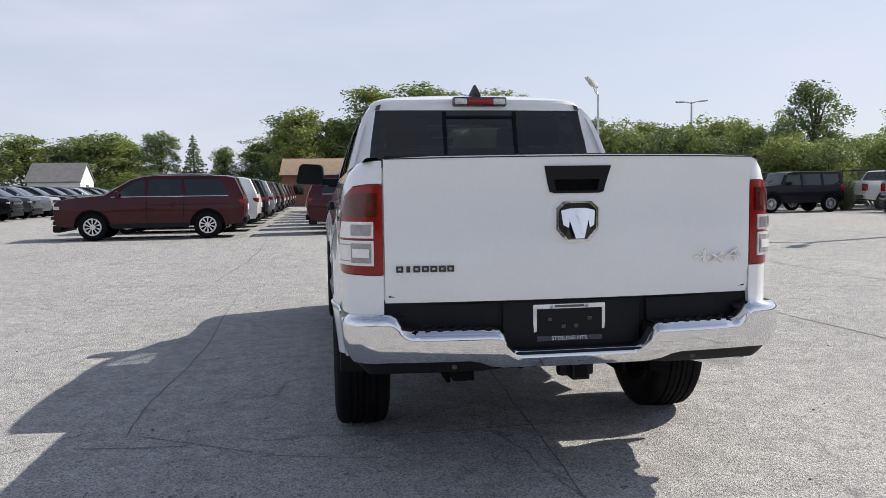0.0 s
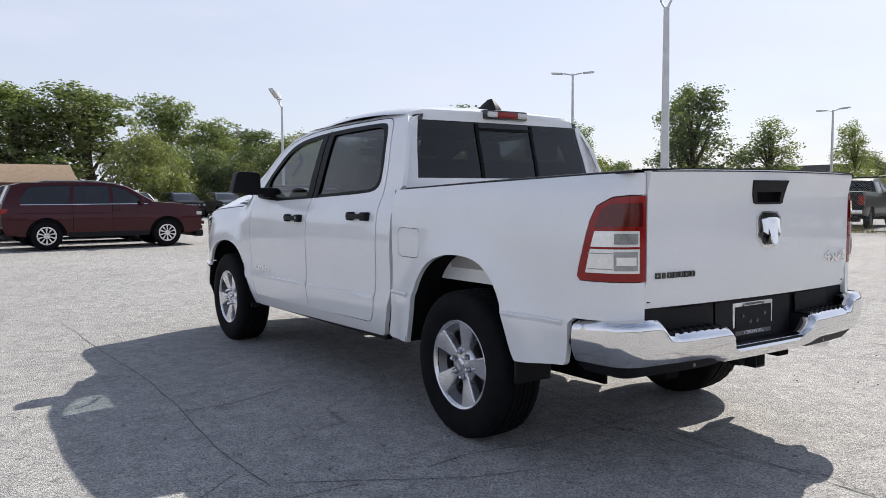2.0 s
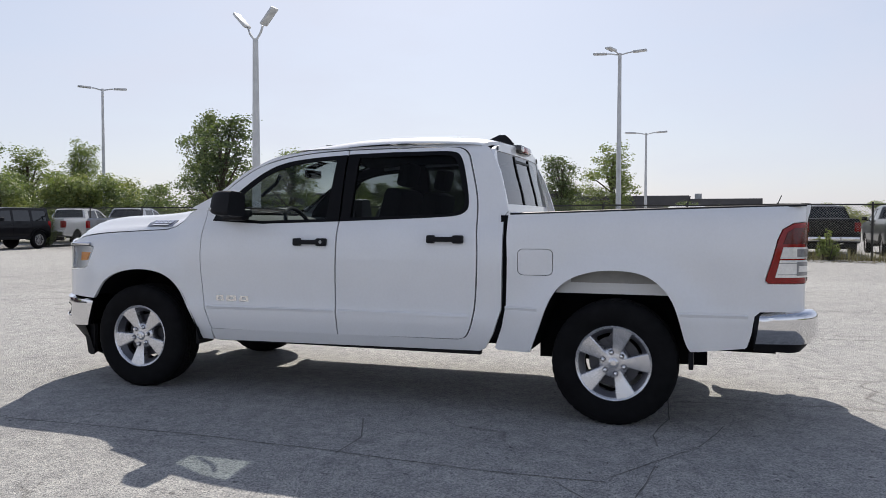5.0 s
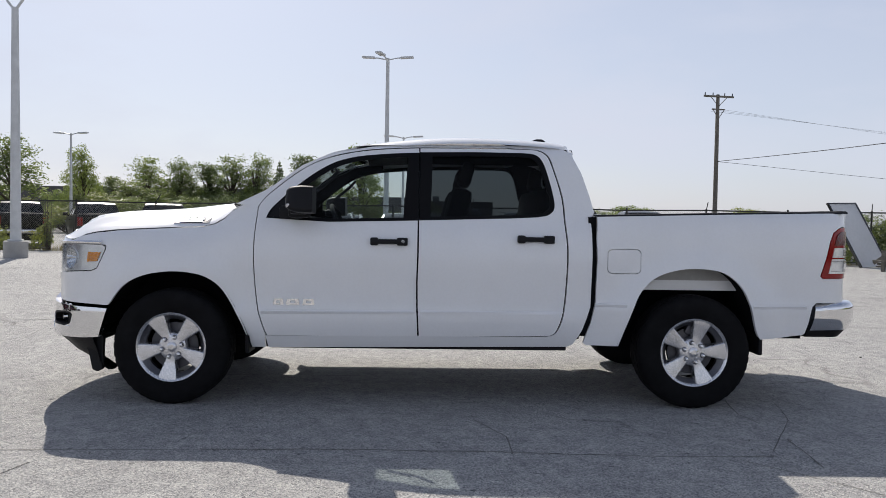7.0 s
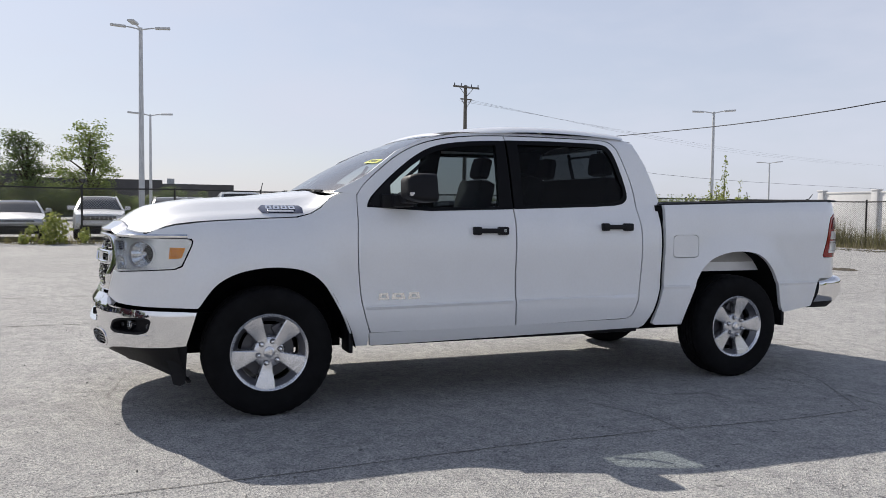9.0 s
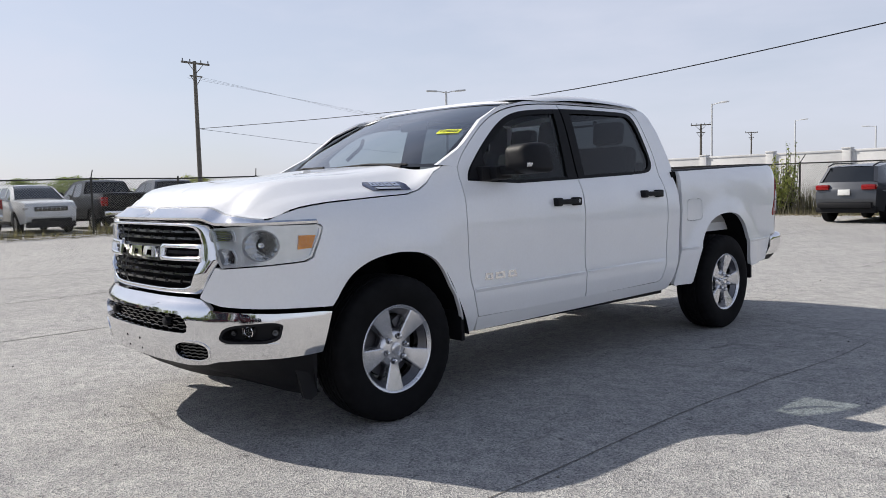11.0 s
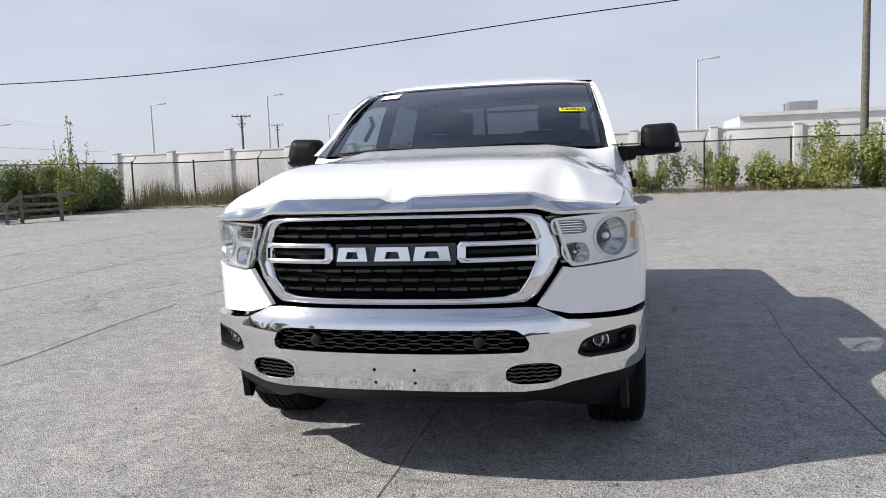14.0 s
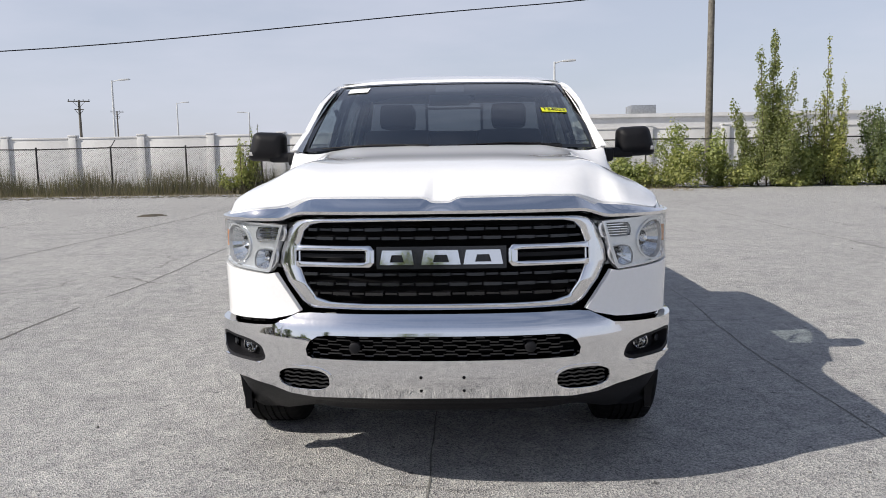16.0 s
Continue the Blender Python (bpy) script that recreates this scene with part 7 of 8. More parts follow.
def block_rows(zs, lim, parent):
    """Staggered rows of raised black blocks joined by thin bars."""
    bm = bmesh.new()
    for r, (z, x0) in enumerate(zs):
        w = lim(z)

        def solid(a, b, lo, hi, off, back, rim=0.0):
            put = nose_place(off, 0.14, 0.86)
            p = [put(s_of_x(a + rim), lo + rim), put(s_of_x(b - rim), lo + rim), put(s_of_x(b - rim), hi - rim), put(s_of_x(a + rim), hi - rim)]
            put = nose_place(off - back, 0.14, 0.86)
            q = [put(s_of_x(a), lo), put(s_of_x(b), lo), put(s_of_x(b), hi), put(s_of_x(a), hi)]
            vv = [bm.verts.new(v) for v in p + q]
            for f in ((3, 2, 1, 0), (0, 1, 5, 4), (2, 3, 7, 6), (1, 2, 6, 5), (3, 0, 4, 7)):
                bm.faces.new([vv[i] for i in f])
        k = -5
        while k < 6:
            x = x0 + 0.131 * k
            a, b = max(-w, x - 0.040), min(w, x + 0.040)
            if b - a > 0.02:
                solid(a, b, z - 0.012, z + 0.012, -0.006, 0.020, 0.006)
            a, b = max(-w, x + 0.040), min(w, x + 0.091)
            if b - a > 0.006:
                solid(a, b, z - 0.006, z + 0.006, -0.014, 0.014, 0.002)
            k += 1
    bmesh.ops.recalc_face_normals(bm, faces=bm.faces)
    return part("grille_mesh", bm, MESHBLK, parent, "black staggered mesh blocks", 20)


block_rows([(1.079, 0.0), (1.045, 0.065)], lambda z: 0.555 - 0.6 * max(0, z - 1.04), grille)
block_rows([(0.904, 0.0), (0.866, 0.065), (0.828, 0.0)], lambda z: 0.488 + 0.62 * (z - 0.80), grille)
part("grille_centre", bar_strip(0.925, 1.012, -0.252, 0.252, -0.012, 0.02), MESHBLK, grille)

# chrome brow between bonnet and grille, running over the lamps
def brow():
    rows = []
    for s in np.linspace(-s_of_y(4.155), s_of_y(4.155), 121):
        s = float(s)
        x, y, nx, ny = nose_at(s)
        a = x
        zt = brow_top(a)
        zb = 1.140 * (1 - smooth01(0.54, 0.66, a)) + 1.112 * smooth01(0.54, 0.66, a)
        sg = math.copysign(1, s)
        y2 = y - 0.14 * 0.25 * (1 - smooth01(0.6, 0.9, a))
        back = 0.050 * (1 - smooth01(0.62, 0.76, a)) + 0.010
        f1 = 0.012 - 0.006 * smooth01(0.60, 0.90, a)
        rows.append([(sg * (x + nx * (-0.02)), y2 + ny * (-0.02), zb - 0.008), (sg * (x + nx * f1), y2 + ny * f1, zb), (sg * (x + nx * f1 * 1.1), y2 + ny * f1 * 1.1, zb + 0.012), (sg * (x - nx * back * 0.4), y2 - ny * back * 0.5, zb + (zt - zb) * 0.6), (sg * (x - nx * back), y2 - ny * back, zt), (sg * (x - nx * (back + 0.03)), y2 - ny * (back + 0.03), zt - 0.008)])
    return grid_sheet(rows)


part("chrome_brow", brow(), CHROME, TRUCK, "chrome strip under the bonnet edge")

for _s in (-1, 1):
    hl = [(s_of_x(0.632), 1.096), (s_of_x(0.75), 1.104), (s_of_x(0.85), 1.108), (s_of_y(4.155), 1.104), (s_of_y(4.13), 1.090), (s_of_y(4.135), 1.065), (s_of_y(4.19), 0.945), (s_of_y(4.23), 0.928), (s_of_x(0.83), 0.912), (s_of_x(0.70), 0.902), (s_of_x(0.688), 0.915)]
    hl = [(_s * a, z) for a, z in hl]
    put = nose_place(-0.125, 0.06)
    lamp = part("headlamp", panel(hl, put, nose_in, 0.04, 0.0), LAMPBACK, TRUCK, "clear headlamp with chrome bowls and an amber marker")
    part("lens_cover", panel(hl, nose_place(0.002, 0.06), nose_in, 0.05, 0.0), LENS, lamp)
    # bright rim between the body and the lens
    mid = (sum(a for a, z in hl) / len(hl), sum(z for a, z in hl) / len(hl))
    inner = [(a + (mid[0] - a) * 0.045, z + (mid[1] - z) * 0.10) for a, z in hl]
    part("lamp_rim", panel(hl, nose_place(-0.004, 0.06), nose_in, 0.04, 0.035, [inner]), LAMPBACK, lamp)
    mouths = []
    # fluted bowls: one large and round, one below it, and the ribbed signal, each in a bright surround
    for sc, cz, rs, rz, dep, n, sq in ((0.925, 1.010, 0.098, 0.079, 0.085, 15, 0.0), (0.738, 0.957, 0.056, 0.042, 0.050, 8, 0.35), (0.712, 1.060, 0.070, 0.029, 0.045, 6, 0.75)):
        def rim_pt(t, g):
            """A point of the bowl's ring at angle t: round, or squarer as sq grows."""
            c, d = math.cos(t), math.sin(t)
            k = 1 / (max(abs(c), abs(d)) * sq + (1 - sq))
            return _s * (sc + rs * g * c * k - 0.25 * rz * d * g * (sq > 0)), cz + rz * g * d * k
        mouths.append([rim_pt(6.2832 * i / 24, 0.98) for i in range(24)])
        bm = bmesh.new()
        rings = []
        for d, g in ((-0.008, 1.0), (-0.012, 0.97), (-0.25 * dep, 0.90), (-0.55 * dep, 0.74), (-0.82 * dep, 0.52), (-dep, 0.26), (-1.04 * dep, 0.02)):
            rings.append([nose_place(d, 0.06)(*rim_pt(6.2832 * i / (2 * n), g * (1 + (0.030 if 0.3 < g < 0.95 else 0.0) * (-1) ** i))) for i in range(2 * n)])
        # the mouth of the bowl is a grey collar, its depth a fluted mirror
        collar = bmesh.new()
        for mesh, span in ((collar, rings[:3]), (bm, rings[2:])):
            vv = [[mesh.verts.new(q) for q in r] for r in span]
            for r0, r1 in zip(vv, vv[1:]):
                for i in range(2 * n):
                    j = (i + 1) % (2 * n)
                    mesh.faces.new((r0[i], r0[j], r1[j], r1[i]))
            if mesh is bm:
                mesh.faces.new(vv[-1])
            bmesh.ops.recalc_face_normals(mesh, faces=mesh.faces)
        part("reflector_bowl", bm, BOWL if sq < 0.5 else SMOKE, lamp, "chrome reflector bowl", 10)
        part("bowl_collar", collar, SMOKE, lamp, "grey collar of the bowl", 10)
        c = nose_place(-dep * 0.80, 0.06)(_s * sc, cz)
        nrm = -nose_in(_s * sc, cz)
        q = Vector((1, 0, 0)).rotation_difference((nrm + Vector((0, 0.6, 0))).normalized()).to_matrix().to_4x4()
        if sq < 0.5:
            part("bulb_shield", lathe(bmesh.new(), [(-0.03, rz * 0.20), (0.020, rz * 0.20), (0.030, rz * 0.13), (0.032, 0)], 14, Matrix.Translation(c) @ q), CHROME, lamp)
            part("bulb_socket", lathe(bmesh.new(), [(-0.02, rz * 0.40), (0.004, rz * 0.40), (0.006, rz * 0.20)], 16, Matrix.Translation(c) @ q), GLOSSBLK, lamp)
        else:
            for k in range(5):
                zz = cz + rz * (-0.7 + 0.35 * k)
                part("signal_rib", panel([(_s * (sc - 0.055), zz - 0.002), (_s * (sc + 0.055), zz - 0.002), (_s * (sc + 0.055), zz + 0.002), (_s * (sc - 0.055), zz + 0.002)], nose_place(-0.014, 0.06), nose_in, 0.04, 0.006), CHROME, lamp)
        part("bowl_surround", panel([rim_pt(6.2832 * i / 24, 1.09) for i in range(24)], nose_place(-0.009, 0.06), nose_in, 0.03, 0.012, [[rim_pt(6.2832 * i / 24, 0.985) for i in range(24)]]), LAMPBACK, lamp)
    # one bright bezel plate round the three bowls
    part("lamp_bezel", panel(inner, nose_place(-0.016, 0.06), nose_in, 0.03, 0.03, mouths), LAMPBACK, lamp, "bright silver lamp bezel")
    am = [(_s * s_of_y(y), z) for y, z in ((4.262, 0.985), (4.190, 0.990), (4.166, 1.052), (4.255, 1.054))]
    part("amber_marker", panel(am, nose_place(-0.004, 0.06), nose_in, 0.03, 0.02), AMBER, lamp, "amber side marker")

# front bumper: chrome shell with five openings
BUMP_TOP, BUMP_LOW = 0.742, 0.392


def bump_off(s, z):
    x, y, nx, ny = nose_at(s)
    crown = 0.050 - 0.052 * smooth01(0.640, 0.775, z) - 0.030 * smooth01(0.53, 0.37, z)
    ridge = 0.012 * math.exp(-((z - 0.705) / 0.022) ** 2)
    return (crown + ridge) * (1 - 0.45 * smooth01(0.55, 0.88, x))


_half = [(s_of_x(0), 0.418), (s_of_x(0.38), 0.416), (s_of_x(0.50), 0.410), (s_of_x(0.60), 0.418), (s_of_x(0.68), 0.440), (s_of_x(0.80), 0.456), (s_of_y(4.25), 0.462), (s_of_y(4.165), 0.468), (s_of_y(4.105), 0.665), (s_of_y(4.18), 0.672), (s_of_x(0.85), 0.684), (s_of_x(0.75), 0.690), (s_of_x(0.66), 0.698), (s_of_x(0.575), 0.744), (s_of_x(0.52), 0.750), (s_of_x(0.30), 0.750), (0.0, 0.750)]
BUMP = _half + [(-s, z) for s, z in reversed(_half) if s > 1e-6]
OPEN_MID = mirrored([(0, 0.574), (0.495, 0.576), (0.515, 0.586), (0.520, 0.612), (0.505, 0.642), (0.475, 0.664), (0.44, 0.670), (0, 0.670)])


def low_open(sg, grow=0.0):
    return [(sg * (s_of_x(0.535) + c * (0.108 + grow)), 0.487 + d * (0.044 + grow)) for c, d in rounded(1.0, 1.0, 0.75)]


def fog_open(sg, grow=0.0):
    return [(sg * (0.868 + c * (0.146 + grow) + 0.016 * d), 0.584 + d * (0.050 + grow) + 0.010 * c * (d > 0)) for c, d in rounded(1.0, 1.0, 0.62)]


bumper = part("front_bumper", panel(BUMP, nose_place(bump_off), nose_in, 0.022, 0.05, [OPEN_MID, low_open(1), low_open(-1), fog_open(1), fog_open(-1)]), CHROME, TRUCK, "chrome front bumper with black inlets")
part("bumper_backing", panel(BUMP, nose_place(-0.03), nose_in, 0.08, 0.0), UNDER, bumper)
mesh_rows([0.588, 0.606, 0.624, 0.642, 0.660], lambda z: 0.51 - 0.5 * max(0, z - 0.62), 0.012, "inlet_mesh", bumper, 0.09, 0.006, (0, 0.9))
for _s in (-1, 1):
    bm = bmesh.new()
    for k in range(5):
        z = 0.455 + 0.016 * k
        rows = [[nose_place(o, 0)(_s * (s_of_x(0.535) + t * 0.10), z + 0.003 * math.sin(t * 14 + k) + dz) for t in np.linspace(-1, 1, 15)] for o, dz in ((0.0, -0.003), (0.022, -0.003), (0.022, 0.004), (0.0, 0.004))]
        for a, b in zip(rows, rows[1:]):
            va, vb = [bm.verts.new(p) for p in a], [bm.verts.new(p) for p in b]
            for i in range(14):
                bm.faces.new((va[i], va[i + 1], vb[i + 1], vb[i]))
    part("inlet_mesh", bm, GLOSSBLK, bumper)
    rim = panel(low_open(_s, 0.012), nose_place(lambda s, z: bump_off(s, z) + 0.004), nose_in, 0.02, 0.03, [low_open(_s, 0.001)])
    part("inlet_rim", rim, CHROME, bumper)
    part("fog_bezel", panel(fog_open(_s, 0.002), nose_place(-0.026), nose_in, 0.03, 0.0), BLACKPL, bumper)
    part("fog_liner", panel(fog_open(_s, -0.0005), nose_place(lambda s, z: bump_off(s, z) - 0.003), nose_in, 0.03, 0.05, [fog_open(_s, -0.013)]), BLACKPL, bumper)
    for _q, _r in ((0.765, 0.013), (0.985, 0.016)):
        part("fog_sensor", lathe(bmesh.new(), [(0, _r), (0.008, _r * 0.9), (0.008, _r * 0.55), (0.004, 0)], 16, Matrix.Translation(nose_place(-0.018)(_s * _q, 0.580)) @ Vector((1, 0, 0)).rotation_difference(-nose_in(_s * _q, 0)).to_matrix().to_4x4()), GREYP, bumper)
    part("fog_lip", panel([(_s * (0.872 + cc * 0.128), 0.531 - 0.006 * dd) for cc, dd in rounded(1.0, 1.0, 0.5)], nose_place(lambda s, z: bump_off(s, z) + 0.006), nose_in, 0.03, 0.014), CHROME, bumper)
    c = nose_place(-0.014)(_s * 0.845, 0.588)
    q = Vector((1, 0, 0)).rotation_difference((-nose_in(_s * 0.845, 0) + Vector((0, 0.8, 0))).normalized()).to_matrix().to_4x4()
    fg = part("fog_lamp", lathe(bmesh.new(), [(-0.02, 0.034), (0.006, 0.034), (0.008, 0.030), (-0.004, 0.028), (-0.016, 0.016), (-0.016, 0)], 24, Matrix.Translation(c) @ q), REFLECTOR, bumper, "small round fog lamp")
    part("fog_lens", lathe(bmesh.new(), [(0.004, 0.029), (0.010, 0.018), (0.012, 0)], 20, Matrix.Translation(c) @ q), LENS, fg)
for _x in (-0.335, 0.335):
    c = nose_place(0.03)(s_of_x(_x), 0.620)
    part("parking_sensor", lathe(bmesh.new(), [(-0.03, 0.022), (0.004, 0.022), (0.008, 0.016), (0.008, 0)], 20, Matrix.Translation(c) @ pose(0, 0, 0, 0, 0, 90)), BLACKPL, bumper)
for _x in (-0.082, 0.082):
    for _z in (0.508, 0.452):
        c = nose_place(bump_off)(s_of_x(_x), _z)
        part("bolt_hole", lathe(bmesh.new(), [(0.0015, 0.0065), (0.0015, 0)], 12, Matrix.Translation(c) @ pose(0, 0, 0, 0, 0, 90)), UNDER, bumper)
_rows = []
for s in np.linspace(-s_of_y(4.22), s_of_y(4.22), 65):
    x, y, nx, ny = nose_at(float(s))
    sg = math.copysign(1, s)
    lo = 0.312 - 0.100 * smooth01(0.50, 0.80, x) + 0.03 * smooth01(0.86, 0.95, x)
    in_y = 1 + 1.3 * smooth01(0.45, 0.80, x)
    hi = 0.425 + 0.055 * smooth01(0.58, 0.80, x)
    _rows.append([(sg * (x + nx * 0.008), y + ny * 0.008, hi), (sg * (x - nx * 0.02), max(y - 0.05 * in_y, 4.19), 0.45 * hi + 0.55 * lo + 0.012), (sg * (x - nx * 0.03), max(y - 0.13 * in_y, 4.17), lo + 0.03), (sg * (x - nx * 0.04), max(y - 0.15 * in_y, 4.15), lo), (sg * (x - nx * 0.07), max(y - 0.18 * in_y, 4.13), lo)])
part("air_dam", grid_sheet(_rows), BLACKPL, TRUCK, "black plastic air dam")
for _s in (-1, 1):
    part("air_dam_end", panel([(_s * s_of_y(y), z) for y, z in ((4.36, 0.462), (4.168, 0.470), (4.160, 0.440), (4.172, 0.232), (4.205, 0.214), (4.245, 0.228), (4.275, 0.350), (4.32, 0.425))], nose_place(-0.045), nose_in, 0.04, 0.03), BLACKPL, TRUCK)

# bonnet side badges, drawn as plain bars
for _s in (-1, 1):
    def badge_pt(y, z, off=0.0):
        lo, hi = 0.45, 0.8
        for _ in range(22):
            q = (lo + hi) / 2
            lo, hi = (q, hi) if hood_z(q, y) > z else (lo, q)
        k = (lo / 0.8) ** 3
        return Vector((_s * (lo * (1 - k) + hood_half(y) * k + 0.004 + off), y, z + 0.003 + off * 0.8))
    q = [(3.445, 1.262), (3.700, 1.262), (3.715, 1.290), (3.690, 1.310), (3.455, 1.310), (3.44, 1.295)]
    hb = part("bonnet_badge", panel(q, badge_pt, side_in(_s), 0.05, 0.012), BADGE, TRUCK, "dark blue badge with bright bars")
    for k in range(4):
        y0 = 3.505 + 0.048 * k
        part("badge_bar", panel([(y0 - 0.019, 1.284), (y0 + 0.019, 1.284), (y0 + 0.017, 1.306), (y0 - 0.017, 1.306)], lambda y, z: badge_pt(y, z, 0.003), side_in(_s), 0.03, 0.004, [[(y0 - 0.008, 1.291), (y0 + 0.008, 1.291), (y0 + 0.007, 1.299), (y0 - 0.007, 1.299)]] if k != 3 or True else ()), CHROME, hb)
    part("badge_bar", panel([(3.50, 1.267), (3.66, 1.267), (3.66, 1.278), (3.50, 1.278)], lambda y, z: badge_pt(y, z, 0.003), side_in(_s), 0.05, 0.004), SILVERP, hb)

# wipers at the foot of the windshield
for _x0, _x1 in ((0.10, 0.70), (-0.62, -0.05)):
    bm = bmesh.new()
    tube(bm, [shield_pt(_x0 / 0.83, 0.012) + Vector((0, 0.012, 0.012)), shield_pt((_x0 + _x1) / 2 / 0.83, 0.022) + Vector((0, 0.014, 0.014)), shield_pt(_x1 / 0.83, 0.012) + Vector((0, 0.010, 0.010))], [0.008, 0.007, 0.004], 6)
    tube(bm, [shield_pt(_x0 / 0.83, 0.01) + Vector((0, 0.06, 0.0)), shield_pt(_x0 / 0.83 + 0.16, 0.020) + Vector((0, 0.018, 0.012))], [0.010, 0.007], 6)
    part("wiper", bm, BLACKPL, TRUCK)
part("cowl", grid_sheet([[(0.80 * u, 3.42 - 0.20 * abs(u) ** 2.2 + d, 1.385 - 0.01 * u * u - 0.02 * (d > 0.04)) for u in np.linspace(-1, 1, 17)] for d in (-0.07, 0.0, 0.06)]), BLACKPL, TRUCK)

# ---- tail: tailgate, bumper, plate ----
def gate_pt(off=0.0):
    def place(x, z):
        y = -1.185 + 0.045 * (abs(x) / 0.8) ** 2
        y -= 0.020 * smooth01(1.30, 1.40, z) - 0.015 * smooth01(0.92, 0.84, z) * 0 
        y += 0.016 * math.exp(-((z - 0.885) / 0.03) ** 2) + 0.022 * smooth01(0.87, 0.81, z)
        return Vector((x, y - off, z))
    return place


gate_in = lambda x, z: Vector((0, 1, 0))
HANDLE = [(-0.142, 1.376), (-0.115, 1.268), (-0.095, 1.262), (0.095, 1.262), (0.115, 1.268), (0.142, 1.376)]
gate = part("tailgate", panel([(-0.794, 0.815), (0.794, 0.815), (0.794, 1.412), (0.60, 1.420), (0, 1.424), (-0.60, 1.420), (-0.794, 1.412)], gate_pt(), gate_in, 0.045, 0.05, [HANDLE]), WHITE, TRUCK, "white tailgate")
part("gate_top_cap", grid_sheet([[(x, gate_pt()(x, 1.415).y + d, 1.418 + 0.006 * (1 - (x / 0.8) ** 2) + dz) for x in np.linspace(-0.792, 0.792, 21)] for d, dz in ((-0.002, -0.010), (0.004, 0.004), (0.055, 0.005), (0.06, -0.05))]), BLACKPL, gate)
gh = part("gate_handle", panel(HANDLE, gate_pt(0.006), gate_in, 0.03, 0.03, [[(-0.088, 1.272), (0.088, 1.272), (0.098, 1.320), (-0.098, 1.320)]]), BLACKPL, gate, "black tailgate handle recess")
part("handle_pocket", panel([(-0.11, 1.268), (0.11, 1.268), (0.12, 1.33), (-0.12, 1.33)], gate_pt(-0.03), gate_in, 0.05, 0.0), UNDER, gh)
EMB = [(-0.060, 1.228), (0.060, 1.228), (0.090, 1.200), (0.090, 1.110), (0.045, 1.058), (-0.045, 1.058), (-0.090, 1.110), (-0.090, 1.200)]
em = part("gate_emblem", panel(EMB, gate_pt(0.012), gate_in, 0.03, 0.012), CHROME, gate, "eight-sided chrome emblem")
part("emblem_field", panel([(x * 0.88, 1.143 + (z - 1.143) * 0.88) for x, z in EMB], gate_pt(0.014), gate_in, 0.03, 0.002), GLOSSBLK, em)
part("emblem_shape", panel([(-0.072, 1.190), (-0.03, 1.200), (0.03, 1.200), (0.072, 1.190), (0.066, 1.130), (0.045, 1.118), (0.040, 1.150), (0.018, 1.074), (-0.018, 1.074), (-0.040, 1.150), (-0.045, 1.118), (-0.066, 1.130)], lambda x, z: gate_pt(0.018 + 0.14 * (1.200 - z) + 0.012 * (1 - (x / 0.07) ** 2))(x, z), gate_in, 0.02, 0.008), CHROME, em)
part("emblem_bar", panel([(-0.045, 1.209), (0.045, 1.209), (0.045, 1.221), (-0.045, 1.221)], gate_pt(0.0165), gate_in, 0.02, 0.003), GLOSSBLK, em)
for k in range(7):
    x0 = -0.735 + 0.0345 * k
    w = 0.008 if k == 1 else 0.014
    hole = [] if k == 1 else [[(x0 - 0.006, 0.953), (x0 + 0.006, 0.953), (x0 + 0.006, 0.963), (x0 - 0.006, 0.963)]]
    part("gate_badge_bar", panel([(x0 - w, 0.945), (x0 + w, 0.945), (x0 + w, 0.971), (x0 - w, 0.971)], gate_pt(0.006), gate_in, 0.02, 0.006, hole), GLOSSBLK, gate, "black badge block")
words("4x4", 0.085, 0.003, gate, CHROME, pose(0.635, gate_pt(0.006)(0.635, 0.98).y, 0.980, 90, 0, 2) @ Matrix.Diagonal((1.75, 1, 1, 1)))

def rb_path(x):
    """Plan line of the rear bumper's chrome face."""
    a = abs(x)
    return -1.252 + 0.045 * (a / 0.80) ** 3


def rb_top(a):
    """Height of the chrome's upper edge along the bumper."""
    return float(np.interp(a, [p[0] for p in RB_T], [p[1] for p in RB_T]))


def rb_pt(off=0.0):
    def place(s, z):
        """s runs along the bumper: across the tail, then round the corner along the flank."""
        a, sg = abs(s), math.copysign(1, s)
        d = max(0.0, rb_top(a) - z)
        lean = 0.030 * max(0.0, 1 - d / 0.034) ** 2 + 3.0 * max(0.0, 0.665 - z) ** 2 + 0.10 * max(0.0, 0.665 - z)
        if a < 0.80:
            return Vector((s, rb_path(s) + lean - off, z))
        ang = min(1.0, (a - 0.80) / 0.25) * math.pi / 2
        if a <= 1.05:
            return Vector((sg * (0.80 + (0.168 + off - lean) * math.sin(ang)), -1.045 - (0.162 + off - lean) * math.cos(ang), z))
        return Vector((sg * (0.968 + off - lean), -1.045 + (a - 1.05), z))
    return place


def rb_in(s, z):
    a, sg = abs(s), math.copysign(1, s)
    if a < 0.80:
        return Vector((0, 1, 0))
    ang = min(1.0, (a - 0.80) / 0.25) * math.pi / 2
    return Vector((-sg * math.sin(ang), math.cos(ang), 0))


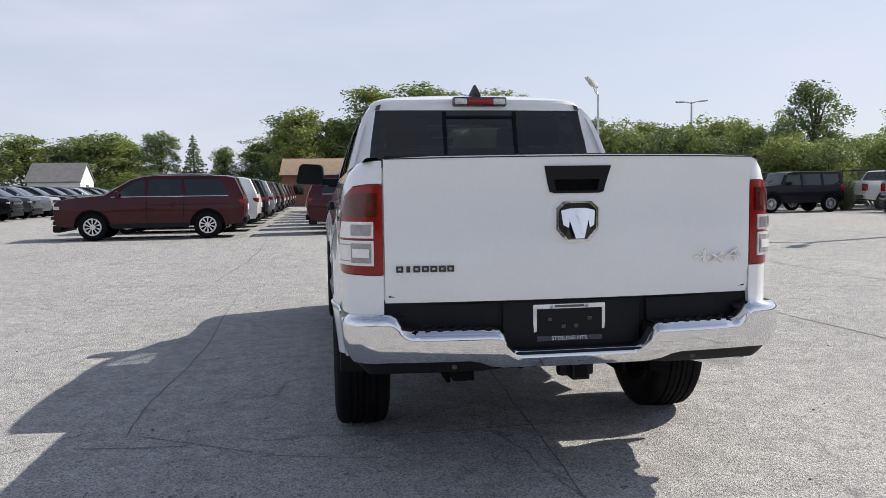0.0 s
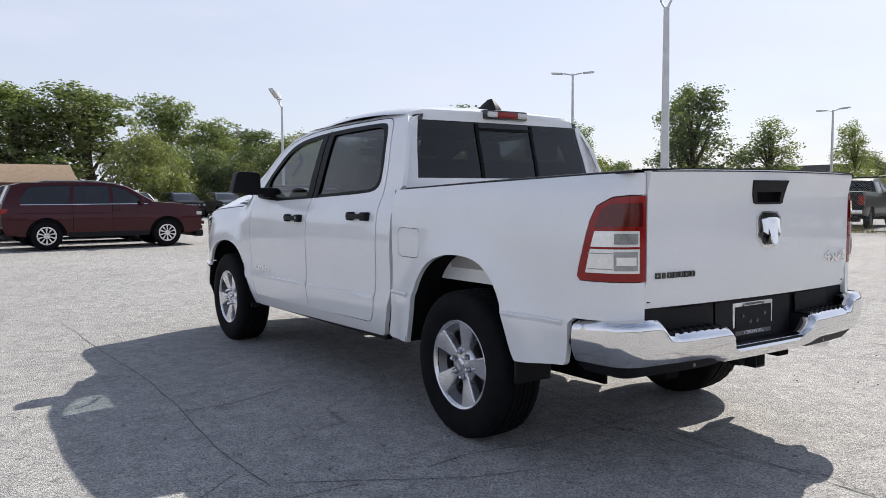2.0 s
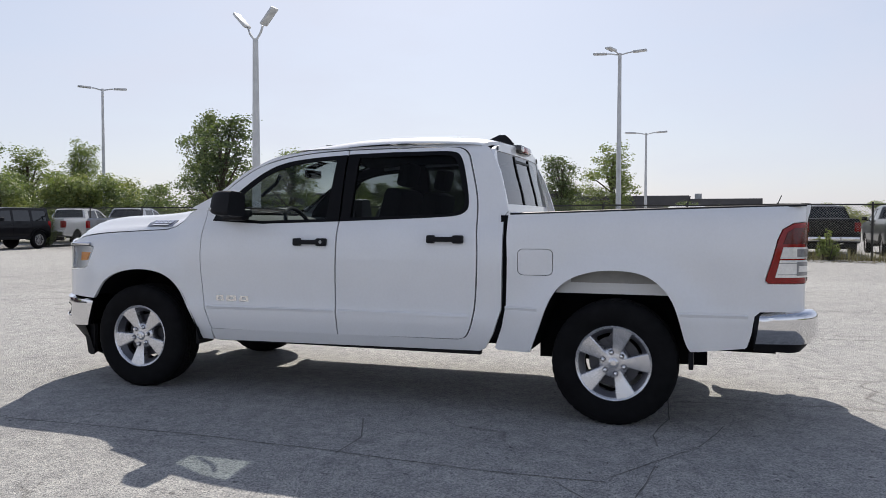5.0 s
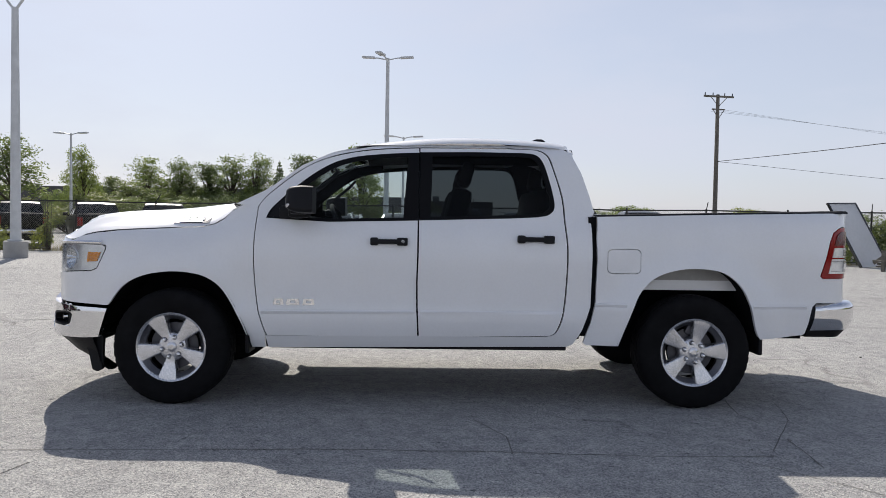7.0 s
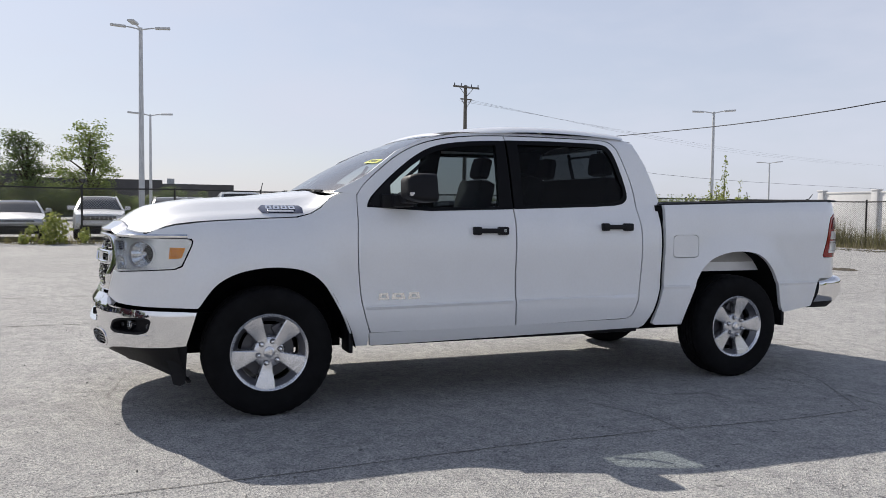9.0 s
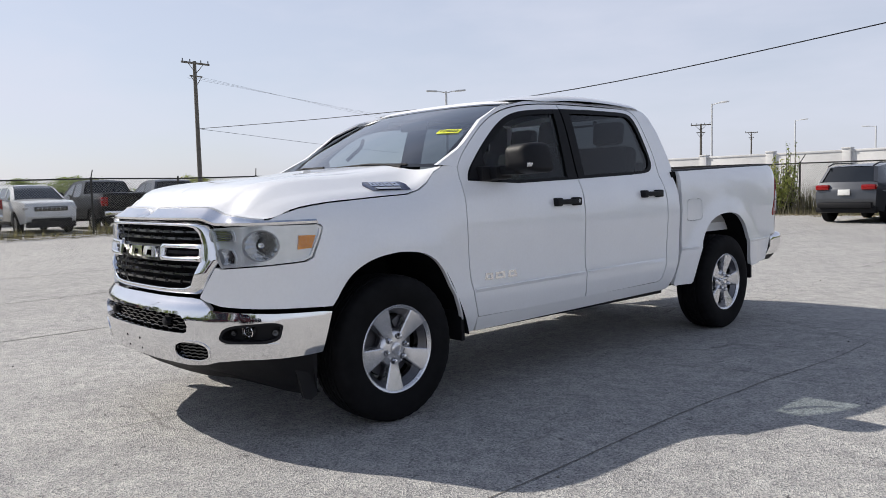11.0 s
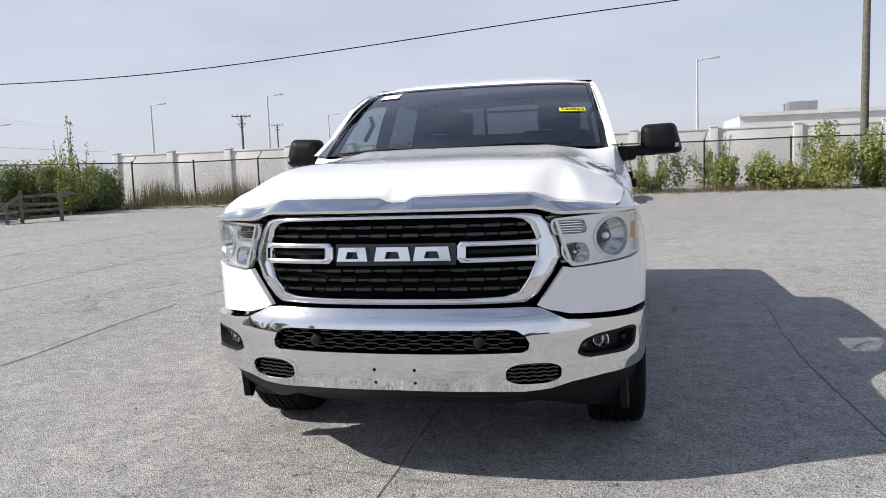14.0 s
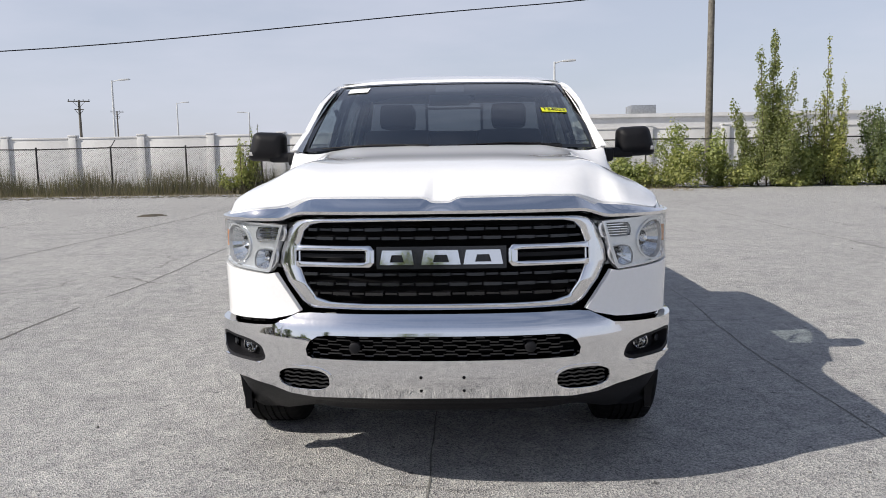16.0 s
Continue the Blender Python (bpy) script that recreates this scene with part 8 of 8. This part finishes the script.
RB_T = [(0, 0.604), (0.250, 0.604), (0.275, 0.612), (0.292, 0.632), (0.318, 0.684), (0.332, 0.698), (0.352, 0.704), (0.690, 0.706), (0.714, 0.712), (0.732, 0.728), (0.752, 0.758), (0.775, 0.772), (0.805, 0.776), (1.05, 0.768), (1.215, 0.750)]
RB_L = [(1.228, 0.735), (1.248, 0.562), (1.05, 0.568), (0.80, 0.574), (0.46, 0.574), (0.415, 0.566), (0.37, 0.545), (0.31, 0.534), (0, 0.532)]
rb = RB_T + RB_L + [(-x, z) for x, z in reversed(RB_L) if x] + [(-x, z) for x, z in reversed(RB_T) if x]
rbump = part("rear_bumper", panel(rb, rb_pt(), rb_in, 0.015, 0.045), CHROME, TRUCK, "chrome step rear bumper")
for _s in (-1, 1):
    _rl = [(0.36, 0.552), (0.42, 0.576), (0.80, 0.584), (1.05, 0.578), (1.25, 0.570), (1.25, 0.508), (1.05, 0.508), (0.80, 0.516), (0.40, 0.520), (0.34, 0.530)]
    part("bumper_lower_trim", panel([(_s * x, z) for x, z in _rl], rb_pt(-0.012), rb_in, 0.03, 0.06), BLACKPL, rbump)
    part("trim_plug", lathe(bmesh.new(), [(0.003, 0.011), (0.005, 0.008), (0.005, 0)], 12, Matrix.Translation((_s * 0.52, rb_pt(-0.010)(0.52, 0.545).y, 0.545)) @ pose(0, 0, 0, 0, 0, -90)), GLOSSBLK, rbump)
# black step pads, the recess with the plate, the dark body gap at the ends
for _s in (-1, 1):
    part("step_pad", grid_sheet([[(_s * x, rb_path(x) + d, z) for x in np.linspace(0.33, 0.72, 9)] for d, z in ((0.032, 0.695), (0.036, 0.703), (0.115, 0.706), (0.118, 0.80))]), BLACKPL, rbump)
    part("step_corner", grid_sheet([[rb_pt(-d)(_s * x, z) for x in np.linspace(0.72, 1.21, 13)] for d, z in ((0.034, 0.745), (0.038, 0.757), (0.07, 0.760))]), BLACKPL, rbump)
    part("step_cheek", grid_sheet([[(_s * 0.318, rb_path(0.318) + d, z) for d in (0.036, 0.16)] for z in (0.59, 0.700)]), BLACKPL, rbump)
    part("bumper_end_cap", grid_sheet([[rb_pt(-0.006)(_s * q, z) + Vector((-_s * d, 0.0, 0)) for q, d in ((1.212, 0.0), (1.255, 0.0), (1.275, 0.03))] for z in (0.53, 0.65, 0.765)]), BLACKPL, rbump)
    for k in range(7):
        for j in range(3):
            part("grip_stud", box(_s * (0.38 + 0.05 * k + 0.02 * (j % 2)), -1.215 + 0.035 * j + 0.02 * (k / 7), 0.712, 0.022, 0.012, 0.007, None, 0.003), BLACKPL, rbump)
part("step_centre", grid_sheet([[(x, rb_path(x) + d, z) for x in np.linspace(-0.300, 0.300, 9)] for d, z in ((0.032, 0.594), (0.036, 0.602), (0.125, 0.606), (0.130, 0.80))]), BLACKPL, rbump)
part("valance", box(0, -1.095, 0.745, 1.62, 0.03, 0.13), BLACKPL, TRUCK)
plate = part("number_plate_frame", box(-0.012, -1.118, 0.704, 0.318, 0.014, 0.165, pose(0, 0, 0), 0.004), LAMPWHITE, TRUCK, "bright dealer plate frame round a black blank")
part("plate_blank", box(-0.012, -1.124, 0.711, 0.286, 0.010, 0.112), BLACKPL, plate)
for _x in (-0.10, -0.04, 0.015, 0.075):
    part("plate_bump", box(_x, -1.130, 0.690 if abs(_x + 0.012) < 0.06 else 0.722, 0.022, 0.006, 0.018, None, 0.005), GLOSSBLK, plate)
part("frame_caption", box(-0.012, -1.1255, 0.638, 0.286, 0.006, 0.022), BADGE, plate)
words("STERLING HTS.", 0.024, 0.001, plate, PAPER, pose(-0.012, -1.1295, 0.638, 90, 0, 0))
part("frame_bar", box(-0.012, -1.1255, 0.777, 0.13, 0.004, 0.010), GREYP, plate)
for _x in (-0.09, 0.065):
    part("plate_screw", lathe(bmesh.new(), [(0, 0.008), (0.004, 0.006), (0.004, 0)], 10, Matrix.Translation((_x, -1.128, 0.774)) @ pose(0, 0, 0, 0, 0, -90)), STEEL, plate)
bm = bmesh.new()
add_box(bm, 0.035, -1.06, 0.492, 0.078, 0.16, 0.078, None, 0.008)
add_box(bm, 0.035, -1.05, 0.505, 0.16, 0.06, 0.10, None, 0.02)
part("hitch_receiver", bm, BLACKPL, TRUCK, "black square tow receiver")
part("hitch_mouth", box(0.035, -1.141, 0.492, 0.052, 0.006, 0.052), UNDER, TRUCK)
part("hitch_beam", box(0.0, -1.08, 0.545, 1.3, 0.09, 0.06, None, 0.01), UNDER, TRUCK)
bm = bmesh.new()
pipe = spline([(0.40, -0.40, 0.50), (0.50, -0.66, 0.500), (0.63, -0.84, 0.494), (0.78, -0.95, 0.486), (0.86, -0.995, 0.482)], 5)
tube(bm, pipe, [0.034 + 0.009 * smooth01(8, 13, k) for k in range(len(pipe))], 18, False)
part("exhaust_mouth", lathe(bmesh.new(), [(0, 0), (0, 0.040)], 18, Matrix.Translation((0.848, -0.988, 0.483)) @ pose(0, 0, 0, 0, 0, -29)), UNDER, TRUCK)
part("exhaust_tip", bm, CHROME, TRUCK, "slanted bright exhaust tip")

# ---- bed floor, underside, axles ----
part("bed_floor", box(0, -0.20, 0.86, 1.56, 1.86, 0.04), UNDER, TRUCK)
part("bed_front_wall", box(0, 0.665, 1.10, 1.60, 0.03, 0.50), WHITE, TRUCK)
# dark strips added in the cab-to-bed gap, standing in for its shade
for _s in (-1, 1):
    part("bed_gap_shield", box(_s * 0.875, 0.725, 0.90, 0.06, 0.07, 0.90), UNDER, TRUCK)
for _x in (-0.45, 0.45):
    part("frame_rail", box(_x, 1.6, 0.52, 0.09, 5.2, 0.16), UNDER, TRUCK)
part("cab_floor", box(0, 1.95, 0.50, 1.70, 2.3, 0.06), UNDER, TRUCK)
part("engine_bay", box(0, 3.85, 0.80, 0.88, 1.3, 0.60), UNDER, TRUCK)
# unseen plate added to block light leaking under the front end
part("undertray", box(0, 3.78, 0.455, 1.06, 1.10, 0.06, None, 0.02), UNDER, TRUCK)
part("rear_axle", tube(bmesh.new(), [(-0.80, 0, 0.395), (0.80, 0, 0.395)], 0.06, 10), UNDER, TRUCK)
part("differential", lathe(bmesh.new(), [(-0.14, 0), (-0.12, 0.10), (0, 0.15), (0.12, 0.10), (0.14, 0)], 16, Matrix.Translation((0.05, 0, 0.395))), UNDER, TRUCK)
part("front_axle", tube(bmesh.new(), [(-0.80, 3.672, 0.395), (0.80, 3.672, 0.395)], 0.05, 10), UNDER, TRUCK)
part("muffler", box(0.42, 0.75, 0.48, 0.26, 0.6, 0.15, None, 0.05), UNDER, TRUCK)

# ---- cabin ----
part("dashboard", grid_sheet([[(0.80 * u, y - 0.05 * u * u, z) for u in np.linspace(-1, 1, 11)] for y, z in ((3.30, 1.36), (3.05, 1.345), (2.80, 1.30), (2.72, 1.22), (2.74, 0.95), (2.85, 0.75))]), CLOTH, TRUCK)
part("headliner", grid_sheet([[(0.68 * u, y, 1.872 - 0.05 * u**4 - 0.03 * (y > 2.3)) for u in np.linspace(-1, 1, 9)] for y in (0.86, 1.4, 2.0, 2.42)]), CLOTH, TRUCK)


def seat(name, cx, y0, width, lean, heads):
    s = part(name, box(cx, y0 + 0.28, 0.92, width, 0.52, 0.20, None, 0.05), CLOTH, TRUCK, "dark cloth seat")
    m = Matrix.Translation((cx, y0, 0.98)) @ pose(0, 0, 0, lean)
    part("backrest", box(0, 0, 0.28, width * 0.96, 0.16, 0.62, m, 0.06), CLOTH, s)
    for hx in heads:
        part("headrest", box(hx, 0.0, 0.70, 0.26, 0.10, 0.19, m, 0.045), CLOTH, s)
    return s


seat("front_seat", -0.42, 1.78, 0.52, 14, (0,))
seat("front_seat", 0.42, 1.78, 0.52, 14, (0,))
seat("rear_bench", 0.0, 1.05, 1.45, 8, (-0.45, 0.45))
bm = bmesh.new()
ring = [(-0.42 + 0.19 * math.cos(a), 2.55 + 0.08 * math.sin(a), 1.24 + 0.17 * math.sin(a)) for a in np.linspace(0, 2 * math.pi, 33)]
tube(bm, ring, 0.016, 8, False)
add_box(bm, -0.42, 2.56, 1.22, 0.16, 0.06, 0.10, None, 0.02)
add_box(bm, -0.42, 2.555, 1.24, 0.36, 0.02, 0.03)
tube(bm, [(-0.42, 2.58, 1.22), (-0.42, 2.80, 1.12)], 0.04, 8)
part("steering_wheel", bm, CLOTH, TRUCK)
part("inside_mirror", box(0.0, 2.66, 1.71, 0.26, 0.03, 0.07, None, 0.015), GLOSSBLK, TRUCK)
for _s in (-1, 1):
    part("pillar_grip", tube(bmesh.new(), [(_s * 0.73, 2.55, 1.66), (_s * 0.70, 2.60, 1.60), (_s * 0.72, 2.72, 1.50)], 0.014, 6), CLOTH, TRUCK)


def on_glass(u0, u1, v0, v1, off):
    return grid_sheet([[shield_pt(u, v) + Vector((0, off, off)) for u in np.linspace(u0, u1, 4)] for v in (v0, v1)])


part("window_paper", on_glass(0.70, 0.88, 0.80, 0.89, 0.004), PAPER, TRUCK, "white paper on the windshield")
part("stock_card", on_glass(-0.895, -0.70, 0.42, 0.48, 0.004), YELLOW, TRUCK, "yellow stock card on the windshield")
_c = shield_pt(-0.7975, 0.45)
_ex = (shield_pt(-0.755, 0.45) - shield_pt(-0.84, 0.45)).normalized()
_ey = (shield_pt(-0.7975, 0.48) - shield_pt(-0.7975, 0.42)).normalized()
_ez = (-_ex).cross(_ey)
_m = Matrix((( *(-_ex), 0), (*_ey, 0), (*_ez, 0), (0, 0, 0, 1))).transposed()
_m.translation = _c + Vector((0, 0.006, 0.006))
words("T24023", 0.046, 0.0006, TRUCK, BADGE, _m, "card_lettering")


# ---- wheels ----
def wheel_meshes():
    """Tyre, rim face and barrel, with the outer face at +x."""
    bm = bmesh.new()
    prof = [(0.100, 0.236, 0), (0.125, 0.245, 0), (0.134, 0.272, 0), (0.139, 0.300, 0), (0.140, 0.330, 0), (0.136, 0.352, 1), (0.132, 0.368, 2), (0.122, 0.386, 6), (0.108, 0.398, 8), (0.072, 0.4025, 7), (0.070, 0.393, 0), (0.058, 0.393, 0), (0.056, 0.4035, 0), (0.034, 0.404, 0), (0.033, 0.396, 0), (0.028, 0.396, 0), (0.027, 0.404, 0), (0.006, 0.404, 0), (0.005, 0.394, 0)]
    prof = prof + [(-a, r, d) for a, r, d in reversed(prof)]
    n, rings = 168, []
    for a, r, d in prof:
        ring = []
        for k in range(n):
            rr = r - 0.0006 * d * (k % 4 == 0)
            if d == 0 and 0.400 < r and (k + (3 if a > 0.015 else 0)) % 6 == 0:
                rr -= 0.004
            ang = 2 * math.pi * k / n
            ring.append(bm.verts.new((a, rr * math.cos(ang), rr * math.sin(ang))))
        rings.append(ring)
    for r0, r1 in zip(rings, rings[1:]):
        for k in range(n):
            bm.faces.new((r0[k], r0[(k + 1) % n], r1[(k + 1) % n], r1[k]))
    tyre = finish(bm, "tyre", RUBBER, 40)

    # web: a dished ring with five openings and a sloping outer shelf, coloured darker than the spokes as shade
    def depth(r):
        return 0.064 + 0.020 * smooth01(0.115, 0.095, r) + 0.046 * smooth01(0.180, 0.236, r)
    holes = []
    for k in range(5):
        a0 = 2 * math.pi * k / 5 + radians(90 + 36)
        edge = ((0.104, 0.14), (0.108, 0.24), (0.125, 0.32), (0.155, 0.33), (0.178, 0.33), (0.190, 0.28))
        h = [(r * math.cos(a0 - w), r * math.sin(a0 - w)) for r, w in edge]
        h += [(0.191 * math.cos(a0 - w), 0.191 * math.sin(a0 - w)) for w in (0.19, 0.065, -0.065, -0.19)]
        h += [(r * math.cos(a0 + w), r * math.sin(a0 + w)) for r, w in reversed(edge)]
        holes.append(h)
    circle = [(0.237 * math.cos(a), 0.237 * math.sin(a)) for a in np.linspace(0, 2 * math.pi, 72, endpoint=False)]
    face = panel(circle, lambda y, z: Vector((depth(math.hypot(y, z)), y, z)), lambda y, z: Vector((-1, 0, 0)), 0.016, 0.035, holes)
    rim = finish(face, "rim_face", POCKET, 30)
    # one broad spoke: a flat face with chamfered flanks, wider towards the lip
    bm = bmesh.new()
    rows = []
    for r, hw, top, foot in ((0.062, 0.027, 0.101, 0.024), (0.090, 0.031, 0.101, 0.022), (0.120, 0.038, 0.104, 0.026), (0.150, 0.046, 0.108, 0.030), (0.185, 0.055, 0.113, 0.030), (0.215, 0.062, 0.117, 0.018), (0.241, 0.067, 0.120, 0.006)):
        rows.append([(top - foot - 0.012, -hw - 0.006, r), (top - 0.004, -hw, r), (top, -hw + 0.006, r), (top + 0.0015, 0, r), (top, hw - 0.006, r), (top - 0.004, hw, r), (top - foot - 0.012, hw + 0.006, r)])
    spoke = finish(grid_sheet([q[::-1] for q in rows]), "spoke", ALU, 22)
    bm = bmesh.new()
    lathe(bm, [(0.108, 0.222), (0.119, 0.228), (0.124, 0.240), (0.119, 0.247), (0.108, 0.246)], 72)
    lip = finish(bm, "rim_lip", ALU, 40)
    # barrel and brake coloured near black so the openings read as shaded
    bm = bmesh.new()
    lathe(bm, [(0.108, 0.224), (0.06, 0.214), (-0.10, 0.205), (-0.12, 0.235)], 48)
    lathe(bm, [(0.01, 0.0), (0.012, 0.16), (0.0, 0.165)], 32)
    barrel = finish(bm, "rim_barrel", UNDER, 40)
    bm = bmesh.new()
    lathe(bm, [(0.030, 0.165), (0.028, 0.06), (0.032, 0.04)], 32)
    add_box(bm, 0.02, 0.13, 0.06, 0.06, 0.09, 0.12, None, 0.015)
    brake = finish(bm, "brake", DARKALU, 40)
    bm = bmesh.new()
    lathe(bm, [(0.060, 0.104), (0.082, 0.100), (0.094, 0.090), (0.099, 0.076), (0.100, 0.050), (0.101, 0.036), (0.109, 0.033), (0.111, 0.028), (0.111, 0.0)], 40)
    cap = finish(bm, "centre_cap", ALU, 40)
    bm = bmesh.new()
    lathe(bm, [(0.112, 0.029), (0.114, 0.024), (0.1115, 0.022)], 28)
    add_box(bm, 0.112, 0, 0.004, 0.004, 0.030, 0.012)
    add_box(bm, 0.112, 0, -0.008, 0.004, 0.014, 0.018)
    ring = finish(bm, "cap_ring", CHROME, 40)
    bm = bmesh.new()
    lathe(bm, [(0.080, 0.016), (0.112, 0.0145), (0.122, 0.009), (0.124, 0.0)], 6)
    nut = finish(bm, "lug_nut", CHROME, 30)
    bm = bmesh.new()
    lathe(bm, [(0.1005, 0.0175), (0.1012, 0.013)], 20)
    seat_ring = finish(bm, "lug_seat", DARKALU, 40)
    return tyre, rim, lip, barrel, brake, cap, ring, nut, seat_ring, spoke


_WM = wheel_meshes()
for _y in (HUB_R, HUB_F):
    for _s in (-1, 1):
        w = new("wheel")
        w.parent = TRUCK
        w.matrix_basis = pose(_s * 0.852, _y, 0.400, 0, 0, 0) @ (pose(0, 0, 0, 0, 0, 180) if _s < 0 else Matrix.Identity(4)) @ pose(0, 0, 0, 29 if _y else 57)
        for nm, me in zip(("tyre", "rim_face", "rim_lip", "rim_barrel", "brake_disc", "centre_cap", "cap_ring"), _WM[:7]):
            shared(nm, me, w)
        for k in range(5):
            shared("spoke", _WM[9], w, Matrix.Rotation(2 * math.pi * k / 5, 4, "X"))
        for k in range(6):
            m = Matrix.Rotation(2 * math.pi * k / 6 + 0.26, 4, "X") @ Matrix.Translation((0.004, 0, 0.0698))
            shared("lug_nut", _WM[7], w, m)
            shared("lug_seat", _WM[8], w, m)
